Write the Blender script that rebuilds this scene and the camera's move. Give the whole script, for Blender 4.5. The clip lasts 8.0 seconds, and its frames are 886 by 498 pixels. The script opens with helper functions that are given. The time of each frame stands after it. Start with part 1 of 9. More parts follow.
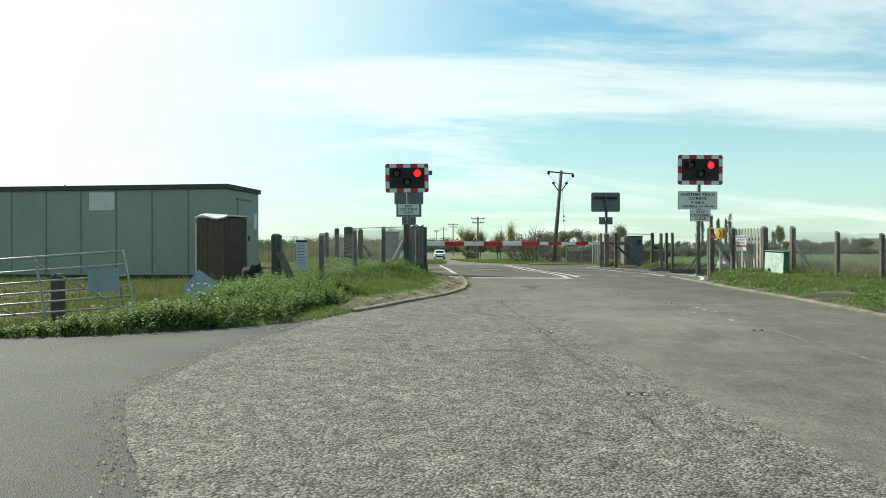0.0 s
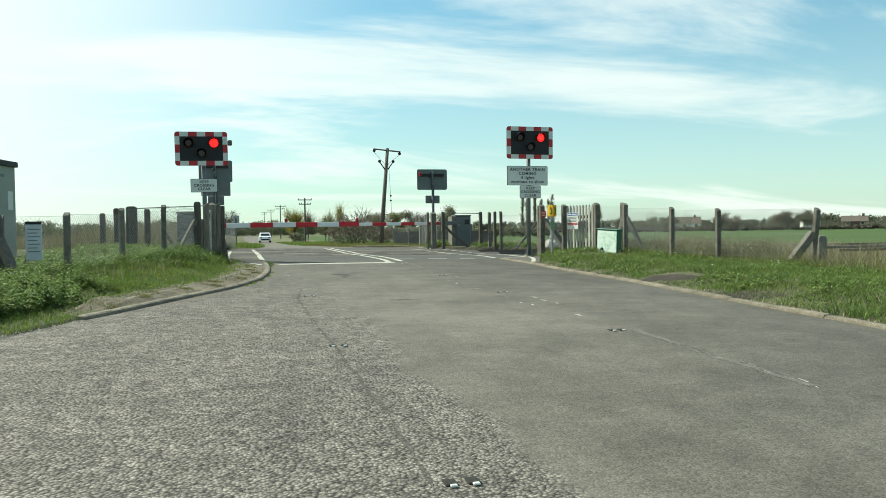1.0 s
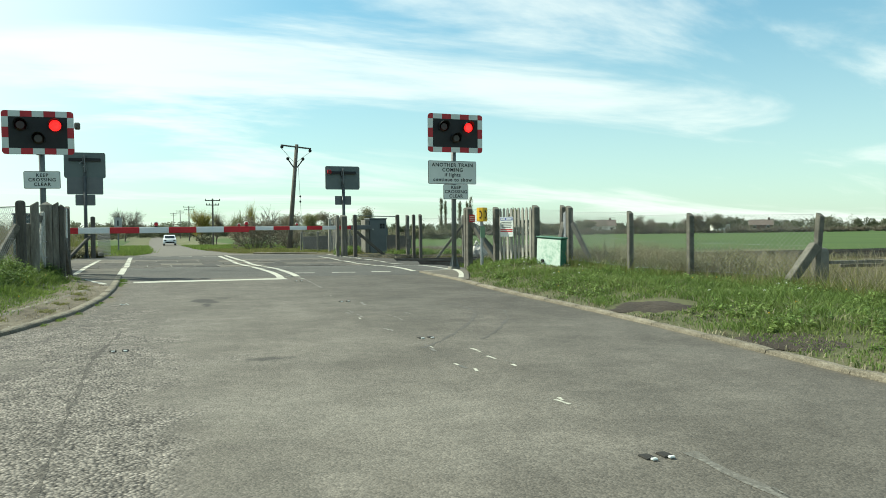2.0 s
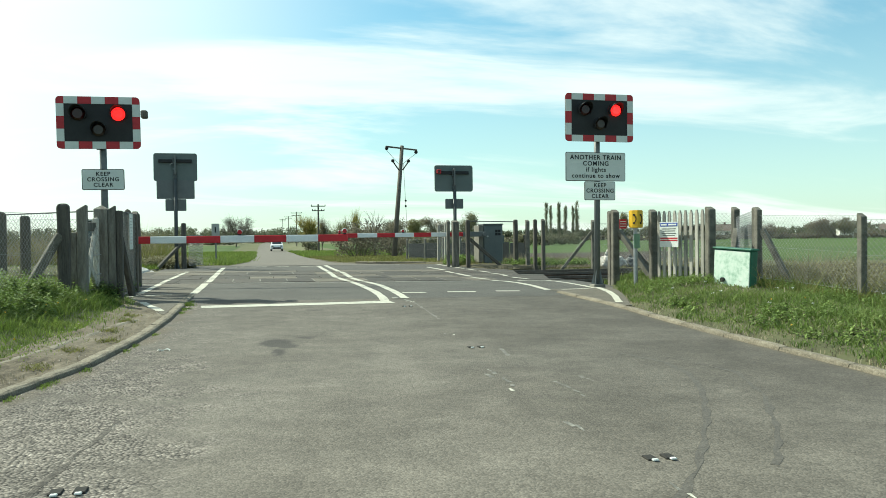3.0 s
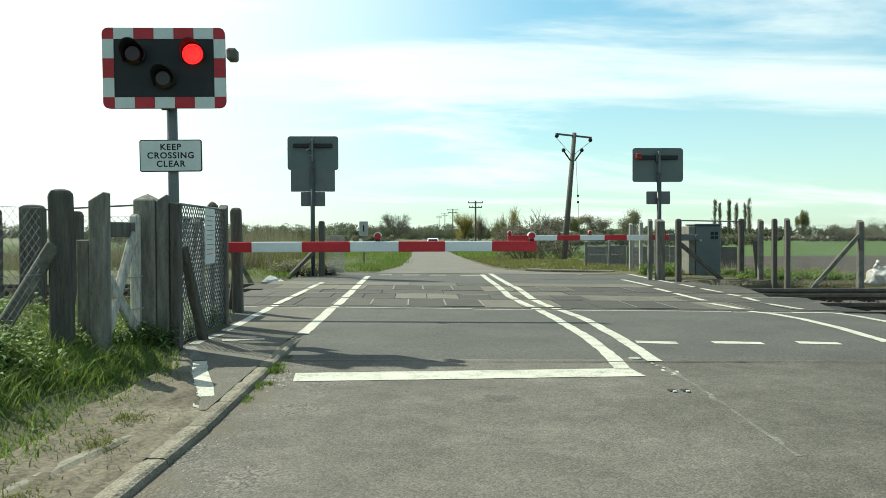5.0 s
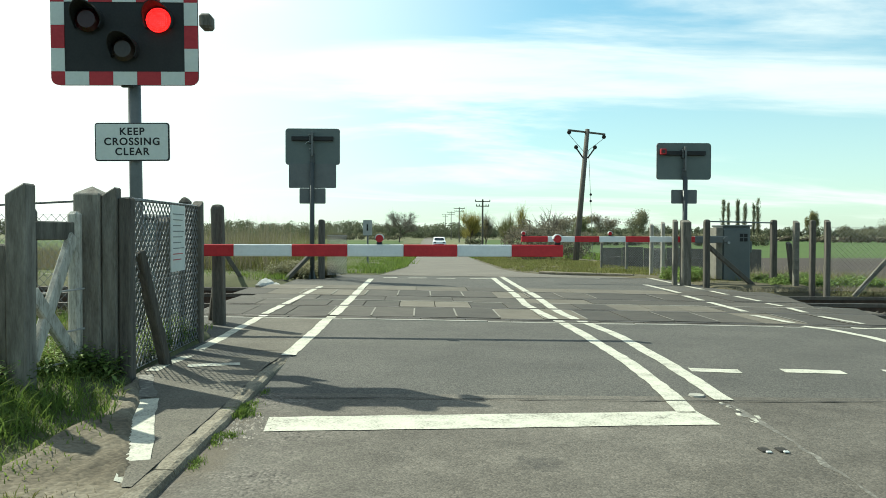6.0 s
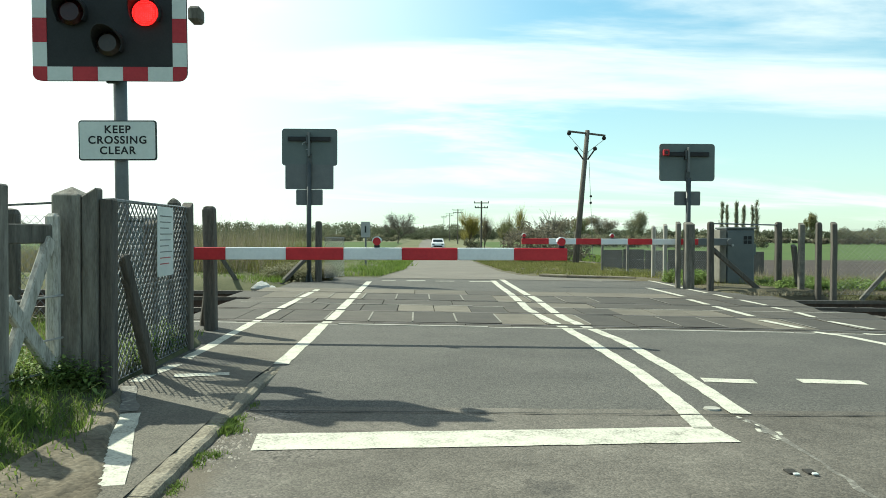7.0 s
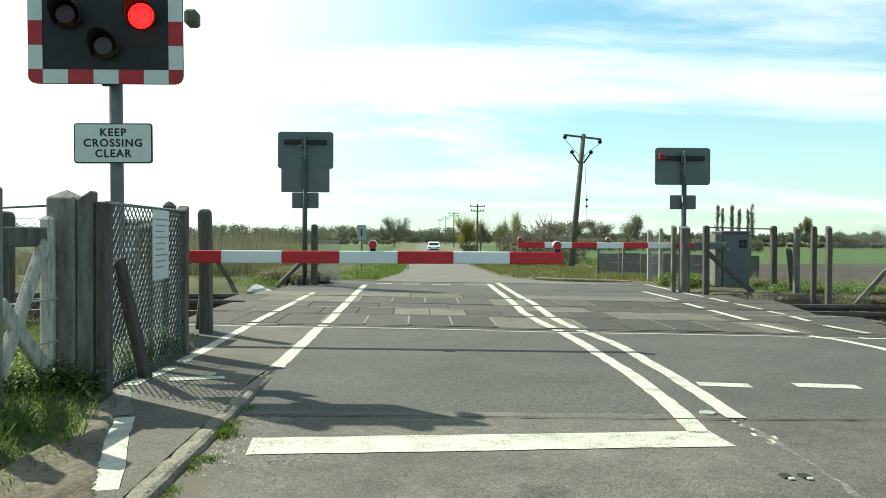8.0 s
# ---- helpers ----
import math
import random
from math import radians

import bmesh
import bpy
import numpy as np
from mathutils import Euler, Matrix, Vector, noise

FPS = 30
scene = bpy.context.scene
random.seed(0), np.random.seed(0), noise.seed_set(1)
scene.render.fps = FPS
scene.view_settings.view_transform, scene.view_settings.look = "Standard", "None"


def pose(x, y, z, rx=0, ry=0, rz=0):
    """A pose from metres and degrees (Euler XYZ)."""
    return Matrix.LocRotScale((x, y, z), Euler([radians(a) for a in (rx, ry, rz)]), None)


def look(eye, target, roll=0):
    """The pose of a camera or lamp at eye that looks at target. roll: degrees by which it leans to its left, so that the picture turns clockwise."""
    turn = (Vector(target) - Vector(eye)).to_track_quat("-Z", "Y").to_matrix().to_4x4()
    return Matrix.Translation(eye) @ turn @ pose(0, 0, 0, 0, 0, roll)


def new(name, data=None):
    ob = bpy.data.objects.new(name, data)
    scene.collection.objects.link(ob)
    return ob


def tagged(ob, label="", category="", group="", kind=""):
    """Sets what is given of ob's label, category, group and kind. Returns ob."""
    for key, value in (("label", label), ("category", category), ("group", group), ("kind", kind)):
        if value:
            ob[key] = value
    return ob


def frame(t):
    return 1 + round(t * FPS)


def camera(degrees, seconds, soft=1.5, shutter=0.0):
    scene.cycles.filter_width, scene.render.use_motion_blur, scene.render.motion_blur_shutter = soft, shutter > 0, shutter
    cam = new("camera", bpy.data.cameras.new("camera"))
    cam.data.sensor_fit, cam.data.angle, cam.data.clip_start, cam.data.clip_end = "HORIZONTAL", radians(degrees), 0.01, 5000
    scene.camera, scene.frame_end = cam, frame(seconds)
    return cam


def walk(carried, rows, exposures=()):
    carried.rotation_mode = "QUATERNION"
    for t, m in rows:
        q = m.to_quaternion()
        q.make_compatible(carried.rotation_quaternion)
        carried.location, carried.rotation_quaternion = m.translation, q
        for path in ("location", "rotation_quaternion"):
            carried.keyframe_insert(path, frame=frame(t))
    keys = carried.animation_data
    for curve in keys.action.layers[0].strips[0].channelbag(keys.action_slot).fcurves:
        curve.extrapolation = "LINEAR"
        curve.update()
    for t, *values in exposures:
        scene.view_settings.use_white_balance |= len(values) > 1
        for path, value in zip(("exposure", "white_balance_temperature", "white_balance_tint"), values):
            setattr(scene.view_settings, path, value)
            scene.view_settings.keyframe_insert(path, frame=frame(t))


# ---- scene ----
cam = camera(58.1, 8.0, soft=0.9)
PATH = [
    (0, (-1.361, 0.171, 0.792), (-1.271, 2.169, 0.79), -0.1),
    (0.5, (-1.026, 1.19, 0.784), (-0.745, 3.17, 0.761), -0.7),
    (1, (-0.612, 2.646, 0.768), (-0.108, 4.581, 0.717), -0.8),
    (2.3, (0.757, 7.06, 0.896), (1.463, 8.931, 0.85), -0.6),
    (2.5, (0.874, 7.734, 0.901), (1.516, 9.628, 0.861), -0.7),
    (3, (1.044, 9.415, 0.944), (1.497, 11.362, 0.911), -0.7),
    (3.5, (1.135, 10.882, 0.989), (1.449, 12.857, 0.955), -0.5),
    (4, (1.175, 12.344, 1.016), (1.384, 14.333, 0.983), -0.4),
    (4.5, (1.18, 13.526, 1.054), (1.315, 15.521, 1.017), -0.3),
    (5, (1.19, 14.616, 1.082), (1.261, 16.614, 1.045), -0.2),
    (5.2, (1.19, 14.978, 1.09), (1.253, 16.977, 1.051), -0.1),
    (6.5, (1.165, 16.23, 1.135), (1.222, 18.229, 1.094), 0.2),
    (7, (1.169, 16.274, 1.136), (1.229, 18.273, 1.099), 0.2),
    (7.5, (1.169, 16.277, 1.14), (1.233, 18.275, 1.107), 0.3),
    (8, (1.17, 16.276, 1.14), (1.24, 18.275, 1.111), 0.3),
]
walk(cam, [(t, look(eye, target, roll)) for t, eye, target, roll in PATH], [(0, 0.3, 6500, -6), (1.2, 0.32, 6500, -6), (2.4, 0.42, 6500, -7), (3.5, 0.45, 6500, -7), (5, 0.43, 6500, -6), (6.4, 0.48, 6500, -6), (8, 0.55, 6500, -6)])

# ---- daylight: a high thin-clouded April sky with the sun ahead and to the left ----
SUN_DIR = Vector((-1.05, 0.84, 1.39)).normalized()
SUN_EL = math.asin(SUN_DIR.z)
SUN_AZ = math.atan2(SUN_DIR.x, SUN_DIR.y)


def make_world():
    w = bpy.data.worlds.new("sky")
    scene.world = w
    w.use_nodes = True
    nt = w.node_tree
    nt.nodes.clear()
    L = nt.links.new

    def math_node(op, a, b=None, c=None):
        n = nt.nodes.new("ShaderNodeMath")
        n.operation = op
        n.use_clamp = False
        for i, v in enumerate((a, b, c)):
            if v is None:
                continue
            if isinstance(v, (int, float)):
                n.inputs[i].default_value = v
            else:
                L(v, n.inputs[i])
        return n.outputs[0]

    def ramp(v, lo, hi, top=1.0):
        n = nt.nodes.new("ShaderNodeMapRange")
        n.interpolation_type = "SMOOTHSTEP"
        n.inputs["From Min"].default_value = lo
        n.inputs["From Max"].default_value = hi
        n.inputs["To Max"].default_value = top
        L(v, n.inputs["Value"])
        return n.outputs[0]

    out = nt.nodes.new("ShaderNodeOutputWorld")
    bg = nt.nodes.new("ShaderNodeBackground")
    sky = nt.nodes.new("ShaderNodeTexSky")
    sky.sky_type = "NISHITA"
    sky.sun_disc = False
    sky.sun_elevation = SUN_EL
    sky.sun_rotation = SUN_AZ
    sky.air_density = 1.0
    sky.dust_density = 0.5
    sky.ozone_density = 1.0
    bg.inputs["Strength"].default_value = SKY_STRENGTH
    tc = nt.nodes.new("ShaderNodeTexCoord")
    sep = nt.nodes.new("ShaderNodeSeparateXYZ")
    L(tc.outputs["Generated"], sep.inputs[0])
    z = math_node("MAXIMUM", sep.outputs["Z"], 0.0)
    # streaks of high cloud on a flat layer over the land
    za = math_node("ADD", z, 0.16)
    comb = nt.nodes.new("ShaderNodeCombineXYZ")
    L(math_node("DIVIDE", sep.outputs["X"], za), comb.inputs["X"])
    L(math_node("DIVIDE", sep.outputs["Y"], za), comb.inputs["Y"])
    mp = nt.nodes.new("ShaderNodeMapping")
    mp.inputs["Rotation"].default_value = (0, 0, radians(-16))
    mp.inputs["Scale"].default_value = (0.42, 1.0, 1.0)
    mp.inputs["Location"].default_value = CLOUD_SHIFT
    L(comb.outputs[0], mp.inputs[0])
    n1 = nt.nodes.new("ShaderNodeTexNoise")
    n1.inputs["Scale"].default_value = 1.15
    n1.inputs["Detail"].default_value = 10
    n1.inputs["Roughness"].default_value = 0.57
    n1.inputs["Distortion"].default_value = 0.7
    L(mp.outputs[0], n1.inputs["Vector"])
    cloud = ramp(n1.outputs["Fac"], 0.46, 0.67, 0.74)
    # haze thickens towards the horizon and towards the sun
    haze = math_node("SUBTRACT", 0.75, ramp(z, 0.0, 0.3, 0.75))
    sunny = nt.nodes.new("ShaderNodeVectorMath")
    sunny.operation = "DOT_PRODUCT"
    L(tc.outputs["Generated"], sunny.inputs[0])
    flat = Vector((SUN_DIR.x, SUN_DIR.y, 0.35)).normalized()
    sunny.inputs[1].default_value = flat
    glow = ramp(sunny.outputs["Value"], 0.5, 0.91, 0.98)
    keep = math_node("MULTIPLY", math_node("SUBTRACT", 1.0, cloud), math_node("SUBTRACT", 1.0, math_node("MULTIPLY", haze, 0.44)))
    keep = math_node("MULTIPLY", keep, math_node("SUBTRACT", 1.0, glow))
    keep = math_node("MULTIPLY", keep, 0.94)
    fac = math_node("SUBTRACT", 1.0, keep)
    mix = nt.nodes.new("ShaderNodeMix")
    mix.data_type = "RGBA"
    L(fac, mix.inputs["Factor"])
    cyan = nt.nodes.new("ShaderNodeMix")
    cyan.data_type = "RGBA"
    cyan.blend_type = "MULTIPLY"
    cyan.inputs["Factor"].default_value = 1.0
    L(sky.outputs[0], cyan.inputs[6])
    cyan.inputs[7].default_value = (0.68, 1.02, 1.02, 1)
    low = nt.nodes.new("ShaderNodeVectorMath")
    low.operation = "SCALE"
    L(cyan.outputs[2], low.inputs[0])
    L(math_node("ADD", 0.8, ramp(z, 0.0, 0.35, 0.22)), low.inputs["Scale"])
    L(low.outputs[0], mix.inputs[6])
    mix.inputs[7].default_value = (*CLOUD_WHITE, 1)
    L(mix.outputs[2], bg.inputs["Color"])
    L(bg.outputs[0], out.inputs["Surface"])


SKY_STRENGTH = 0.12
CLOUD_WHITE = (7.5, 7.4, 7.45)
CLOUD_SHIFT = (0.3, 0.15, 0)
make_world()
sun = new("sun", bpy.data.lights.new("sun", "SUN"))
sun.data.energy = 5.0
sun.data.angle = radians(0.55)
sun.data.color = (1.0, 0.95, 0.87)
sun.matrix_world = look(SUN_DIR * 50, (0, 0, 0))


# ---- materials ----
def material(name, colours, rough=0.8, metal=0.0, scale=4.0, fine=60.0, bump=0.15, fine_bump=0.1, fine_mix=0.35,
             stretch=(1, 1, 1), island=False, vary=0.0, emit=None, chips=0.0, chip_scale=70.0, spec=0.4, coords="Object", trans=0.0):
    """Two scales of noise over two or three colours, with relief; chips: stones laid in the surface."""
    m = bpy.data.materials.new(name)
    m.use_nodes = True
    nt = m.node_tree
    b = nt.nodes["Principled BSDF"]
    L = nt.links.new
    tc = nt.nodes.new("ShaderNodeTexCoord")
    mp = nt.nodes.new("ShaderNodeMapping")
    mp.inputs["Scale"].default_value = stretch
    L(tc.outputs[coords], mp.inputs[0])
    big = nt.nodes.new("ShaderNodeTexNoise")
    big.inputs["Scale"].default_value = scale
    big.inputs["Detail"].default_value = 5
    big.inputs["Roughness"].default_value = 0.6
    L(mp.outputs[0], big.inputs["Vector"])
    small = nt.nodes.new("ShaderNodeTexNoise")
    small.inputs["Scale"].default_value = fine
    small.inputs["Detail"].default_value = 3
    L(mp.outputs[0], small.inputs["Vector"])
    mixf = nt.nodes.new("ShaderNodeMix")
    mixf.data_type = "FLOAT"
    mixf.inputs["Factor"].default_value = fine_mix
    L(big.outputs["Fac"], mixf.inputs[2])
    L(small.outputs["Fac"], mixf.inputs[3])
    cr = nt.nodes.new("ShaderNodeValToRGB")
    els = cr.color_ramp.elements
    n = len(colours)
    pos = [0.36, 0.64] if n == 2 else [0.34, 0.5, 0.66]
    while len(els) < n:
        els.new(0.5)
    for e, p, c in zip(els, pos, colours):
        e.position = p
        e.color = (*c, 1)
    L(mixf.outputs[0], cr.inputs["Fac"])
    col = cr.outputs["Color"]
    height = small.outputs["Fac"]
    if chips:
        vo = nt.nodes.new("ShaderNodeTexVoronoi")
        vo.inputs["Scale"].default_value = chip_scale
        L(mp.outputs[0], vo.inputs["Vector"])
        hs = nt.nodes.new("ShaderNodeSeparateColor")
        L(vo.outputs["Color"], hs.inputs[0])
        mr = nt.nodes.new("ShaderNodeMapRange")
        mr.inputs["To Min"].default_value = 1 - chips
        mr.inputs["To Max"].default_value = 1 + chips
        L(hs.outputs[0], mr.inputs["Value"])
        mul = nt.nodes.new("ShaderNodeMix")
        mul.data_type = "RGBA"
        mul.blend_type = "MULTIPLY"
        mul.inputs["Factor"].default_value = 1
        L(col, mul.inputs[6])
        L(mr.outputs[0], mul.inputs[7])
        col = mul.outputs[2]
        inv = nt.nodes.new("ShaderNodeMath")
        inv.operation = "SUBTRACT"
        inv.inputs[0].default_value = 1.0
        L(vo.outputs["Distance"], inv.inputs[1])
        height = inv.outputs[0]
    if vary:
        oi = nt.nodes.new("ShaderNodeObjectInfo")
        src = oi.outputs["Random"]
        if island:
            ge = nt.nodes.new("ShaderNodeNewGeometry")
            src = ge.outputs["Random Per Island"]
        mr = nt.nodes.new("ShaderNodeMapRange")
        mr.inputs["To Min"].default_value = 1 - vary
        mr.inputs["To Max"].default_value = 1 + vary
        L(src, mr.inputs["Value"])
        mul = nt.nodes.new("ShaderNodeMix")
        mul.data_type = "RGBA"
        mul.blend_type = "MULTIPLY"
        mul.inputs["Factor"].default_value = 1
        L(col, mul.inputs[6])
        L(mr.outputs[0], mul.inputs[7])
        col = mul.outputs[2]
    L(col, b.inputs["Base Color"])
    b.inputs["Roughness"].default_value = rough
    b.inputs["Metallic"].default_value = metal
    b.inputs["Specular IOR Level"].default_value = spec
    bp1 = nt.nodes.new("ShaderNodeBump")
    bp1.inputs["Strength"].default_value = bump
    bp1.inputs["Distance"].default_value = 0.02
    L(big.outputs["Fac"], bp1.inputs["Height"])
    bp2 = nt.nodes.new("ShaderNodeBump")
    bp2.inputs["Strength"].default_value = fine_bump
    bp2.inputs["Distance"].default_value = 0.006
    L(height, bp2.inputs["Height"])
    L(bp1.outputs[0], bp2.inputs["Normal"])
    L(bp2.outputs[0], b.inputs["Normal"])
    if emit:
        b.inputs["Emission Color"].default_value = (*emit[0], 1)
        b.inputs["Emission Strength"].default_value = emit[1]
    if trans:
        tr = nt.nodes.new("ShaderNodeBsdfTranslucent")
        L(col, tr.inputs["Color"])
        ms = nt.nodes.new("ShaderNodeMixShader")
        ms.inputs[0].default_value = trans
        L(b.outputs[0], ms.inputs[1])
        L(tr.outputs[0], ms.inputs[2])
        L(ms.outputs[0], nt.nodes["Material Output"].inputs["Surface"])
    return m


ASPHALT = material("worn_asphalt", [(0.1124, 0.1009, 0.0811), (0.1373, 0.1222, 0.0998), (0.1665, 0.1489, 0.1204)], 0.85, scale=0.7, fine=90, chips=0.22, chip_scale=120, fine_bump=0.35, bump=0.2)
ASPHALT_DARK = material("smooth_dark_asphalt", [(0.036, 0.034, 0.031), (0.052, 0.049, 0.045), (0.08, 0.075, 0.068)], 0.7, spec=0.4, scale=0.45, fine=40, fine_mix=0.25, chips=0.4, chip_scale=110, fine_bump=0.5)
FOOT_ASPHALT = material("brown_grey_footway_asphalt", [(0.084, 0.074, 0.056), (0.108, 0.096, 0.074), (0.132, 0.119, 0.095)], 0.85, scale=2.2, fine=80, chips=0.3, chip_scale=95, fine_bump=0.5)
ASPHALT_APPROACH = material("relaid_asphalt", [(0.0583, 0.0545, 0.047), (0.078, 0.0733, 0.063), (0.0978, 0.0912, 0.078)], 0.85, scale=0.9, fine=90, chips=0.4, chip_scale=95, fine_bump=0.5)
PAINT_WHITE = material("worn_white_road_paint", [(0.19, 0.18, 0.145), (0.49, 0.472, 0.385), (0.57, 0.553, 0.46)], 0.65, scale=6, fine=70, fine_mix=0.5, fine_bump=0.4)
PAINT_FADED = material("faded_road_paint", [(0.10, 0.093, 0.078), (0.125, 0.117, 0.099), (0.32, 0.305, 0.26)], 0.7, scale=9, fine=30, fine_mix=0.55)
PAINT_GHOST = material("almost_gone_road_paint", [(0.105, 0.095, 0.078), (0.135, 0.124, 0.104), (0.24, 0.228, 0.195)], 0.8, scale=5, fine=40, fine_mix=0.45, chips=0.2, chip_scale=90)
CONCRETE = material("weathered_concrete", [(0.1156, 0.1098, 0.0896), (0.1792, 0.1705, 0.1445), (0.2196, 0.211, 0.1821)], 0.9, scale=5, fine=70, fine_bump=0.4, vary=0.15)
CONCRETE_DARK = material("lichened_concrete", [(0.0774, 0.0731, 0.0602), (0.1376, 0.129, 0.1075), (0.2064, 0.1935, 0.1591)], 0.95, scale=7, fine=60, fine_bump=0.4, vary=0.15)
TIMBER_DARK = material("dark_weathered_timber", [(0.0522, 0.0464, 0.0395), (0.0987, 0.0882, 0.0743), (0.1393, 0.1277, 0.1045)], 0.9, scale=6, fine=40, stretch=(5, 5, 0.5), fine_bump=0.5, bump=0.4, vary=0.2)
TIMBER_GREY = material("silvered_timber", [(0.075, 0.068, 0.056), (0.145, 0.134, 0.112), (0.225, 0.212, 0.18)], 0.9, scale=4.5, fine=40, fine_mix=0.25, stretch=(3.5, 3.5, 0.6), fine_bump=0.5, bump=0.4, vary=0.2)
TIMBER_WHITE = material("flaking_white_painted_timber", [(0.17, 0.16, 0.13), (0.42, 0.40, 0.35), (0.58, 0.56, 0.50)], 0.8, scale=8, fine=50, stretch=(3, 3, 0.6), fine_bump=0.4)
STEEL_GREY = material("grey_painted_steel", [(0.10, 0.11, 0.11), (0.13, 0.14, 0.14)], 0.5, scale=5, fine=50, fine_bump=0.05, spec=0.5)
STEEL_GALV = material("galvanised_steel", [(0.30, 0.31, 0.32), (0.42, 0.43, 0.44)], 0.45, metal=0.7, scale=12, fine=90, fine_bump=0.05)
STEEL_RAIL = material("polished_rail_head", [(0.085, 0.07, 0.058), (0.17, 0.15, 0.13)], 0.6, metal=0.7, scale=3, fine=40, fine_bump=0.03)
STEEL_RUST = material("rusty_rail_web", [(0.045, 0.03, 0.022), (0.10, 0.062, 0.04)], 0.9, scale=8, fine=60, fine_bump=0.3)
BOARD_BLACK = material("matt_black_board", [(0.012, 0.013, 0.014), (0.022, 0.023, 0.024)], 0.7, scale=4, fine=60, fine_bump=0.03)
SIGN_WHITE = material("white_sign_face", [(0.5332, 0.5676, 0.5332), (0.6192, 0.645, 0.6106)], 0.45, scale=3, fine=40, fine_bump=0.02)
SIGN_RED = material("red_reflective_sheet", [(0.33, 0.012, 0.02), (0.42, 0.02, 0.028)], 0.45, scale=5, fine=40, fine_bump=0.02)
BLACK_PAINT = material("black_lettering", [(0.012, 0.012, 0.012), (0.02, 0.02, 0.02)], 0.6, fine_bump=0.0)
ARM_RED = material("barrier_red", [(0.40, 0.012, 0.022), (0.52, 0.02, 0.03)], 0.45, scale=4, fine=40, fine_bump=0.03)
ARM_WHITE = material("barrier_white", [(0.66, 0.67, 0.66), (0.76, 0.77, 0.76)], 0.45, scale=4, fine=40, fine_bump=0.03)
LAMP_ON = material("lit_red_lens", [(0.6, 0.02, 0.01), (0.8, 0.03, 0.02)], 0.3, emit=((1.0, 0.012, 0.016), 2.2), scale=40)
LAMP_OFF = material("unlit_red_lens", [(0.022, 0.004, 0.004), (0.034, 0.005, 0.005)], 0.25, fine_bump=0.05)
AMBER_OFF = material("unlit_amber_lens", [(0.03, 0.02, 0.016), (0.042, 0.028, 0.022)], 0.25, fine_bump=0.05)
GREEN_PANEL = material("pale_green_painted_panel", [(0.225, 0.255, 0.21), (0.265, 0.295, 0.245), (0.29, 0.32, 0.27)], 0.6, scale=0.8, fine=20, stretch=(1, 1, 0.5), fine_bump=0.05)
ROOF_FELT = material("dark_roof_edging", [(0.04, 0.045, 0.042), (0.07, 0.075, 0.07)], 0.8, scale=2, fine=30)
RUBBER = material("rubber_deck_panel", [(0.046, 0.04, 0.031), (0.074, 0.064, 0.05)], 0.8, scale=3, fine=70, fine_bump=0.3, vary=0.22)
DECK_CONCRETE = material("deck_concrete", [(0.1, 0.087, 0.066), (0.15, 0.133, 0.103)], 0.9, scale=2.5, fine=60, fine_bump=0.3, vary=0.12)
GAP = material("dirt_filled_gap", [(0.02, 0.019, 0.017), (0.04, 0.037, 0.032)], 1.0, scale=20, fine=80)
SOIL = material("bare_trodden_soil", [(0.07, 0.056, 0.037), (0.132, 0.109, 0.075), (0.2, 0.172, 0.125)], 1.0, scale=2.2, fine=35, fine_bump=0.7, bump=0.5, chips=0.15, chip_scale=45)
TURF = material("turf_soil_under_grass", [(0.052, 0.054, 0.024), (0.08, 0.083, 0.036), (0.12, 0.113, 0.055)], 1.0, scale=1.2, fine=30, fine_bump=0.6, bump=0.5)
FIELD_GREEN = material("young_crop_field", [(0.035, 0.064, 0.009), (0.05, 0.088, 0.011), (0.066, 0.1, 0.015)], 1.0, scale=0.05, fine=1.5, fine_mix=0.3, fine_bump=0.3)
FIELD_ROUGH = material("rough_grassland", [(0.07, 0.085, 0.03), (0.11, 0.115, 0.05), (0.17, 0.145, 0.085)], 1.0, scale=0.25, fine=4, fine_mix=0.4, fine_bump=0.5)
FIELD_SOIL = material("ploughed_soil", [(0.033, 0.023, 0.016), (0.052, 0.037, 0.027)], 1.0, scale=0.3, fine=6, fine_bump=0.6)
BALLAST = material("ballast_stone", [(0.035, 0.029, 0.023), (0.075, 0.063, 0.052)], 0.95, scale=3, fine=30, vary=0.4, island=True, fine_bump=0.5)
GRASS = material("grass_blades", [(0.098, 0.148, 0.03), (0.143, 0.205, 0.041), (0.205, 0.24, 0.068)], 0.75, scale=1.5, fine=20, vary=0.35, island=True, bump=0, fine_bump=0, trans=0.45)
GRASS_VERGE = material("verge_blades", [(0.1, 0.15, 0.036), (0.148, 0.21, 0.05), (0.21, 0.245, 0.08)], 0.75, scale=1.1, fine=12, vary=0.35, island=True, bump=0, fine_bump=0, trans=0.4)
GRASS_DRY = material("dry_grass_stems", [(0.20, 0.165, 0.09), (0.30, 0.25, 0.15), (0.36, 0.31, 0.20)], 0.85, scale=1.5, fine=20, vary=0.3, island=True, bump=0, fine_bump=0, trans=0.25)
# far hedges and trees; aerial haze is mixed into the colour, paler than the leaves
LEAF_DARK = material("hazed_hedge_leaves", [(0.12, 0.13, 0.085), (0.2, 0.2, 0.125), (0.28, 0.255, 0.17)], 0.8, scale=0.3, fine=3, vary=0.4, island=True, bump=0, fine_bump=0, trans=0.5)
LEAF_SPRING = material("spring_leaves", [(0.1441, 0.1534, 0.0674), (0.2162, 0.2123, 0.0964), (0.2883, 0.2476, 0.1349)], 0.8, scale=0.5, fine=4, vary=0.35, island=True, bump=0, fine_bump=0, trans=0.3)
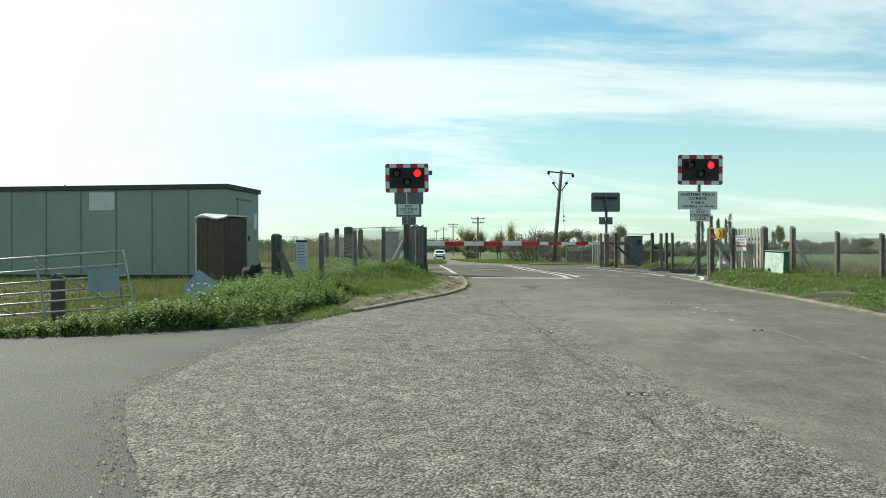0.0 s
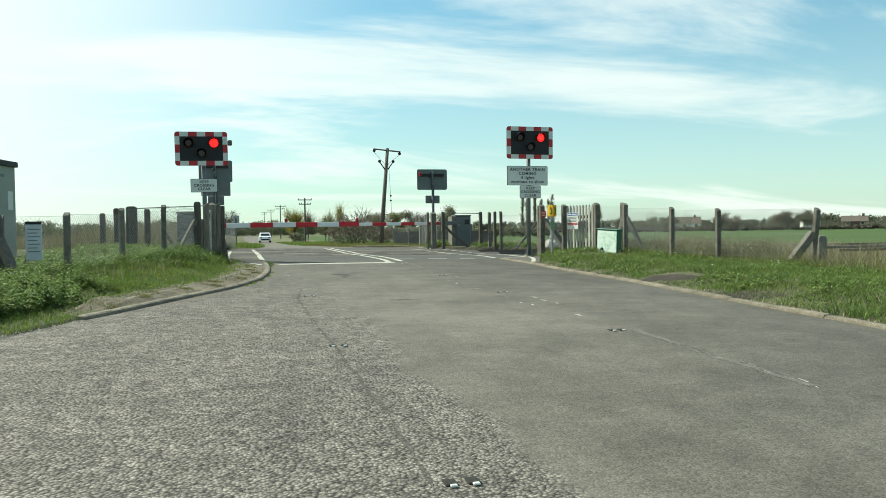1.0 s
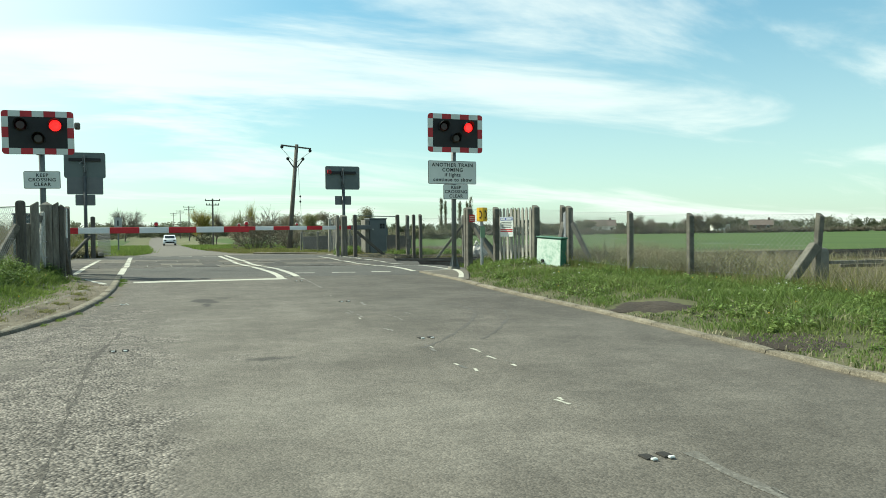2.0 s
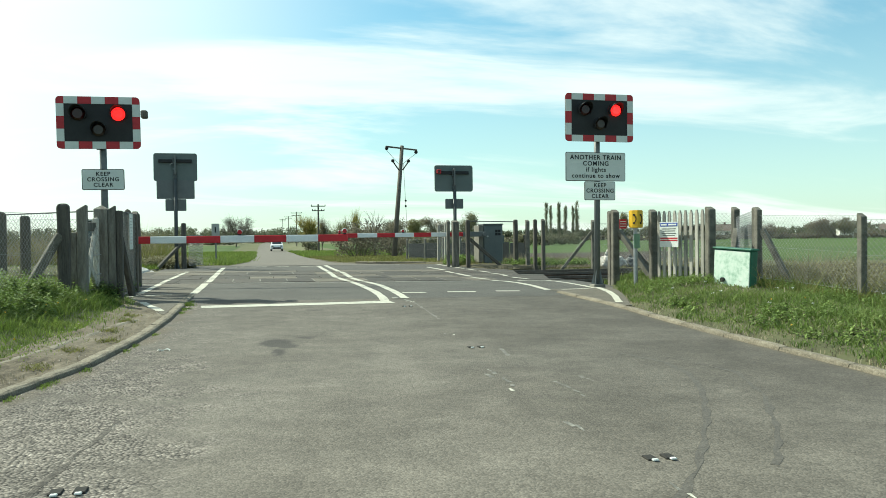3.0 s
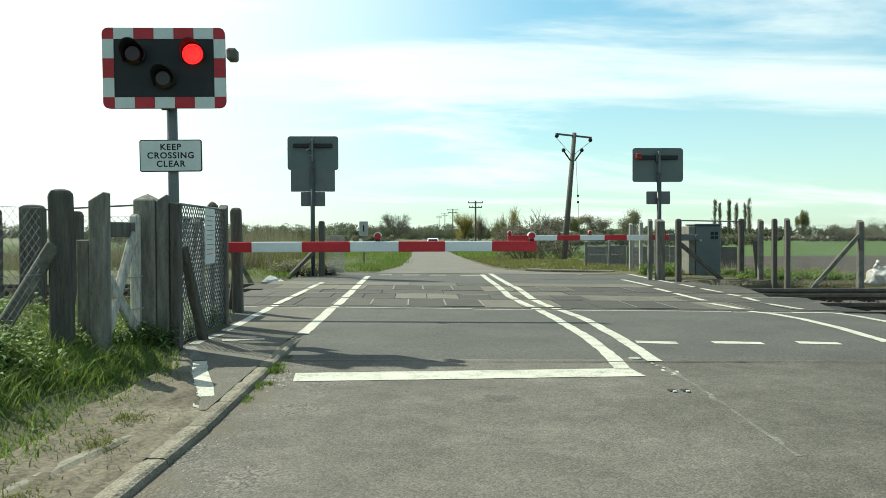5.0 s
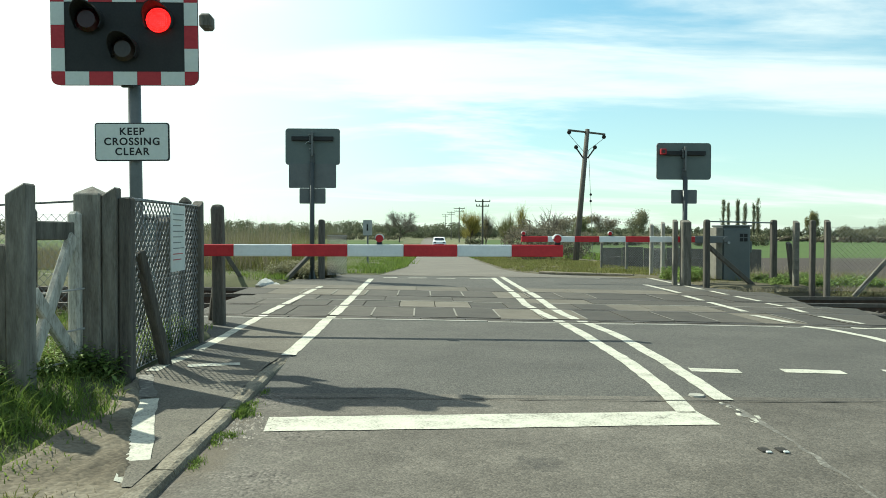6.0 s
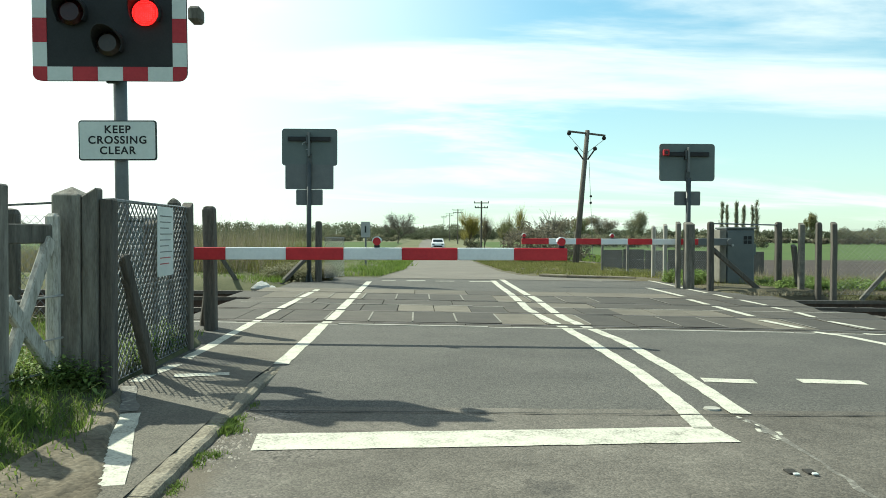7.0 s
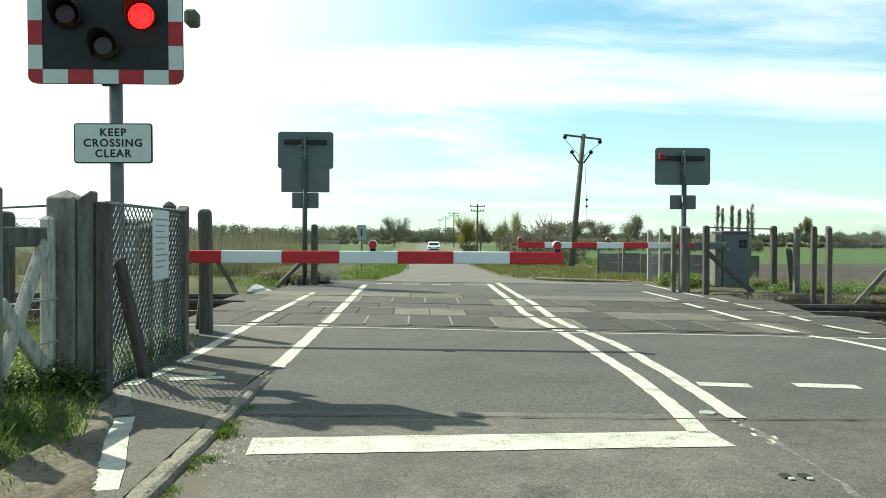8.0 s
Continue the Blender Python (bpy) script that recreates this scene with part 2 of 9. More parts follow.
LEAF_POPLAR = material("poplar_twigs", [(0.17, 0.18, 0.12), (0.24, 0.25, 0.165), (0.31, 0.315, 0.22)], 0.85, scale=0.5, fine=4, vary=0.3, island=True, bump=0, fine_bump=0, trans=0.5)
LEAF_BROWN = material("budding_twigs", [(0.135, 0.118, 0.085), (0.20, 0.178, 0.13), (0.25, 0.226, 0.165)], 0.85, scale=0.5, fine=4, vary=0.35, island=True, bump=0, fine_bump=0, trans=0.35)
BARK = material("bark", [(0.078, 0.065, 0.052), (0.143, 0.1235, 0.0975)], 0.95, scale=3, fine=20, stretch=(2, 2, 0.5), fine_bump=0.5)
PLATE_GREY = material("dulled_pale_plate", [(0.3, 0.31, 0.3), (0.38, 0.39, 0.38)], 0.55, scale=6, fine=40, fine_bump=0.03)
SHEET_GREY = material("weathered_grey_sheet", [(0.075, 0.072, 0.062), (0.12, 0.115, 0.10)], 0.8, scale=2, fine=25, stretch=(1, 1, 0.4), vary=0.15)
GATE_STEEL = material("dulled_gate_tube", [(0.3, 0.3, 0.285), (0.46, 0.46, 0.44)], 0.42, metal=0.55, scale=8, fine=60, fine_bump=0.05)
WEEDY_SOIL = material("weedy_trampled_soil", [(0.0638, 0.0525, 0.0338), (0.09, 0.0788, 0.045), (0.12, 0.105, 0.0675)], 1.0, scale=1.6, fine=30, fine_bump=0.7, bump=0.5)
CABINET_GREY = material("grey_cabinet_paint", [(0.1053, 0.1229, 0.1229), (0.1334, 0.1509, 0.1509)], 0.55, scale=2, fine=30, fine_bump=0.05)
CABINET_GREEN = material("faded_green_white_paint", [(0.28, 0.46, 0.34), (0.58, 0.70, 0.60), (0.70, 0.76, 0.69)], 0.6, scale=6, fine=18, fine_mix=0.4, fine_bump=0.1)
CABINET_EDGE = material("dark_green_paint", [(0.02, 0.10, 0.06), (0.035, 0.14, 0.085)], 0.5, scale=4, fine=30)
BROWN_BOX = material("dark_brown_stained_boards", [(0.062, 0.042, 0.033), (0.105, 0.074, 0.058)], 0.8, scale=3, fine=30, stretch=(6, 1, 1), fine_bump=0.3)
YELLOW = material("yellow_telephone_box", [(0.58, 0.34, 0.015), (0.66, 0.40, 0.025)], 0.45, scale=6, fine=40, fine_bump=0.03)
PLASTIC_WHITE = material("white_woven_sack", [(0.4441, 0.4223, 0.374), (0.5814, 0.5552, 0.5086)], 0.8, scale=7, fine=60, fine_bump=0.4, bump=0.5)
BLUE_GREY = material("blue_grey_sheet", [(0.20, 0.26, 0.29), (0.27, 0.33, 0.36)], 0.5, scale=3, fine=30, fine_bump=0.05)
CAR_WHITE = material("white_car_paint", [(0.74, 0.74, 0.74), (0.80, 0.80, 0.80)], 0.2, scale=1, fine_bump=0.0)
GLASS_DARK = material("dark_glass", [(0.015, 0.018, 0.02), (0.02, 0.024, 0.028)], 0.08, scale=2, fine_bump=0.0, spec=0.6)
TYRE = material("tyre_rubber", [(0.015, 0.015, 0.015), (0.025, 0.025, 0.025)], 0.9)
BRICK = material("red_brick_wall", [(0.13, 0.091, 0.0715), (0.169, 0.117, 0.091)], 0.9, scale=1.5, fine=25, fine_bump=0.3)
RENDER_WHITE = material("pale_rendered_wall", [(0.6, 0.58, 0.53), (0.7, 0.68, 0.63)], 0.9, scale=1, fine=20)
ROOF_TILE = material("clay_tile_roof", [(0.10, 0.08, 0.068), (0.15, 0.12, 0.10)], 0.9, scale=2, fine=20, fine_bump=0.4)


def road_mix():
    """Smooth worn asphalt that breaks up into coarse chippings where the lane is worn."""
    m = bpy.data.materials.new("asphalt_worn_to_chippings")
    m.use_nodes = True
    nt = m.node_tree
    L = nt.links.new
    b = nt.nodes["Principled BSDF"]
    tc = nt.nodes.new("ShaderNodeTexCoord")
    at = nt.nodes.new("ShaderNodeAttribute")
    at.attribute_name = "chipping"
    lane = nt.nodes.new("ShaderNodeAttribute")
    lane.attribute_name = "lane_tone"

    def noise_of(scale, detail=4):
        n = nt.nodes.new("ShaderNodeTexNoise")
        n.inputs["Scale"].default_value = scale
        n.inputs["Detail"].default_value = detail
        n.inputs["Roughness"].default_value = 0.62
        L(tc.outputs["Object"], n.inputs["Vector"])
        return n.outputs["Fac"]

    def mr(v, a, bb, c, d):
        n = nt.nodes.new("ShaderNodeMapRange")
        n.inputs["From Min"].default_value = a
        n.inputs["From Max"].default_value = bb
        n.inputs["To Min"].default_value = c
        n.inputs["To Max"].default_value = d
        L(v, n.inputs["Value"])
        return n.outputs[0]

    def mth(op, x, y):
        n = nt.nodes.new("ShaderNodeMath")
        n.operation = op
        for i, v in enumerate((x, y)):
            if isinstance(v, (int, float)):
                n.inputs[i].default_value = v
            else:
                L(v, n.inputs[i])
        return n.outputs[0]

    patchy = noise_of(1.6, 5)
    big = noise_of(0.55, 5)
    fine = noise_of(75, 3)
    mask = mr(mth("ADD", at.outputs["Fac"], mth("MULTIPLY", mth("SUBTRACT", patchy, 0.5), 1.2)), 0.35, 0.65, 0.0, 1.0)
    vo = nt.nodes.new("ShaderNodeTexVoronoi")
    vo.inputs["Scale"].default_value = 60
    L(tc.outputs["Object"], vo.inputs["Vector"])
    sp = nt.nodes.new("ShaderNodeSeparateColor")
    L(vo.outputs["Color"], sp.inputs[0])
    vo2 = nt.nodes.new("ShaderNodeTexVoronoi")
    vo2.inputs["Scale"].default_value = 95
    L(tc.outputs["Object"], vo2.inputs["Vector"])
    sp2 = nt.nodes.new("ShaderNodeSeparateColor")
    L(vo2.outputs["Color"], sp2.inputs[0])

    def ramp(v, cols, ps):
        cr = nt.nodes.new("ShaderNodeValToRGB")
        e = cr.color_ramp.elements
        while len(e) < len(cols):
            e.new(0.5)
        for k, c, p_ in zip(e, cols, ps):
            k.color = (*c, 1)
            k.position = p_
        L(v, cr.inputs["Fac"])
        return cr.outputs["Color"]

    stone = ramp(sp.outputs[0], [(0.06, 0.052, 0.044), (0.125, 0.11, 0.093), (0.168, 0.149, 0.126), (0.225, 0.2, 0.171)], [0.0, 0.25, 0.7, 1.0])
    smoothc = ramp(mth("ADD", mth("MULTIPLY", big, 0.65), mth("MULTIPLY", fine, 0.35)), [(0.088, 0.078, 0.063), (0.12, 0.107, 0.088), (0.148, 0.134, 0.111)], [0.36, 0.5, 0.64])
    speck = nt.nodes.new("ShaderNodeMix")
    speck.data_type = "RGBA"
    speck.blend_type = "MULTIPLY"
    speck.inputs["Factor"].default_value = 1
    L(smoothc, speck.inputs[6])
    L(mr(sp2.outputs[0], 0, 1, 0.72, 1.28), speck.inputs[7])
    mixc = nt.nodes.new("ShaderNodeMix")
    mixc.data_type = "RGBA"
    L(mask, mixc.inputs["Factor"])
    L(speck.outputs[2], mixc.inputs[6])
    L(stone, mixc.inputs[7])
    tone = nt.nodes.new("ShaderNodeMix")
    tone.data_type = "RGBA"
    tone.blend_type = "MULTIPLY"
    tone.inputs["Factor"].default_value = 1
    L(mixc.outputs[2], tone.inputs[6])
    gap = mr(vo.outputs["Distance"], 0.4, 0.74, 1.1, 0.38)
    rough_tone = mth("MULTIPLY", mr(noise_of(9, 4), 0.3, 0.7, 0.7, 1.28), gap)
    pick = nt.nodes.new("ShaderNodeMix")
    pick.data_type = "FLOAT"
    L(mask, pick.inputs["Factor"])
    pick.inputs[2].default_value = 1.0
    L(rough_tone, pick.inputs[3])
    L(mth("MULTIPLY", mth("MULTIPLY", mth("MULTIPLY", mth("MULTIPLY", mr(noise_of(26, 4), 0.32, 0.68, 0.91, 1.09), lane.outputs["Fac"]), mr(noise_of(4.5, 4), 0.3, 0.7, 0.85, 1.15)), mr(patchy, 0.3, 0.7, 0.84, 1.16)), pick.outputs[0]), tone.inputs[7])
    oil = nt.nodes.new("ShaderNodeAttribute")
    oil.attribute_name = "oil"
    silt = nt.nodes.new("ShaderNodeAttribute")
    silt.attribute_name = "silt"
    ragged = mth("MULTIPLY", mth("SUBTRACT", noise_of(14, 4), 0.5), 0.9)
    oily = nt.nodes.new("ShaderNodeMix")
    oily.data_type = "RGBA"
    L(mr(mth("ADD", oil.outputs["Fac"], mth("MULTIPLY", ragged, mr(oil.outputs["Fac"], 0.0, 0.2, 0.0, 1.0))), 0.15, 0.6, 0.0, 0.72), oily.inputs["Factor"])
    L(tone.outputs[2], oily.inputs[6])
    oily.inputs[7].default_value = (0.03, 0.028, 0.026, 1)
    silty = nt.nodes.new("ShaderNodeMix")
    silty.data_type = "RGBA"
    L(mr(mth("ADD", silt.outputs["Fac"], mth("MULTIPLY", ragged, mr(silt.outputs["Fac"], 0.0, 0.2, 0.0, 1.0))), 0.25, 0.8, 0.0, 0.75), silty.inputs["Factor"])
    L(oily.outputs[2], silty.inputs[6])
    silty.inputs[7].default_value = (0.12, 0.098, 0.07, 1)
    L(silty.outputs[2], b.inputs["Base Color"])
    b.inputs["Roughness"].default_value = 0.85
    b.inputs["Specular IOR Level"].default_value = 0.3
    hgt = nt.nodes.new("ShaderNodeMix")
    hgt.data_type = "FLOAT"
    L(mask, hgt.inputs["Factor"])
    L(mth("MULTIPLY", mth("SUBTRACT", 1.0, vo2.outputs["Distance"]), 0.25), hgt.inputs[2])
    L(mth("SUBTRACT", 1.0, vo.outputs["Distance"]), hgt.inputs[3])
    bp = nt.nodes.new("ShaderNodeBump")
    bp.inputs["Strength"].default_value = 0.9
    bp.inputs["Distance"].default_value = 0.011
    L(hgt.outputs[0], bp.inputs["Height"])
    L(bp.outputs[0], b.inputs["Normal"])
    return m


ROAD_MIX = road_mix()


def led_lens():
    """The lit lens shows its cluster of small bright diodes."""
    nt = LAMP_ON.node_tree
    b = nt.nodes["Principled BSDF"]
    tc = nt.nodes.new("ShaderNodeTexCoord")
    vo = nt.nodes.new("ShaderNodeTexVoronoi")
    vo.inputs["Scale"].default_value = 62
    vo.inputs["Randomness"].default_value = 0.25
    nt.links.new(tc.outputs["Object"], vo.inputs["Vector"])
    m = nt.nodes.new("ShaderNodeMapRange")
    m.inputs["From Min"].default_value = 0.2
    m.inputs["From Max"].default_value = 0.55
    m.inputs["To Min"].default_value = 4.2
    m.inputs["To Max"].default_value = 0.75
    nt.links.new(vo.outputs["Distance"], m.inputs["Value"])
    nt.links.new(m.outputs[0], b.inputs["Emission Strength"])


led_lens()


# ---- mesh helpers ----
def finish(name, bm, mat, parent=None, label="", smooth=False):
    me = bpy.data.meshes.new(name)
    bm.normal_update()
    bm.to_mesh(me)
    bm.free()
    for mm in (mat if isinstance(mat, (list, tuple)) else [mat]):
        me.materials.append(mm)
    if smooth:
        for p in me.polygons:
            p.use_smooth = True
    ob = new(name, me)
    if parent:
        ob.parent = parent
    if label:
        ob["label"] = label
    return ob


def part(name, bm, mat, parent, label="", smooth=False):
    return finish(name, bm, mat, parent, label, smooth)


def empty(name, label, category, m=None, group="", kind=""):
    ob = new(name)
    ob.empty_display_size = 0.2
    if m is not None:
        ob.matrix_world = m
    return tagged(ob, label, category, group, kind)


def box(bm, x0, y0, z0, x1, y1, z1, bevel=0.0, m=None):
    mat = Matrix.Translation(((x0 + x1) / 2, (y0 + y1) / 2, (z0 + z1) / 2)) @ Matrix.Diagonal((abs(x1 - x0), abs(y1 - y0), abs(z1 - z0), 1))
    g = bmesh.ops.create_cube(bm, size=1, matrix=(m @ mat) if m is not None else mat)
    if bevel:
        es = list({e for v in g["verts"] for e in v.link_edges})
        bmesh.ops.bevel(bm, geom=es, offset=bevel, segments=1, affect="EDGES", profile=0.5)
    return bm


def new_box(*a, **k):
    return box(bmesh.new(), *a, **k)


def rod(bm, p0, p1, r0, r1=None, seg=8):
    p0, p1 = Vector(p0), Vector(p1)
    d = p1 - p0
    q = d.to_track_quat("Z", "Y").to_matrix().to_4x4()
    bmesh.ops.create_cone(bm, cap_ends=True, segments=seg, radius1=r0, radius2=r0 if r1 is None else r1, depth=d.length,
                          matrix=Matrix.Translation((p0 + p1) / 2) @ q)
    return bm


def beam(bm, p0, p1, w, h, bevel=0.0):
    """A squared timber from p0 to p1."""
    p0, p1 = Vector(p0), Vector(p1)
    d = p1 - p0
    q = d.to_track_quat("Z", "Y").to_matrix().to_4x4()
    return box(bm, -w / 2, -h / 2, 0, w / 2, h / 2, d.length, bevel, Matrix.Translation(p0) @ q)


def raw_mesh(name, verts, faces, mat, parent=None, smooth=False):
    """A joined mesh from numpy arrays; faces all of one length."""
    me = bpy.data.meshes.new(name)
    verts = np.asarray(verts, dtype=np.float32)
    faces = np.asarray(faces, dtype=np.int32)
    k = faces.shape[1]
    me.vertices.add(len(verts))
    me.vertices.foreach_set("co", verts.ravel())
    me.loops.add(faces.size)
    me.loops.foreach_set("vertex_index", faces.ravel())
    me.polygons.add(len(faces))
    me.polygons.foreach_set("loop_start", np.arange(0, faces.size, k, dtype=np.int32))
    me.polygons.foreach_set("loop_total", np.full(len(faces), k, dtype=np.int32))
    if smooth:
        me.polygons.foreach_set("use_smooth", np.ones(len(faces), dtype=bool))
    me.update(calc_edges=True)
    for mm in (mat if isinstance(mat, (list, tuple)) else [mat]):
        me.materials.append(mm)
    ob = new(name, me)
    if parent:
        ob.parent = parent
    return ob


def grid_sheet(name, us, vs, place, mat, parent=None, smooth=True):
    """A sheet over us x vs, with place(u, v) -> (x, y, z) on arrays."""
    U, V = np.meshgrid(us, vs)
    x, y, z = place(U, V)
    n, k = len(vs), len(us)
    verts = np.stack([x, y, z], -1).reshape(-1, 3)
    i = (np.arange(n - 1)[:, None] * k + np.arange(k - 1)[None, :]).ravel()
    faces = np.stack([i, i + 1, i + k + 1, i + k], -1)
    return raw_mesh(name, verts, faces, mat, parent, smooth)


# ---- lie of the land ----
# the road climbs to the crossing and falls away again to the level of the fen
PROFILE_Y = [-60, -20, 0, 3, 7, 9, 12, 16, 20, 22, 36, 45, 60, 80, 120, 200, 400]
PROFILE_Z = [-0.7, -0.5, -0.33, -0.33, -0.2, -0.14, -0.1, -0.06, 0, 0.02, 0.02, -0.08, -0.3, -0.58, -0.92, -1.1, -1.2]


def road_z(x, y):
    return np.interp(y, PROFILE_Y, PROFILE_Z) - 0.012 * (np.clip(x, -2, 8) - 2.5)


def fen_drop(y):
    """How far the fields and what grows in them lie below the railway's surroundings."""
    return -np.interp(y, [45, 80, 130, 400], [0.0, 0.25, 0.5, 0.6])


def track_y(x, y0):
    """A line across the road, parallel to the rails."""
    return y0 - 0.06 * np.asarray(x)


def smooth01(a, lo, hi):
    t = np.clip((a - lo) / (hi - lo), 0, 1)
    return t * t * (3 - 2 * t)


LEFT_KERB = [(-2.02, 10.9), (-1.77, 11.46), (-1.21, 12.9), (-0.6, 14.4), (-0.2, 16.0), (-0.01, 17.5), (0.07, 19.0), (0.09, 20.95), (0.08, 22.6), (0.07, 23.3)]
RIGHT_KERB = [(6.6, -30), (5.6, -6), (5.0, 3), (4.95, 8.5), (5.0, 10), (5.2, 12.0), (5.35, 13.4), (5.47, 15.0), (5.52, 16.6), (5.6, 17.9), (5.78, 19.4), (5.82, 20.8), (5.86, 22.2)]
SIDE_EDGE = [(-40, 0.5), (-20, 5.0), (-12, 7.0), (-8, 7.75), (-5.42, 8.32), (-4.27, 8.68), (-3.04, 9.35), (-2.5, 9.9), (-2.15, 10.7)]


def verge_front(x):
    """The southern edge of the left verge: side road, then the kerb."""
    ed = SIDE_EDGE + [(a - 0.06, b) for a, b in LEFT_KERB[1:6]]
    return np.interp(x, [e[0] for e in ed], [e[1] for e in ed])


def left_kerb_x(y):
    return np.interp(y, [p[1] for p in LEFT_KERB], [p[0] for p in LEFT_KERB])


def right_kerb_x(y):
    return np.interp(y, [p[1] for p in RIGHT_KERB], [p[0] for p in RIGHT_KERB])


def lumps(x, y, s=1.0, seed=0.0):
    return np.sin(x * 1.7 * s + seed) * np.sin(y * 2.1 * s + 1.3 + seed) * 0.5 + np.sin(x * 4.1 * s + 2 + seed) * np.sin(y * 3.7 * s + seed) * 0.25


def footway_edge(y):
    """The back edge of the near left footway."""
    return np.interp(y, [19.3, 19.58, 20.4, 20.86, 21.7, 22.0], [-0.07, -0.15, -0.45, -0.57, -0.88, -0.9])


def left_verge_z(x, y):
    d = np.minimum(left_kerb_x(y) - x, (y - verge_front(x)))
    bank = 0.015 + 0.135 * smooth01(d, 0.5, 1.8) + 0.06 * smooth01(y, 16, 20) * smooth01(d, 0.8, 1.6)
    dip = (0.46 - 0.14 * smooth01(y, 13, 18)) * smooth01(-x, 3.9, 5.2) * smooth01(d, 0.2, 1.6) + 0.4 * smooth01(x, footway_edge(y) + 0.01, footway_edge(y) + 0.1) * smooth01(y, 19.32, 19.42)
    return road_z(np.maximum(x, -6), y) + bank - dip + 0.025 * lumps(x, y, 1.3) * smooth01(d, 0.2, 1.0)


def path_width(y):
    """The trodden soil between the left kerb and the grass."""
    return np.interp(y, [11.2, 15, 17, 18.5, 20, 22], [0.46, 0.6, 0.6, 0.62, 0.62, 0.8]) + 0.05 * np.sin(y * 2.7) + 0.03 * np.sin(y * 7.3)


def path_z(x, y):
    u = 1 - (left_kerb_x(y) - 0.1 - x) / path_width(y)
    z = road_z(0 * x, y) + 0.036 + 0.06 * (1 - u) + 0.03 * (1 - smooth01(y, 12, 15)) * smooth01(1 - u, 0, 0.4) + 0.012 * lumps(u * 6, y, 3) + 0.004 * lumps(u * 31, y * 5, 3) - 0.09 * (1 - smooth01(y, 11.2, 12.2))
    return z - 0.13 * smooth01(x, footway_edge(y) + 0.01, footway_edge(y) + 0.09) * smooth01(y, 19.32, 19.4)


def corner_in(y):
    """How far the footway bites into the right verge."""
    return np.interp(y, [19.4, 20.5, 21.5, 22.4, 23.2], [0.0, 0.42, 0.78, 1.05, 1.5])


def right_verge_z(x, y):
    d = x - right_kerb_x(y)
    bank = 0.025 + 0.13 * smooth01(d - corner_in(y), 0.2, 1.4) + 0.05 * smooth01(y, 17, 21) * smooth01(d - corner_in(y), 0.2, 0.7) - 0.25 * smooth01(d, 4.5, 8)
    return road_z(x, y) + bank + 0.03 * lumps(x, y, 1.2, 2.0) * smooth01(d, 0.2, 1.0)


def footway_rise(y):
    return 0.036 * (1 - smooth01(y, 22.0, 23.0))


def land_z(x, y):
    base = np.interp(y, PROFILE_Y, PROFILE_Z)
    f = np.interp(y, [-60, -20, 0, 3, 7, 9, 12, 16, 20, 22, 36, 45, 70, 120, 400], [-0.7, -0.5, -0.33, -0.33, -0.2, -0.14, -0.1, -0.06, 0, 0.02, 0.02, -0.03, -0.2, -0.3, -0.4]) - 0.15
    f = np.where(np.abs(x) > 40, np.minimum(f, -0.35), f) + fen_drop(y)
    corridor = (1 - smooth01(np.abs(x + 1), 11, 15)) * (1 - smooth01(y, 44, 50))
    far_road = (1 - smooth01(np.abs(x - 2.5), 5.0, 7.0)) * smooth01(y, 40, 44)
    track = 1 - smooth01(np.abs(y + 0.06 * x - 28.5), 4.2, 5.5)
    sink = np.maximum(np.maximum(corridor, far_road), track)
    return f * (1 - sink) + (base - 0.38) * sink


# ---- ground, road and pavements ----
def spread(a, b, near, fine, coarse_ratio=1.12):
    """Steps from a to b that are fine within near and grow outside."""
    lo, hi = near
    v = list(np.arange(lo, hi + 1e-6, fine))
    s, p = fine, hi
    while p < b:
        s *= coarse_ratio
        p += s
        v.append(min(p, b))
    s, p = fine, lo
    while p > a:
        s *= coarse_ratio
        p -= s
        v.insert(0, max(p, a))
    return np.array(v)


def build_ground():
    xs = spread(-2500, 2500, (-20, 22), 0.8)
    ys = spread(-600, 2600, (-10, 60), 0.8)
    g = grid_sheet("ground", xs, ys, lambda u, v: (u, v, land_z(u, v)), [FIELD_ROUGH, FIELD_GREEN, FIELD_SOIL])
    me = g.data
    n = len(me.polygons)
    c = np.zeros(n * 3)
    me.polygons.foreach_get("center", c)
    c = c.reshape(-1, 3)
    x, y = c[:, 0], c[:, 1]
    idx = np.zeros(n, dtype=np.int32)
    idx[(x < -3) & (y > 62) & (y < 240)] = 1
    idx[(x > 9.5) & (x < 0.62 * (y - 16) + 3) & (y > 36) & (y < 70)] = 2
    idx[(x > 13) & (y >= 70) & (y < 260)] = 1
    idx[(x >= np.maximum(0.62 * (y - 16) + 3, 20)) & (y > 34) & (y < 260)] = 1
    idx[(x > 12) & (y > 5) & (y < 26)] = 0
    idx[(x > 26) & (y > -40) & (y < 34)] = 1
    me.polygons.foreach_set("material_index", idx)
    tagged(g, "flat fenland of green crops, rough grass and ploughed soil", "ground", kind="structure")


build_ground()


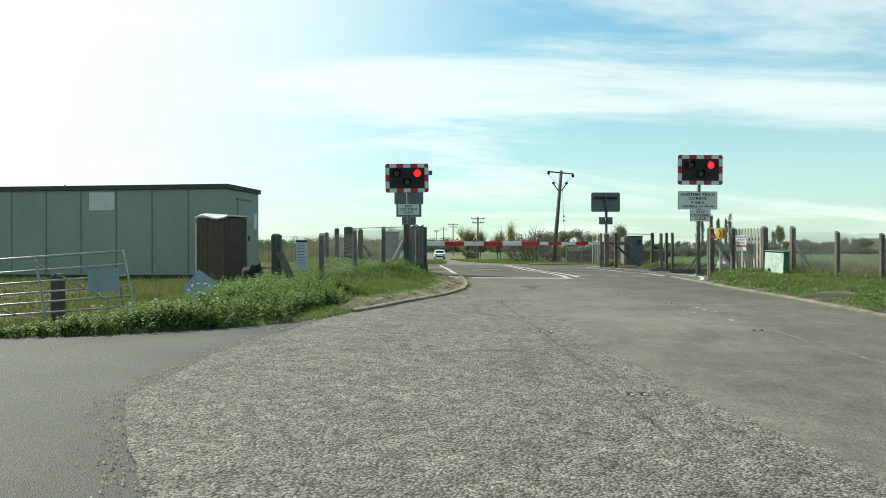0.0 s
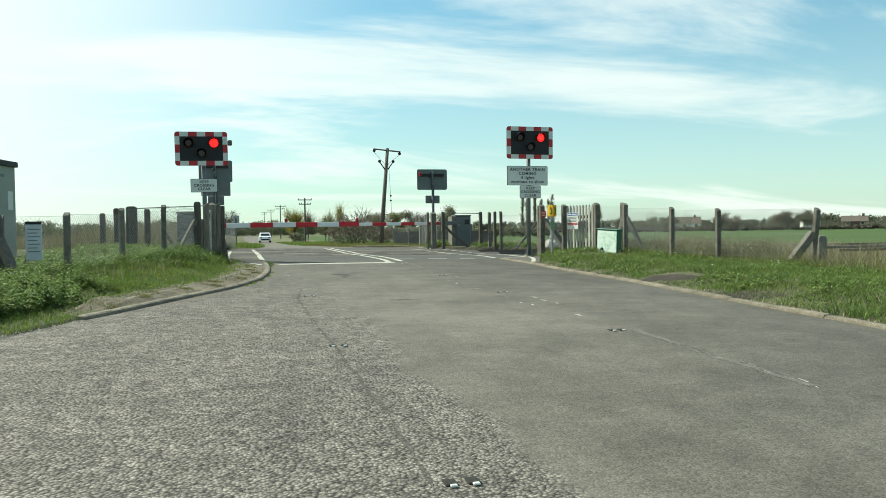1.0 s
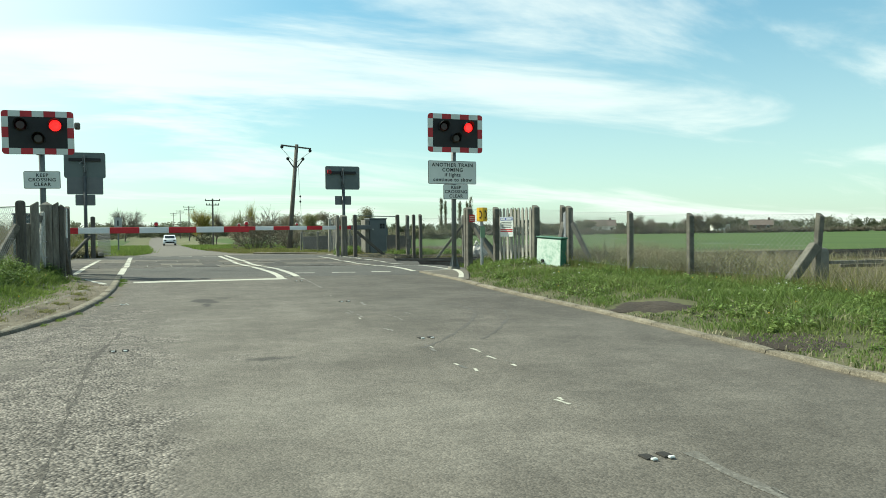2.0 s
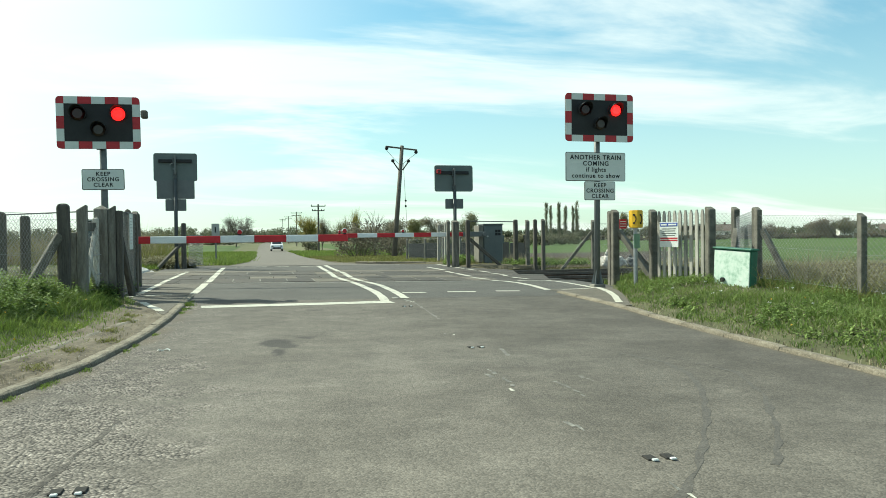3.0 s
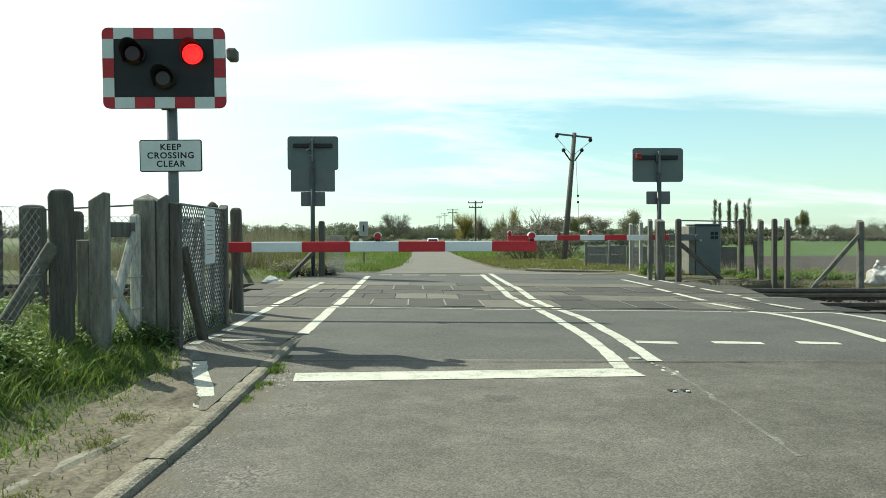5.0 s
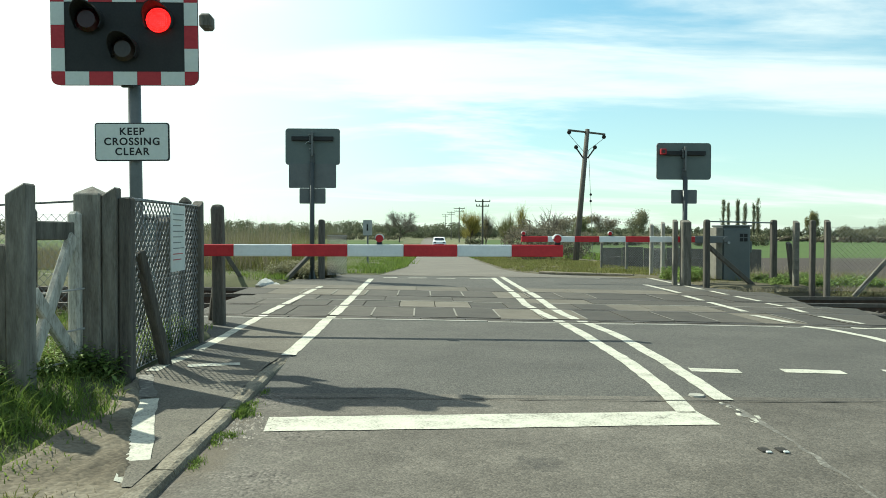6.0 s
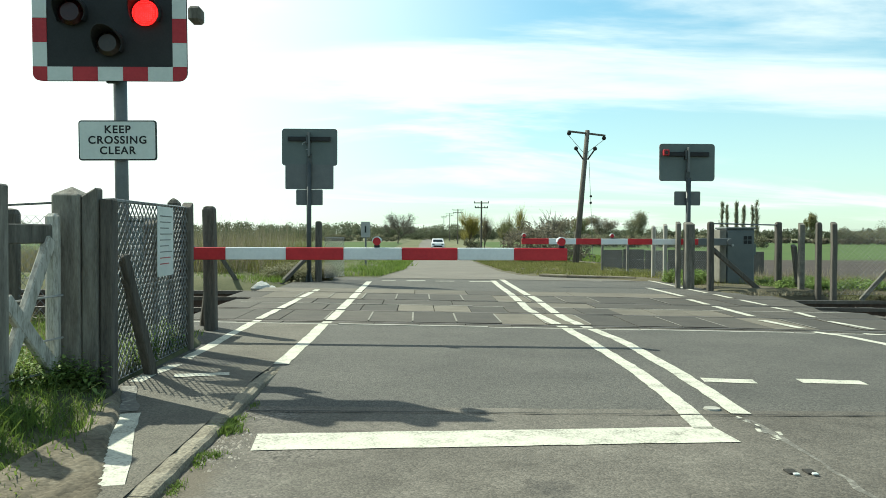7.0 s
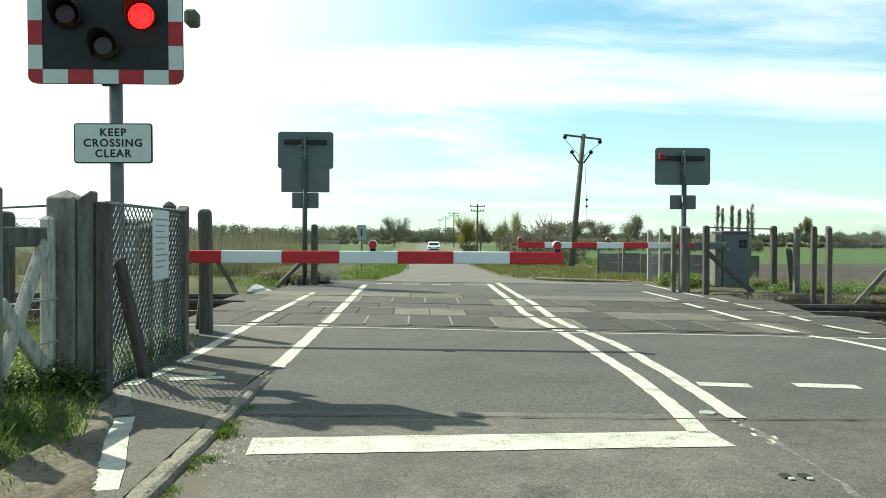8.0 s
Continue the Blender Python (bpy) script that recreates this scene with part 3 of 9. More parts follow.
def build_roads():
    # smooth dark mouth of the side road and everything under the junction
    s = grid_sheet("side_road", np.concatenate([np.arange(-60, -8, 4.0), np.arange(-8, -1.5, 0.4)]), np.linspace(0, 1, 90),
                   lambda u, v: (u, -40 + (verge_front(u) + 40.25) * v, road_z(u, -40 + (verge_front(u) + 40.25) * v) - 0.012), ASPHALT_DARK)
    tagged(s, "smooth dark asphalt side road joining beside a verge", "road", kind="structure")
    # coarse chipped lane; its western rim bulges into the side road
    rim_y = [-40, 0, 3.6, 4.3, 5.6, 6.6, 7.5, 9.9, 10.9]
    rim_x = [-2.3, -2.3, -2.5, -2.76, -3.24, -3.13, -3.0, -2.38, -2.1]

    def rim(y):
        a = np.interp(y, rim_y, rim_x)
        k = left_kerb_x(y) - 0.1
        return np.where(y > 10.9, k, a) + (0.03 * np.sin(y * 2.3) + 0.012 * np.sin(y * 12.7)) * (y < 10)

    def seam(y):
        return np.interp(y, [-40, 3.9, 5.5, 8.7, 12, 14, 16, 19], [0.9, 0.75, 0.5, 0.35, 0.3, 0.32, 0.28, 0.2]) + 0.03 * np.sin(y * 3.1)

    def across(u, v):
        return rim(v) + (right_kerb_x(v) + 0.08 - rim(v)) * u

    us = np.linspace(0, 1, 120)
    vs = np.concatenate([np.arange(-40, 0, 2.0), np.arange(0, 9, 0.15), np.arange(9, 21.8, 0.06)])
    r = grid_sheet("road", us, vs, lambda u, v: (across(u, v), v, road_z(across(u, v), v)), ROAD_MIX)
    wear = r.data.attributes.new("chipping", "FLOAT", "POINT")
    U, V = np.meshgrid(us, vs)
    X = across(U, V)
    fade = np.interp(V, [8, 12], [0.0, 1.0])
    w = 1 - smooth01((X - seam(V) + 0.2 + 0.4 * fade) / (0.6 + 1.9 * fade), 0.0, 1.0)
    w = w * (1 - 0.3 * smooth01(V, 8, 13) - 0.15 * smooth01(V, 14, 19))
    wear.data.foreach_set("value", w.astype(np.float32).ravel())
    # tone over the lanes: paler on the left, darker to the right and towards the crossing
    tone = r.data.attributes.new("lane_tone", "FLOAT", "POINT")
    tone.data.foreach_set("value", (np.interp(X + 0.15 * np.sin(V * 0.9), [0.0, 2.4, 3.4, 5.0], [1.14, 1.16, 0.97, 0.82]) * np.interp(V, [10, 13, 16, 20], [1.06, 1.02, 0.9, 0.86]) * (1 - 0.24 * smooth01(X, -0.3, 2.5) * (1 - smooth01(V, 6, 10.5)))).astype(np.float32).ravel())
    oil = 0 * X
    for sx, sy, rx, ry, k in ((1.2, 16.95, 0.15, 0.24, 1.0), (1.3, 16.75, 0.1, 0.15, 0.8), (1.21, 16.4, 0.06, 0.2, 0.85), (1.5, 17.25, 0.11, 0.1, 0.6), (1.35, 12.1, 0.2, 0.09, 0.6), (1.75, 19.8, 0.15, 0.14, 0.45), (0.95, 14.6, 0.09, 0.16, 0.3)):
        oil = np.maximum(oil, k * np.exp(-(((X - sx) / rx) ** 2 + ((V - sy) / ry) ** 2) ** 1.5))
    stain = r.data.attributes.new("oil", "FLOAT", "POINT")
    stain.data.foreach_set("value", oil.astype(np.float32).ravel())
    silt = (1 - smooth01(X - left_kerb_x(V), 0.03, 0.3)) * smooth01(V, 11.0, 12.5) * (0.6 + 0.5 * np.sin(V * 2.3) * np.sin(V * 5.1 + 1))
    silt = np.maximum(silt, (1 - smooth01(right_kerb_x(V) - X, 0.0, 0.16)) * 0.5)
    dirt = r.data.attributes.new("silt", "FLOAT", "POINT")
    dirt.data.foreach_set("value", np.clip(silt, 0, 1).astype(np.float32).ravel())
    tagged(r, "grey asphalt road, its near lane worn to coarse stone chippings", "road", kind="structure")
    # relaid strip from the stop line to the rails, footways included
    r = grid_sheet("crossing_approach", np.linspace(-1.6, 7.6, 24), np.linspace(0, 1, 16),
                   lambda u, v: (u, 21.2 + (track_y(u, 25.835) - 21.2) * v, road_z(u, 21.2 + (track_y(u, 25.835) - 21.2) * v) + 0.006 - 0.012 * (v < 0.001)), ASPHALT_APPROACH)
    tagged(r, "darker relaid asphalt strip before the rails", "road", kind="structure")
    r = grid_sheet("footway", np.linspace(-0.87, -0.03, 6), np.linspace(0, 1, 10),
                   lambda u, v: (u, 23.16 + (track_y(u, 25.83) - 23.16) * v, road_z(u, 23.16 + (track_y(u, 25.83) - 23.16) * v) + 0.008), FOOT_ASPHALT)
    tagged(r, "brownish asphalt footway leading over the rails", "pavement", kind="structure")
    r = grid_sheet("far_approach", np.linspace(-1.6, 7.6, 20), np.linspace(0, 1, 12),
                   lambda u, v: (u, track_y(u, 32.0) + (36.2 - track_y(u, 32.0)) * v, road_z(u, track_y(u, 32.0) + (36.2 - track_y(u, 32.0)) * v) + 0.006), ASPHALT_APPROACH)
    tagged(r, "worn asphalt beyond the rails", "road", kind="structure")

    def fl(y):
        return np.interp(y, [36, 42, 60, 127, 200, 300, 420], [0.15, 0.7, 0.9, 1.0, 1.3, 2.4, 3.4])

    def fr(y):
        return np.interp(y, [36, 36.8, 37.6, 39, 42, 52, 60, 95, 125, 200, 300, 420], [6.7, 6.3, 4.8, 4.0, 3.75, 3.85, 4.05, 4.8, 5.0, 5.7, 6.8, 7.8])

    ys = spread(35.9, 420, (36, 60), 0.8)
    r = grid_sheet("far_road", np.linspace(0, 1, 8), ys, lambda u, v: (fl(v) + (fr(v) - fl(v)) * u, v, road_z(fl(v) + (fr(v) - fl(v)) * u, v) + 0.012), ASPHALT)
    tagged(r, "straight narrow asphalt road across the fen", "road", kind="structure")
    # footway on the near left corner
    r = grid_sheet("footway", np.linspace(0, 1, 5), np.arange(19.3, 23.21, 0.15),
                   lambda u, v: (footway_edge(v) + (left_kerb_x(v) - 0.1 - footway_edge(v)) * u, v, road_z(0, v) + footway_rise(v) + 0.008), FOOT_ASPHALT)
    tagged(r, "narrow asphalt footway behind the kerb", "pavement", kind="structure")
    r = grid_sheet("footway", np.linspace(0, 1, 6), np.arange(19.3, 22.61, 0.15),
                   lambda u, v: (right_kerb_x(v) + 0.08 + (corner_in(v) + 0.12) * u, v, road_z(6, v) + 0.026 * (1 - smooth01(v, 21.2, 22.6)) + 0.009), FOOT_ASPHALT)
    tagged(r, "narrow asphalt footway beside the verge", "pavement", kind="structure")


build_roads()


def build_verges():
    # left verge between the side road, kerb and railway
    us = np.concatenate([np.arange(-26, -6, 1.0), np.arange(-6, -0.1, 0.12)])

    def place(u, v):
        y0 = verge_front(u)
        y = y0 + (24.6 - y0) * v
        x = u + 0.0 * v
        edge = np.where(u > -0.25, 0.0, 1.0)
        far = smooth01(-u, 18, 26)
        return x, y, left_verge_z(x, y) * edge + (1 - edge) * (road_z(x, y) + 0.03 - 0.3 * smooth01(y, 20.2, 21.0)) - 0.25 * far - 0.22 * smooth01(v, 0.93, 1.0) - 0.08 * (v < 0.001)

    g = grid_sheet("left_verge", us, np.linspace(0, 1, 90), place, TURF)
    tagged(g, "grassy bank beside the crossing fence", "ground", kind="structure")
    def path_x(u, v):
        return (left_kerb_x(v) - 0.1) - (1 - u) * path_width(v)

    g = grid_sheet("worn_path", np.linspace(0, 1, 26), np.arange(11.2, 22.01, 0.06), lambda u, v: (path_x(u, v), v, path_z(path_x(u, v), v) - 0.07 * (u < 0.001)), SOIL)
    tagged(g, "trodden bare soil path behind the kerb", "ground", kind="structure")
    us = np.concatenate([[0.0, 0.02, 0.05, 0.08, 0.12], np.linspace(0.16, 1, 40)])
    g = grid_sheet("right_verge", us, np.concatenate([np.arange(-30, 2, 2.0), np.arange(2, 24.3, 0.2)]),
                   lambda u, v: (right_kerb_x(v) + 0.1 + 12 * u + corner_in(v), v, right_verge_z(right_kerb_x(v) + 0.1 + 12 * u + corner_in(v), v) - 0.05 * (u < 0.001) - 0.25 * smooth01(v, 23.4, 24.2)), TURF)
    tagged(g, "weedy grass verge along the road edge", "ground", kind="structure")
    g = grid_sheet("far_left_verge", np.linspace(-16, -0.05, 40), np.concatenate([np.arange(32.3, 60, 0.5)]),
                   lambda u, v: (u + (np.interp(v, [32.3, 35.6, 36.8, 42, 60], [-1.55, -1.45, 0.12, 0.7, 0.92])) * smooth01(u, -6, 0), v, road_z(u, v) - 0.03 + 0.09 * smooth01(-u, 0.05, 0.6) + 0.08 * smooth01(-u, 0.3, 2) + 0.03 * lumps(u, v) - 0.3 * smooth01(-u, 12, 16) - 0.25 * (1 - smooth01(v, 32.3, 33)) - 0.2 * smooth01(v, 54, 60)), TURF)
    tagged(g, "grass verge beside the far road", "ground", kind="structure")
    g = grid_sheet("far_right_verge", np.linspace(0, 1, 40), np.concatenate([np.arange(31.9, 70, 0.5)]),
                   lambda u, v: (np.interp(v, [31.9, 36.2, 36.8, 37.6, 39, 42, 52, 60, 70], [7.3, 7.3, 6.4, 4.85, 4.05, 3.8, 3.9, 4.1, 4.4]) + u * np.interp(v, [31.9, 40, 46], [2.6, 4.5, 8]), v,
                                 road_z(6, v) - 0.03 + 0.06 * smooth01(u, 0.0, 0.06) + 0.03 * smooth01(u, 0.05, 0.2) + 0.015 * lumps(u * 10, v) - 0.35 * smooth01(u, 0.7, 1) - 0.25 * (1 - smooth01(v, 31.9, 32.5)) - 0.2 * smooth01(v, 62, 70)), WEEDY_SOIL)
    tagged(g, "rough grass corner beyond the rails", "ground", kind="structure")


build_verges()


# ---- road markings, slightly proud of the surface ----
def bed(x, y):
    """How far the laid surfaces stand over the road's own level."""
    if x < -0.05 and 19.3 < y < 23.1:
        return 0.0125 + float(footway_rise(y)) + 0.012 * x
    if x > 5.87 and 19.3 < y < 22.7:
        return 0.0135 + 0.026 * (1 - float(smooth01(y, 21.2, 22.6))) + 0.012 * (x - 6)
    if y < 21.15:
        return 0.004
    return 0.0125 if 25.5 < y < 32.4 else 0.0095


def stripe(name, pts, w, label="white painted line on the road", mat=None, lift=None, group="", ragged=0.006):
    """A painted line along pts, with slightly worn edges."""
    rng = random.Random(len(pts) * 7 + int(pts[0][1] * 10) + int(pts[0][0] * 31))
    dense = []
    for (a, b), (c, d) in zip(pts[:-1], pts[1:]):
        n = max(1, int(math.hypot(c - a, d - b) / 0.13))
        dense += [(a + (c - a) * i / n, b + (d - b) * i / n) for i in range(n)]
    dense.append(pts[-1])
    vs, fs = [], []
    for i, (x, y) in enumerate(dense):
        a = dense[max(i - 1, 0)]
        b = dense[min(i + 1, len(dense) - 1)]
        t = Vector((b[0] - a[0], b[1] - a[1])).normalized()
        nx, ny = -t.y, t.x
        for s in (-1, 1):
            k = s * (w / 2 + rng.uniform(-ragged, ragged))
            px, py = x + nx * k, y + ny * k
            vs.append((px, py, float(road_z(px, py)) + (bed(px, py) if lift is None else lift)))
    for i in range(len(dense) - 1):
        fs.append((2 * i, 2 * i + 2, 2 * i + 3, 2 * i + 1))
    ob = raw_mesh(name, vs, fs, mat or PAINT_WHITE)
    return tagged(ob, label, "road marking", group, "structure")


RAIL_GAPS = ((20.0, 25.83), (25.92, 26.08), (26.26, 27.52), (27.69, 29.41), (29.62, 30.86), (31.04, 37.0))


def over_rails(name, pts, w, label, group=""):
    """A line across the deck, broken at the rails and not quite true from piece to piece."""
    ys = [p[1] for p in pts]
    xs = [p[0] for p in pts]
    rng = random.Random(int(xs[0] * 100))
    for a, b in RAIL_GAPS:
        a2 = max(a - 0.06 * xs[0] if a > 25 else a, ys[0])
        b2 = min(b - 0.06 * xs[0] if b < 36 else b, ys[-1])
        if b2 - a2 < 0.1:
            continue
        n = max(2, int((b2 - a2) / 0.4))
        j = rng.uniform(-0.02, 0.02) if a > 25 else 0.0
        stripe(name, [(float(np.interp(y, ys, xs)) + j + rng.uniform(-0.005, 0.005), y) for y in np.linspace(a2, b2, n)], w, label, group=group, ragged=0.007)


def build_markings():
    stripe("stop_line", [(0.3, 20.5), (1.6, 20.62), (2.92, 20.74)], 0.33, "broad white stop line before the barrier")
    # double line through the crossing
    over_rails("centre_line", [(2.84, 20.85), (2.9, 21.5), (2.95, 22.8), (2.95, 24.6), (2.92, 25.6), (2.85, 26.6), (2.77, 28.2), (2.86, 30), (2.92, 34.2), (2.95, 35.4)], 0.125, "white centre line over the rails")
    over_rails("centre_line", [(3.2, 21.22), (3.24, 21.9), (3.29, 22.9), (3.31, 24.6), (3.22, 25.6), (3.12, 26.4), (3.1, 27.5), (3.17, 29.7), (3.21, 34.3), (3.24, 36.1)], 0.125, "white centre line over the rails")
    stripe("centre_line", [(3.13, 16.2), (3.09, 15.8)], 0.035, "almost worn away white centre line", PAINT_FADED, 0.0018, ragged=0.012)
    stripe("centre_line", [(3.2, 21.1), (3.19, 20.2), (3.15, 19.4), (3.1, 18.5)], 0.032, "almost worn away white centre line", PAINT_GHOST, 0.0018, ragged=0.02)
    chip = random.Random(4)
    for i in range(16):
        xx, yy = 3.19 + chip.uniform(-0.05, 0.05), 20.62 + 0.037 * i
        stripe("old_lane_line", [(xx, yy), (xx + chip.uniform(-0.02, 0.02), yy + chip.uniform(0.03, 0.09))], chip.uniform(0.012, 0.035), "broken flakes of the white centre line", PAINT_WHITE if chip.random() < 0.5 else PAINT_FADED, group="old lane lines", lift=0.002, ragged=0.01)
    for a, b in ((3.36, 3.75), (4.12, 4.6), (4.97, 5.37)):
        stripe("give_way_dash", [(a, 22.36), (b, 22.3)], 0.17, "short white dash across the lane", group="dashes before the rails")
    for a, b in ((0.3, 0.62), (0.88, 1.32), (1.56, 2.0), (2.35, 2.9)):
        stripe("far_dash", [(a, 34.9), (b, 35.0)], 0.14, "short white dash beyond the rails", group="dashes beyond the rails")
    stripe("far_stop_line", [(3.35, 36.3), (5.0, 36.2), (5.7, 35.9)], 0.2, "white stop line beyond the rails")
    # edges of the carriageway and of the footways over the rails
    over_rails("edge_line", [(0.03, 22.9), (0.05, 28), (0.03, 34.4)], 0.125, "white edge line over the crossing", "carriageway edge lines")
    over_rails("edge_line", [(-0.81, 21.9), (-0.82, 26), (-0.78, 31.6)], 0.1, "white footway edge line", "footway edge lines")
    stripe("footway_dash", [(-0.62, 22.15), (-0.24, 22.24)], 0.16, "short white dash across the footway", ragged=0.006)
    stripe("footway_corner_line", [(-0.51, 20.95), (-0.37, 20.42), (-0.22, 19.98), (-0.07, 19.38)], 0.125, "bold white line slanting over the footway", ragged=0.005)
    stripe("footway_corner_line", [(-0.8, 21.75), (-0.68, 21.4), (-0.53, 21.0)], 0.1, "worn upper end of the slanting footway line", PAINT_FADED, ragged=0.014)
    for pts in ([(6.15, 33.5), (6.12, 31.05)], [(5.98, 30.35), (5.94, 29.3)], [(5.93, 28.98), (5.89, 27.4)], [(5.79, 26.89), (5.9, 25.95)], [(5.86, 25.6), (6.04, 25.32), (6.13, 24.6), (6.09, 23.6), (5.92, 22.42)]):
        stripe("edge_line", pts, 0.12, "white edge line over the crossing, broken at the rails", group="carriageway edge lines")
    for pts in ([(7.05, 36.6), (6.94, 32.1)], [(6.95, 31.7), (6.93, 30.75)], [(6.93, 30.4), (6.93, 29.3)], [(6.86, 28.92), (6.89, 28.38)], [(6.85, 28.1), (6.76, 27.38)], [(6.69, 26.87), (6.8, 25.95)]):
        stripe("edge_line", pts, 0.1, "white footway edge line, broken at the rails", group="footway edge lines")
    stripe("footway_corner_line", [(6.4, 25.46), (6.98, 25.43), (7.08, 25.0), (7.07, 24.2), (7.0, 23.3), (6.93, 22.55), (6.58, 21.4), (6.3, 20.56), (5.93, 19.66)], 0.1, "white line curving round the footway", ragged=0.006)
    stripe("footway_dash", [(6.16, 22.38), (6.72, 22.45)], 0.11, "short white dash across the footway")
    # remnants of the old lines in the junction
    rng = random.Random(21)
    for x, y, n in ((2.77, 6.4, 9), (2.76, 7.7, 6), (2.64, 11.1, 3), (2.67, 12.05, 3), (3.0, 11.2, 2), (2.99, 11.54, 2), (3.02, 11.84, 2), (2.67, 13.3, 2), (2.7, 14.4, 5), (2.76, 15.0, 2), (3.04, 14.1, 4), (2.9, 17.1, 2), (2.75, 10.0, 2), (3.3, 14.6, 2)):
        for i in range(n):
            yy = y + i * 0.13 + rng.uniform(-0.03, 0.03)
            xx = x + rng.uniform(-0.035, 0.035)
            stripe("old_lane_line", [(xx, yy), (xx + rng.uniform(-0.02, 0.02), yy + rng.uniform(0.05, 0.15))], rng.uniform(0.012, 0.032), "worn remnant of a white lane line",
                   PAINT_WHITE if rng.random() < 0.35 else PAINT_FADED, group="old lane lines", lift=0.0018, ragged=0.01)


build_markings()


# ---- kerbs ----
def along(path, step):
    """Points every step along a path, each with its heading."""
    out, carry = [], 0.0
    for (a, b), (c, d) in zip(path[:-1], path[1:]):
        ln = math.hypot(c - a, d - b)
        s = carry
        while s < ln:
            out.append((a + (c - a) * s / ln, b + (d - b) * s / ln, math.atan2(d - b, c - a)))
            s += step
        carry = s - ln
    return out


def kerb_mesh(name, length, w, h, mat, wear):
    """A stone with a worn, rounded road edge and slightly uneven top."""
    bm = bmesh.new()
    rng = random.Random(wear)
    n = 6
    rows = []
    for i in range(n + 1):
        x = 0.003 + (length - 0.006) * i / n
        j = rng.uniform(-0.0025, 0.0015)
        k = rng.uniform(-0.003, 0.003)
        e = 0.006 if 0 < i < n else 0.012
        prof = ((0, -0.2), (0 + k, h - 0.035 + j), (-0.010 + k, h - 0.012 + j), (-0.032 + k, h - e + 0.006 + j), (-w + 0.02, h + j - e + 0.006), (-w, h - 0.012), (-w, -0.2))
        rows.append([bm.verts.new((x, py, pz)) for py, pz in prof])
    for a, b in zip(rows[:-1], rows[1:]):
        for q in range(6):
            bm.faces.new((a[q], a[q + 1], b[q + 1], b[q]))
    bm.faces.new(rows[0])
    bm.faces.new(rows[-1][::-1])
    bmesh.ops.recalc_face_normals(bm, faces=bm.faces[:])
    me = bpy.data.meshes.new(name)
    bm.to_mesh(me)
    bm.free()
    me.materials.append(mat)
    return me


def lay_stones(k, name, path, step, w, h, mat, rng, side, level, jitter=0.003, skip=()):
    """Stones laid end to end along the path, each turned to the next one's start."""
    kinds = [kerb_mesh(name, step, w, h, mat, q) for q in range(4)]
    pts = along(path, step)
    for i, ((x, y, _), (x2, y2, _)) in enumerate(zip(pts[:-1], pts[1:])):
        if i in skip:
            continue
        o = new(name, kinds[rng.randrange(4)])
        o.parent = k
        ln = math.hypot(x2 - x, y2 - y) / step
        a = math.atan2(y2 - y, x2 - x)
        tilt = math.atan2(level(x2, y2) - level(x, y), math.hypot(x2 - x, y2 - y))
        o.matrix_world = Matrix.Translation((x, y, level(x, y) + rng.uniform(-jitter, jitter))) @ Matrix.Rotation(a, 4, "Z") @ Matrix.Rotation(-tilt, 4, "Y") @ Matrix.Diagonal((ln, side, 1, 1))


def build_kerbs():
    rng = random.Random(3)
    # the kerb's road face follows the path; its body lies on the verge side
    k = empty("left_kerb", "row of worn pale concrete kerb stones", "kerb", kind="structure")
    lay_stones(k, "kerb_stone", LEFT_KERB, 0.6, 0.12, 0.042, KERB_STONE, rng, -1, lambda x, y: float(road_z(x, y)) - 0.05 * float(smooth01(y, 22.1, 23.1)))
    k = empty("path_edging", "broken line of concrete edging sunk in the soil", "kerb", kind="structure")
    lay_stones(k, "edging_stone", [(-2.1, 11.6), (-1.75, 12.3), (-1.27, 13.7), (-0.88, 15.2), (-0.6, 16.5), (-0.47, 17.3), (-0.36, 17.95), (-0.2, 18.75)], 0.74, 0.1, 0.005, EDGE_STONE, rng, -1, lambda x, y: float(path_z(x - 0.05, y)) - 0.002, 0.003, skip=(0, 4))
    k = empty("right_kerb", "low row of worn pale concrete kerb stones", "kerb", kind="structure")
    lay_stones(k, "kerb_stone", RIGHT_KERB[1:], 0.9, 0.11, 0.038, KERB_STONE, rng, 1, lambda x, y: float(road_z(x, y)), 0.004)
    k = empty("far_kerb", "curved concrete kerb beyond the rails", "kerb", kind="structure")
    lay_stones(k, "kerb_stone", [(6.75, 36.75), (6.3, 37.0), (5.6, 37.3), (4.9, 37.65), (4.4, 38.2)], 0.9, 0.14, 0.058, KERB_STONE, rng, 1, lambda x, y: float(road_z(x, y)) + 0.03)


EDGE_STONE = material("sandy_edging_concrete", [(0.12, 0.104, 0.076), (0.185, 0.163, 0.122), (0.25, 0.225, 0.175)], 0.95, scale=5, fine=60, fine_mix=0.5, fine_bump=0.6, bump=0.3, vary=0.12)
KERB_STONE = material("pale_worn_kerb_concrete", [(0.092, 0.078, 0.055), (0.178, 0.154, 0.113), (0.25, 0.222, 0.168)], 0.95, scale=6, fine=70, fine_mix=0.45, fine_bump=0.8, bump=0.4, vary=0.16, chips=0.18, chip_scale=60)
build_kerbs()


# ---- railway ----
RAILS = (26.15, 27.6, 29.5, 30.95)
SLANT = math.atan(-0.06)


def deck_z(x, y):
    return float(road_z(x, y)) + 0.008


KERB_PALE = material("pale_edge_concrete", [(0.26, 0.25, 0.21), (0.40, 0.385, 0.34)], 0.9, scale=5, fine=50, fine_bump=0.3)


DECK_EDGE = material("dusty_deck_edging", [(0.16, 0.15, 0.125), (0.30, 0.285, 0.245)], 0.9, scale=9, fine=60, fine_mix=0.5, fine_bump=0.3)


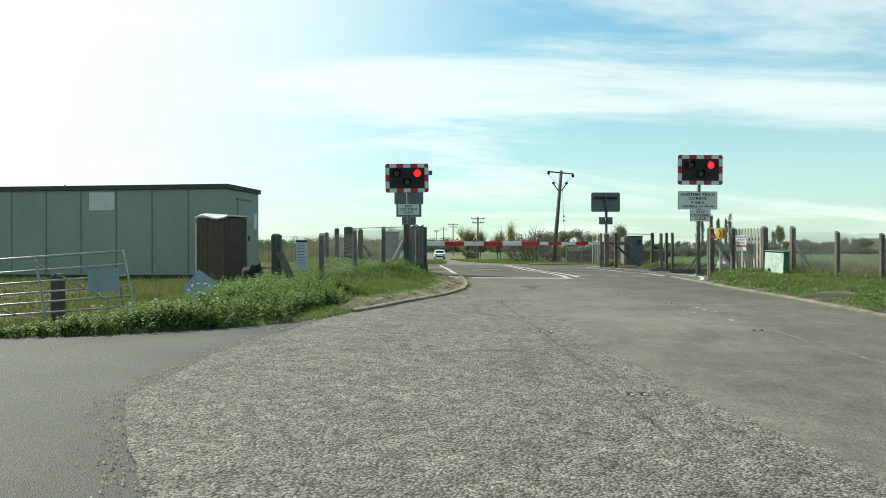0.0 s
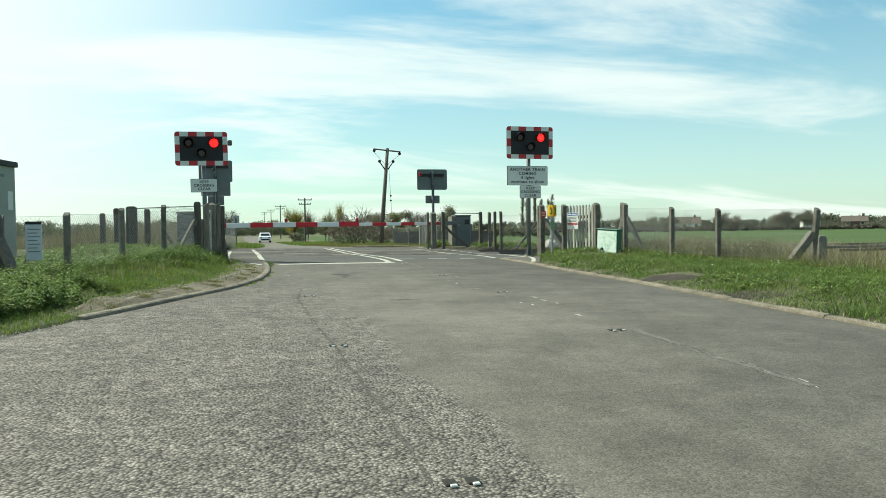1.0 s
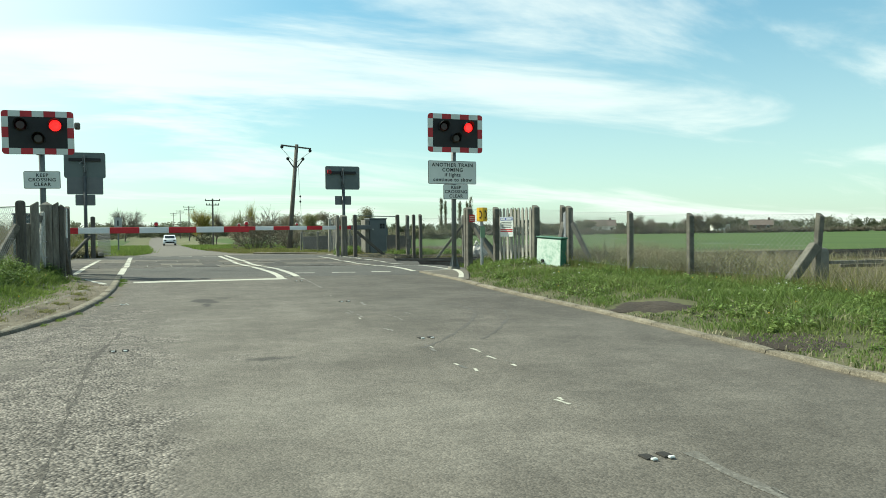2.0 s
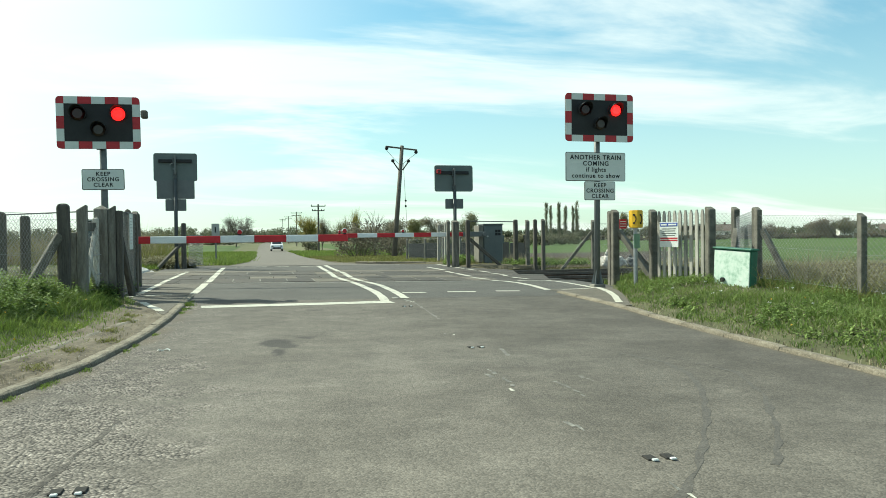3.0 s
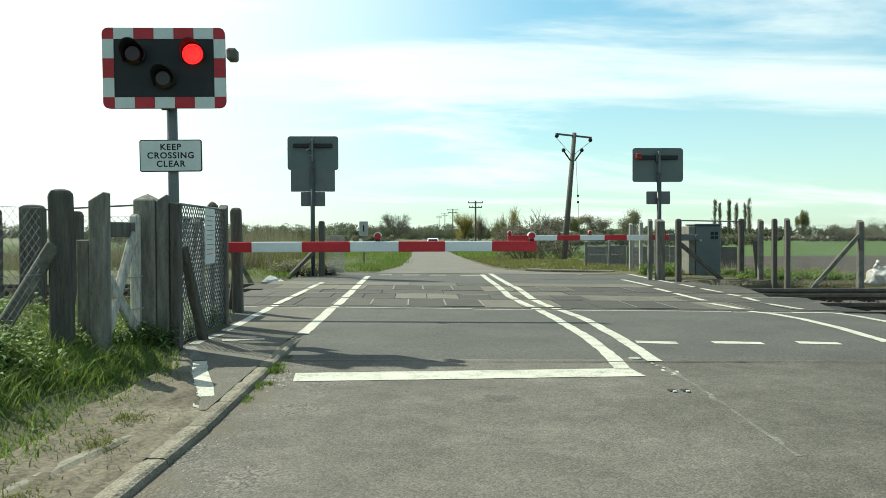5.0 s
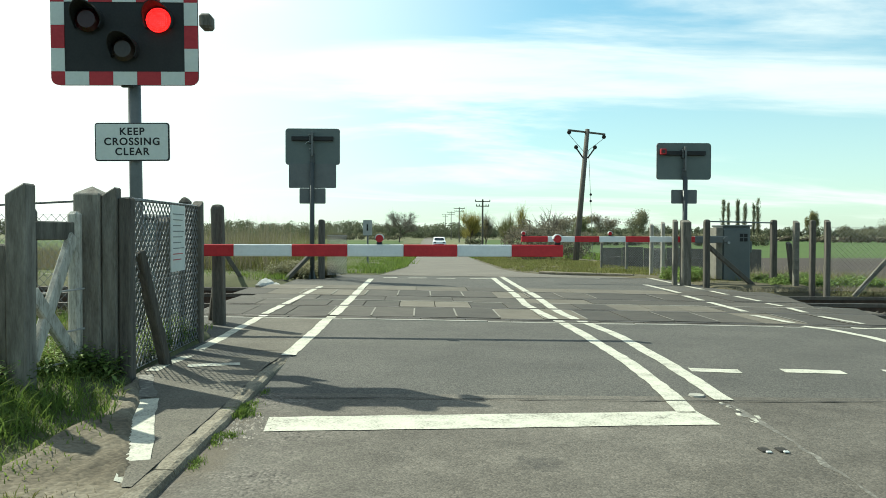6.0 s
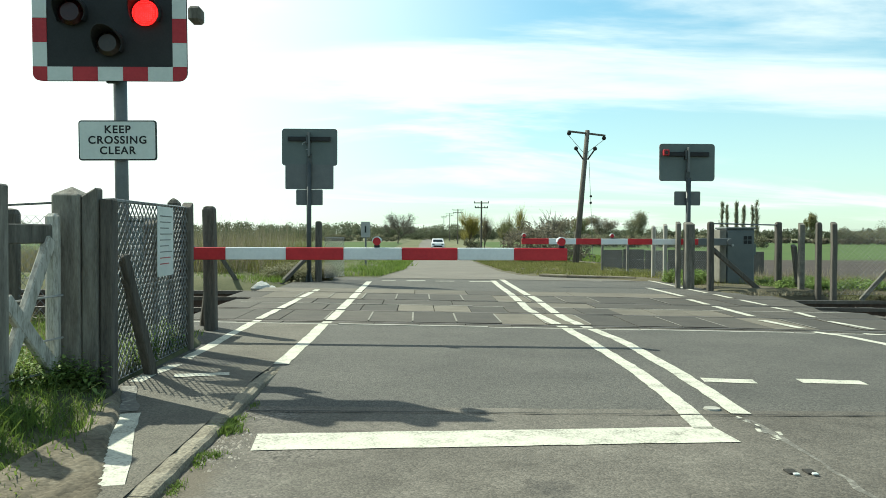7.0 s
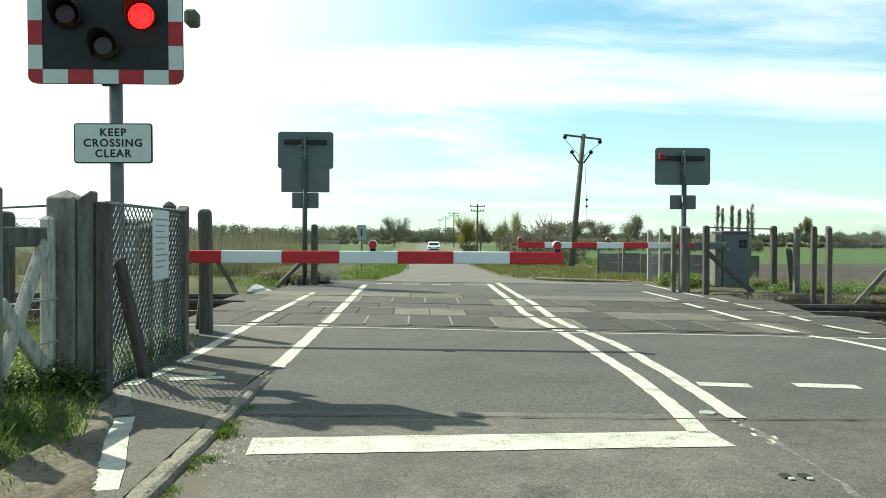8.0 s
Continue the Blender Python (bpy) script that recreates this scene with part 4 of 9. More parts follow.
def deck_end(y):
    """The eastern end of the deck, cut back obliquely beside each track."""
    return float(np.interp(y, [25.9, 26.3, 28.66, 28.67, 28.84, 30.92, 32.0], [7.15, 7.25, 7.97, 7.35, 7.4, 7.92, 8.0]))


def build_deck():
    d = empty("crossing_deck", "level crossing deck of rubber and concrete panels between the rails", "crossing deck", kind="structure")
    rng = random.Random(8)
    bands = ((25.84, 25.91, 0.0, -1.6), (25.915, 26.08, 0.556, -1.6), (26.245, 27.545, 0.556, -1.69), (27.66, 28.58, 0.53, -1.79), (28.60, 28.665, 0.0, -1.6),
             (28.68, 29.44, 1.1, -1.6), (29.595, 30.895, 0.567, -2.055), (31.01, 32.0, 0.98, -1.85))
    # ranges of x in each band where the panels are pale concrete
    pale = {2: ((2.2, 3.3), (5.5, 6.1)), 3: ((0.85, 1.95), (4.05, 5.75)), 5: ((2.8, 4.0),), 6: ((-1.6, 0.1), (2.45, 3.1)), 7: ((-1.6, 2.1), (3.05, 5.6))}
    for bi, (y0, y1, w, start) in enumerate(bands):
        x = start
        e0, e1 = deck_end(y0), deck_end(y1)
        while x < min(e0, e1) - 0.05:
            ww = w or 1.8
            last = x + ww > min(e0, e1) - 0.05
            x1 = min(x + ww, max(e0, e1))
            bm = bmesh.new()
            vs = []
            g = 0.006
            tilt = rng.uniform(-0.004, 0.004)
            for z in (-0.2, 0):
                for (px, py) in ((x + g, y0), ((e0 if last else x1) - g, y0), ((e1 if last else x1) - g, y1), (x + g, y1)):
                    yy = float(track_y(px, py))
                    vs.append(bm.verts.new((px, yy, deck_z(px, yy) + z + (tilt if z == 0 else 0))))
            for f in ((0, 3, 2, 1), (4, 5, 6, 7), (0, 1, 5, 4), (1, 2, 6, 5), (2, 3, 7, 6), (3, 0, 4, 7)):
                bm.faces.new([vs[i] for i in f])
            mid = (x + x1) / 2
            is_pale = any(a <= mid <= b for a, b in pale.get(bi, ()))
            part("panel", bm, KERB_PALE if bi == 0 else DECK_EDGE if bi == 4 else DECK_CONCRETE if is_pale else RUBBER, d)
            if bi in (2, 6) and -1.0 < x1 and not last and rng.random() < 0.85:
                bm = bmesh.new()
                q = []
                for px, py in ((x1 - 0.011, y0 + 0.1), (x1 + 0.011, y0 + 0.1), (x1 + 0.011, y1 - 0.12), (x1 - 0.011, y1 - 0.12)):
                    yy = float(track_y(px, py))
                    q.append(bm.verts.new((px, yy, deck_z(px, yy) + 0.006)))
                bm.faces.new(q)
                part("joint_strip", bm, DECK_EDGE, d)
            x = 99.0 if last else x1
    # a dirt-filled bed shows in the joints; past the panels its near-black stands for recess shade
    bm = bmesh.new()
    vs = [bm.verts.new((px, float(track_y(px, py)), deck_z(px, float(track_y(px, py))) - 0.045)) for px, py in ((-1.6, 25.84), (7.9, 25.84), (7.9, 32.02), (-1.6, 32.02))]
    bm.faces.new(vs)
    part("bed", bm, GAP, d)


def build_track():
    # ballast bed, with loose stones, sleepers and rails
    def bed(u, v):
        x = u
        y = track_y(u, 28.55) + v
        return x, y, -0.20 - 0.25 * smooth01(np.abs(v), 3.2, 4.6) + 0.02 * lumps(u, v, 4)
    g = grid_sheet("track_bed", spread(-260, 260, (-16, 22), 0.4), np.linspace(-5.4, 5.4, 40), bed, FIELD_ROUGH)
    g.data.materials.clear()
    g.data.materials.append(BALLAST)
    tagged(g, "bed of grey railway ballast", "track bed", kind="structure")
    for v in g.data.vertices:
        if -1.7 < v.co.x < 8.1:
            v.co.z -= 0.3
    rng = np.random.default_rng(4)
    n = 9000
    x = np.concatenate([rng.uniform(-14, -1.7, n), rng.uniform(8.1, 20, n)])
    off = rng.uniform(-3.6, 3.6, 2 * n)
    s = rng.uniform(0.018, 0.04, 2 * n)
    tet = np.array([(1, 1, 1), (-1, -1, 1), (-1, 1, -1), (1, -1, -1)], dtype=float)
    rot = rng.normal(size=(2 * n, 3, 3))
    q, _ = np.linalg.qr(rot)
    pts = np.einsum("nij,kj->nki", q, tet) * s[:, None, None]
    ctr = np.stack([x, track_y(x, 28.55) + off, -0.19 + 0 * x], -1)
    verts = (pts + ctr[:, None, :]).reshape(-1, 3)
    b = np.arange(2 * n)[:, None] * 4
    faces = (b[:, :, None] + np.array([(0, 1, 2), (0, 3, 1), (0, 2, 3), (1, 3, 2)])[None]).reshape(-1, 3)
    ob = raw_mesh("ballast_stones", verts, faces, BALLAST)
    tagged(ob, "loose grey ballast stones between the sleepers", "ballast", kind="stuff")
    # sleepers: one mesh, many objects
    bm = new_box(-0.13, -1.25, -0.12, 0.13, 1.25, 0.0, 0.015)
    me = bpy.data.meshes.new("sleeper")
    bm.to_mesh(me)
    bm.free()
    me.materials.append(TIMBER_DARK)
    for ti, (ra, rb) in enumerate(((RAILS[0], RAILS[1]), (RAILS[2], RAILS[3]))):
        t = empty("railway_track", "running line of steel rails on dark sleepers", "railway track", group="railway lines", kind="structure")
        x = -24.0
        while x < 30:
            if not -1.7 < x < 8.1:
                o = new("sleeper", me)
                o.parent = t
                yy = float(track_y(x, (ra + rb) / 2))
                o.matrix_world = Matrix.Translation((x, yy, -0.15)) @ Matrix.Rotation(SLANT, 4, "Z")
            x += 0.65
        for ry in (ra, rb):
            def rail_z(x):
                return float(road_z(x, 28.5)) if -2 < x < 8.5 else (float(road_z(-2, 28.5)) if x < 0 else float(road_z(8, 28.5)))
            bm = bmesh.new()
            bh = bmesh.new()
            xs = [-250, -60, -20, -8, -2, 0, 2, 4, 6, 8, 14, 30, 80, 250]
            for a, c in zip(xs[:-1], xs[1:]):
                pa = Vector((a, float(track_y(a, ry)), rail_z(a) - 0.02))
                pc = Vector((c, float(track_y(c, ry)), rail_z(c) - 0.02))
                for (w, z0, z1, tgt) in ((0.07, -0.03, 0.028, bh), (0.03, -0.12, -0.03, bm), (0.14, -0.15, -0.12, bm)):
                    vs = []
                    for p in (pa, pc):
                        for sy, zz in ((-w / 2, z0), (w / 2, z0), (w / 2, z1), (-w / 2, z1)):
                            vs.append(tgt.verts.new((p.x, p.y + sy, p.z + zz)))
                    for f in ((0, 1, 5, 4), (1, 2, 6, 5), (2, 3, 7, 6), (3, 0, 4, 7), (0, 3, 2, 1), (4, 5, 6, 7)):
                        tgt.faces.new([vs[i] for i in f])
            r = part("rail", bm, STEEL_RUST, t)
            part("rail_head", bh, STEEL_RAIL, r, "polished steel running surface")
    # dark timber baulks that close the ends of the deck
    for x0, x1 in ((-1.85, -1.62),):
        for y0, y1 in ((25.9, 26.05), (26.3, 27.45), (27.75, 29.35), (29.65, 30.8), (31.1, 32.0)):
            bm = new_box(x0, y0 - 0.06 * x0, -0.2, x1, y1 - 0.06 * x0, float(road_z(x0, 28)) - 0.01, 0.02)
            o = finish("end_baulk", bm, TIMBER_DARK)
            tagged(o, "dark timber baulk at the end of the deck", "baulk", "deck end baulks", "structure")


build_deck()
build_track()


# ---- crossing signals ----
def plate(bm, w, h, d, r, m, seg=4):
    """A rounded plate, its face towards -y."""
    vs = []
    for cx, cz, a0 in ((w / 2 - r, h / 2 - r, 0), (-w / 2 + r, h / 2 - r, 90), (-w / 2 + r, -h / 2 + r, 180), (w / 2 - r, -h / 2 + r, 270)):
        for i in range(seg + 1):
            a = radians(a0 + 90 * i / seg)
            vs.append((cx + r * math.cos(a), cz + r * math.sin(a)))
    front = [bm.verts.new(m @ Vector((x, -d / 2, z))) for x, z in vs]
    back = [bm.verts.new(m @ Vector((x, d / 2, z))) for x, z in vs]
    bm.faces.new(front)
    bm.faces.new(back[::-1])
    n = len(vs)
    for i in range(n):
        bm.faces.new((front[i], back[i], back[(i + 1) % n], front[(i + 1) % n]))
    return bm


def lettering(text, size, m, parent, mat=None, width=1.0):
    cu = bpy.data.curves.new("lettering", "FONT")
    cu.body = text
    cu.size = size
    cu.align_x = "CENTER"
    cu.align_y = "CENTER"
    cu.space_line = 0.98
    cu.space_character = width
    cu.extrude = 0.001
    cu.offset = size * 0.024
    tmp = bpy.data.objects.new("tmp", cu)
    scene.collection.objects.link(tmp)
    dg = bpy.context.evaluated_depsgraph_get()
    me = bpy.data.meshes.new_from_object(tmp.evaluated_get(dg))
    bpy.data.objects.remove(tmp)
    me.materials.clear()
    me.materials.append(mat or BLACK_PAINT)
    ob = new("lettering", me)
    ob.parent = parent
    ob.matrix_basis = m @ Matrix.Rotation(radians(90), 4, "X")
    return tagged(ob, kind="stuff")


def border_segments(w, h, b, rad, m, parent):
    """Alternate red and white sheets round the board, red at the corners."""
    nx, nz = 7, 5
    sx = (w - 2 * b) / (nx - 2)
    sz = (h - 2 * b) / (nz - 2)
    d = 0.006
    cells = []
    for row in (-1, 1):
        for i in range(nx):
            x0 = -w / 2 + (0 if i == 0 else b + (i - 1) * sx)
            x1 = -w / 2 + (b if i == 0 else (b + i * sx if i < nx - 1 else w))
            z0, z1 = (h / 2 - b, h / 2) if row > 0 else (-h / 2, -h / 2 + b)
            cells.append((x0, z0, x1, z1, i % 2 == 0, i in (0, nx - 1), row, i))
    for col in (-1, 1):
        for i in range(1, nz - 1):
            z0 = -h / 2 + b + (i - 1) * sz
            x0, x1 = (-w / 2, -w / 2 + b) if col < 0 else (w / 2 - b, w / 2)
            cells.append((x0, z0, x1, z0 + sz, i % 2 == 0, False, 0, i))
    for x0, z0, x1, z1, red, corner, row, i in cells:
        bm = bmesh.new()
        if corner:
            sx_, sz_ = (-1 if i == 0 else 1), row
            cx, cz = (x0 if i == 0 else x1), (z1 if row > 0 else z0)
            ix, iz = (x1 if i == 0 else x0), (z0 if row > 0 else z1)
            ring = [(ix, iz), (cx, iz)]
            ring += [(cx - sx_ * rad * (1 - math.cos(radians(a))), cz - sz_ * rad * (1 - math.sin(radians(a)))) for a in (0, 22.5, 45, 67.5, 90)]
            ring += [(ix, cz)]
            front = [bm.verts.new((px, -0.012 - d, pz)) for px, pz in ring]
            back = [bm.verts.new((px, -0.012, pz)) for px, pz in ring]
            bm.faces.new(front)
            bm.faces.new(back[::-1])
            for k in range(len(ring)):
                bm.faces.new((front[k], back[k], back[(k + 1) % len(ring)], front[(k + 1) % len(ring)]))
            bmesh.ops.recalc_face_normals(bm, faces=bm.faces[:])
        else:
            box(bm, x0 + 0.001, -0.012 - d, z0 + 0.001, x1 - 0.001, -0.012, z1 - 0.001)
        bm.transform(m)
        part("red_sheet" if red else "white_sheet", bm, SIGN_RED if red else SIGN_WHITE, parent)


def lamp_unit(x, z, r, lens_mat, m, parent, name):
    bm = bmesh.new()
    bmesh.ops.create_circle(bm, cap_ends=True, segments=24, radius=r)
    bmesh.ops.create_cone(bm, cap_ends=False, segments=24, radius1=r, radius2=r * 0.7, depth=0.03, matrix=Matrix.Translation((0, 0, 0.015)))
    bmesh.ops.create_circle(bm, cap_ends=True, segments=24, radius=r * 0.7, matrix=Matrix.Translation((0, 0, 0.03)))
    bm.transform(m @ Matrix.Translation((x, -0.05, z)) @ Matrix.Rotation(radians(90), 4, "X"))
    lens = part(name, bm, lens_mat, parent)
    # open-bottomed hood
    bm = bmesh.new()
    seg = 18
    outer = []
    for i in range(seg + 1):
        a = radians(-35 + 250 * i / seg)
        ln = 0.06 + 0.15 * max(0.0, math.sin(a))
        for rr, yy in ((r * 1.12, -0.02), (r * 1.12, -0.03 - ln), (r * 1.2, -0.03 - ln), (r * 1.2, -0.02)):
            outer.append(bm.verts.new(m @ Vector((x + rr * math.cos(a), yy, z + rr * math.sin(a)))))
    for i in range(seg):
        for j in range(4):
            a, b = i * 4 + j, i * 4 + (j + 1) % 4
            bm.faces.new((outer[a], outer[b], outer[b + 4], outer[a + 4]))
    part("hood", bm, BOARD_BLACK, lens)


def text_sign(name, w, h, lines, size, m, parent, width=1.16):
    bm = plate(bmesh.new(), w, h, 0.012, 0.025, m)
    s = part(name, bm, STEEL_GREY, parent, "white sign plate with black lettering")
    bm = plate(bmesh.new(), w - 0.006, h - 0.006, 0.004, 0.024, m @ Matrix.Translation((0, -0.008, 0)))
    part("black_edge", bm, BLACK_PAINT, s)
    bm = plate(bmesh.new(), w - 0.022, h - 0.022, 0.004, 0.018, m @ Matrix.Translation((0, -0.011, 0)))
    part("face", bm, SIGN_WHITE, s)
    lettering(lines, size, m @ Matrix.Translation((0, -0.0145, 0)), s, width=width)


def signal(name, label, x, y, z0, board_z, yaw=0.0, lean=0.0, top_z=None, signs=(), small=False, group="crossing signals", shift=0.0, w=1.23, h=0.82):
    """Twin red lamps and an amber one on a chequer-edged board, on a steel pole."""
    root = empty(name, label, "crossing signal", Matrix.Translation((x, y, z0)), group)
    m0 = Matrix.Translation((x, y, z0)) @ Matrix.Rotation(radians(yaw), 4, "Z") @ Matrix.Rotation(radians(lean), 4, "Y")
    inv = root.matrix_world.inverted()
    away = yaw == 180
    bz = board_z - z0
    m = inv @ m0 @ Matrix.Translation((shift, -0.11, bz))
    bm = bmesh.new()
    rod(bm, (0, 0, -0.1), (0, 0, bz - (0.36 if away else -0.34)), 0.054, seg=16)
    bm.transform(inv @ m0)
    part("pole", bm, STEEL_DARK if away else STEEL_GREY, root, smooth=True)
    bm = bmesh.new()
    box(bm, -0.11, -0.11, -0.14, 0.11, 0.11, -0.02, 0.008)
    bm.transform(inv @ m0)
    part("base_plate", bm, CONCRETE, root)
    for q in range(4):
        bm = bmesh.new()
        tri = [(0.05, -0.008, -0.03), (0.12, -0.008, -0.03), (0.05, -0.008, 0.24)]
        a = [bm.verts.new(p) for p in tri]
        b = [bm.verts.new((p[0], 0.008, p[2])) for p in tri]
        bm.faces.new(a)
        bm.faces.new(b[::-1])
        for k in range(3):
            bm.faces.new((a[k], b[k], b[(k + 1) % 3], a[(k + 1) % 3]))
        bm.transform(inv @ m0 @ Matrix.Rotation(radians(45 + 90 * q), 4, "Z"))
        part("gusset", bm, CABINET_GREY, root)
    bm = plate(bmesh.new(), w, h, 0.024, 0.07, m)
    board = part("backing_board", bm, [BOARD_BLACK], root, "black board with red and white chequered edge")
    bm = plate(bmesh.new(), w - 0.004, h - 0.004, 0.004, 0.068, m @ Matrix.Translation((0, 0.0145, 0)))
    part("board_back", bm, CABINET_BACK, board, "plain grey back of the board")
    border_segments(w, h, 0.115, 0.06, m, board)
    # lamps on a crossbar behind the board
    bm = bmesh.new()
    box(bm, -0.47, 0.016, 0.13, 0.47, 0.085, 0.225, 0.006)
    bm.transform(m)
    part("lamp_housing", bm, BOARD_BLACK, board)
    bm = bmesh.new()
    box(bm, -0.022, 0.02, -0.22, 0.022, 0.15, 0.32, 0.006)
    bm.transform(m)
    part("bracket", bm, STEEL_GREY, board)
    bm = bmesh.new()
    box(bm, -0.05, 0.018, -0.42, 0.05, 0.06, -0.16, 0.006)
    bm.transform(m)
    part("clamp", bm, STEEL_DARK, board, "dark clamp behind the board")
    bm = new_box(0.025, 0.02, 0.06, 0.07, 0.12, 0.26, 0.006)
    bm.transform(m)
    part("junction_box", bm, STEEL_DARK, board)
    if small:
        bm = bmesh.new()
        for i in range(10):
            a0, a1 = radians(20 + 25 * i), radians(45 + 25 * i)
            rod(bm, (0.07 + 0.085 * math.cos(a0), 0.1, 0.02 + 0.085 * math.sin(a0)), (0.07 + 0.085 * math.cos(a1), 0.1, 0.02 + 0.085 * math.sin(a1)), 0.011, seg=6)
        bm.transform(m)
        part("cable", bm, STEEL_GALV, board)
    for sx, mat, nm in ((-0.295, LAMP_OFF, "red_lamp"), (0.295, LAMP_ON, "red_lamp")):
        lamp_unit(sx, 0.135, 0.105, mat, m, board, nm)
    lamp_unit(0.0, -0.115, 0.1, AMBER_OFF, m, board, "amber_lamp")
    for sw, sh, sz, lines, size, sx in signs:
        text_sign("sign", sw, sh, lines, size, inv @ m0 @ Matrix.Translation((sx, -0.075, sz - z0)), root)
    return root, m0


CABINET_BACK = material("grey_board_back", [(0.10, 0.125, 0.12), (0.125, 0.15, 0.145)], 0.55, scale=2, fine=40, fine_bump=0.03)
STEEL_DARK = material("dark_grey_painted_steel", [(0.045, 0.052, 0.052), (0.07, 0.078, 0.078)], 0.5, scale=5, fine=50, fine_bump=0.05)
KCC = "KEEP\nCROSSING\nCLEAR"
ANOTHER = "ANOTHER TRAIN\nCOMING\nif lights\ncontinue to show"


def build_signals():
    root, m0 = signal("crossing_signal", "chequer-edged board with one lit red lamp, beside the footway", -1.295, 23.02, 0.07, 2.79, yaw=2, lean=-0.7,
                      signs=((0.63, 0.33, 1.9, KCC, 0.088, 0.0),), shift=-0.035)
    bm = bmesh.new()
    box(bm, 0.585, -0.03, 0.09, 0.69, 0.13, 0.215, 0.02)
    bm.transform(root.matrix_world.inverted() @ m0 @ Matrix.Translation((0, -0.08, 2.72)))
    part("side_unit", bm, TIMBER_GREY, root, "small weathered unit on the board's edge")
    signal("crossing_signal", "chequer-edged board with one lit red lamp, on grass verge", 7.08, 22.95, 0.05, 3.04, yaw=0, lean=0.3, w=1.31, h=0.86,
           signs=((1.16, 0.52, 2.16, ANOTHER, 0.112, -0.06), (0.6, 0.34, 1.725, KCC, 0.1, 0.02)))
    signal("crossing_signal", "grey backs of signal board and two signs on a pole", -1.28, 34.1, 0.03, 3.07, yaw=180, small=True,
           signs=((1.07, 0.55, 2.405, ANOTHER, 0.11, 0.0), (0.59, 0.35, 1.95, KCC, 0.108, 0.0)))
    root, m0 = signal("crossing_signal", "grey back of a signal board over one small sign", 7.08, 33.65, -0.03, 2.74, yaw=180,
           signs=((0.58, 0.31, 1.945, KCC, 0.1, 0.0),))
    bm = new_box(0.43, -0.07, 0.14, 0.56, 0.03, 0.27, 0.012)
    bm.transform(root.matrix_world.inverted() @ m0 @ Matrix.Translation((0, 0.0, 2.77)))
    tell = part("repeater_lamp", bm, SIGN_RED, root, "small red repeater lamp on the board's back")
    bm = new_box(0.46, 0.03, 0.17, 0.53, 0.036, 0.24, 0.004)
    bm.transform(root.matrix_world.inverted() @ m0 @ Matrix.Translation((0, 0.0, 2.77)))
    part("lens", bm, LAMP_OFF, tell)


build_signals()


# ---- barriers ----
def barrier(name, label, x0, x1, y, z, edges, first_red, direction, lamps, h=0.13, d=0.07, housing=True):
    root = empty(name, label, "barrier", Matrix.Translation((x0 - direction * 0.35, y, float(road_z(x0, y)))), group="crossing barriers")
    inv = root.matrix_world.inverted()
    red = first_red
    for a, b in zip(edges[:-1], edges[1:]):
        bm = new_box(min(a, b), y - d / 2, z - h / 2, max(a, b), y + d / 2, z + h / 2, 0.008)
        bm.transform(inv)
        part("arm_section", bm, ARM_RED if red else ARM_WHITE, root, "red section of the arm" if red else "white section of the arm")
        red = not red
    for lx in lamps:
        bm = bmesh.new()
        bmesh.ops.create_cone(bm, cap_ends=True, segments=16, radius1=0.042, radius2=0.042, depth=0.06, matrix=Matrix.Translation((lx, y, z + h / 2 + 0.065)) @ Matrix.Rotation(radians(90), 4, "X"))
        bm.transform(inv)
        l = part("arm_lamp", bm, ARM_RED, root, "round red lamp on top of the arm")
        bm = bmesh.new()
        for q in range(12):
            a0, a1 = radians(15 * q), radians(15 * q + 15)
            cz = z + h / 2 + 0.065
            beam(bm, (lx + 0.046 * math.cos(a0), y, cz + 0.046 * math.sin(a0)), (lx + 0.046 * math.cos(a1), y, cz + 0.046 * math.sin(a1)), 0.075, 0.01)
        bm.transform(inv)
        part("lamp_hood", bm, ARM_WHITE, l, "white hood over the lamp")
        bm = new_box(lx - 0.03, y - 0.03, z + h / 2, lx + 0.03, y + 0.03, z + h / 2 + 0.03, 0.005)
        bm.transform(inv)
        part("lamp_foot", bm, BOARD_BLACK, l)
    # pivot machine, set back from the arm
    mx = x0 - direction * 0.65
    gz = float(road_z(x0, y))
    if housing:
        bm = new_box(mx - 0.24, y + 0.2, gz - 0.15, mx + 0.24, y + 0.75, gz + 1.2, 0.03)
        bm.transform(inv)
        hs = part("machine_housing", bm, CABINET_BACK, root, "dark grey steel barrier machine")
        bm = new_box(mx - 0.26, y + 0.18, gz + 1.2, mx + 0.26, y + 0.77, gz + 1.25, 0.02)
        bm.transform(inv)
        part("housing_lid", bm, CABINET_BACK, hs)
    bm = bmesh.new()
    rod(bm, (mx, y - 0.08, z), (mx, y + 0.22, z), 0.06, seg=16)
    box(bm, min(mx - 0.05, x0 + direction * 0.05), y - 0.04, z - 0.08, max(mx + 0.05, x0 + direction * 0.05), y + 0.04, z + 0.08, 0.01)
    bm.transform(inv)
    part("boom_clamp", bm, STEEL_GREY, root)
    return root


barrier("barrier", "lowered red and white barrier arm with red lamps across the lane", -1.2, 2.72, 24.6, 0.93, [-1.2, -0.83, -0.21, 0.385, 0.99, 1.57, 2.16, 2.72], True, 1, (0.73, 2.66))
barrier("barrier", "lowered red and white barrier arm beyond the rails", 7.45, 3.42, 33.95, 0.985, [7.49, 6.98, 6.37, 5.82, 5.22, 4.66, 4.05, 3.45], True, -1, (3.5, 5.47), housing=False)


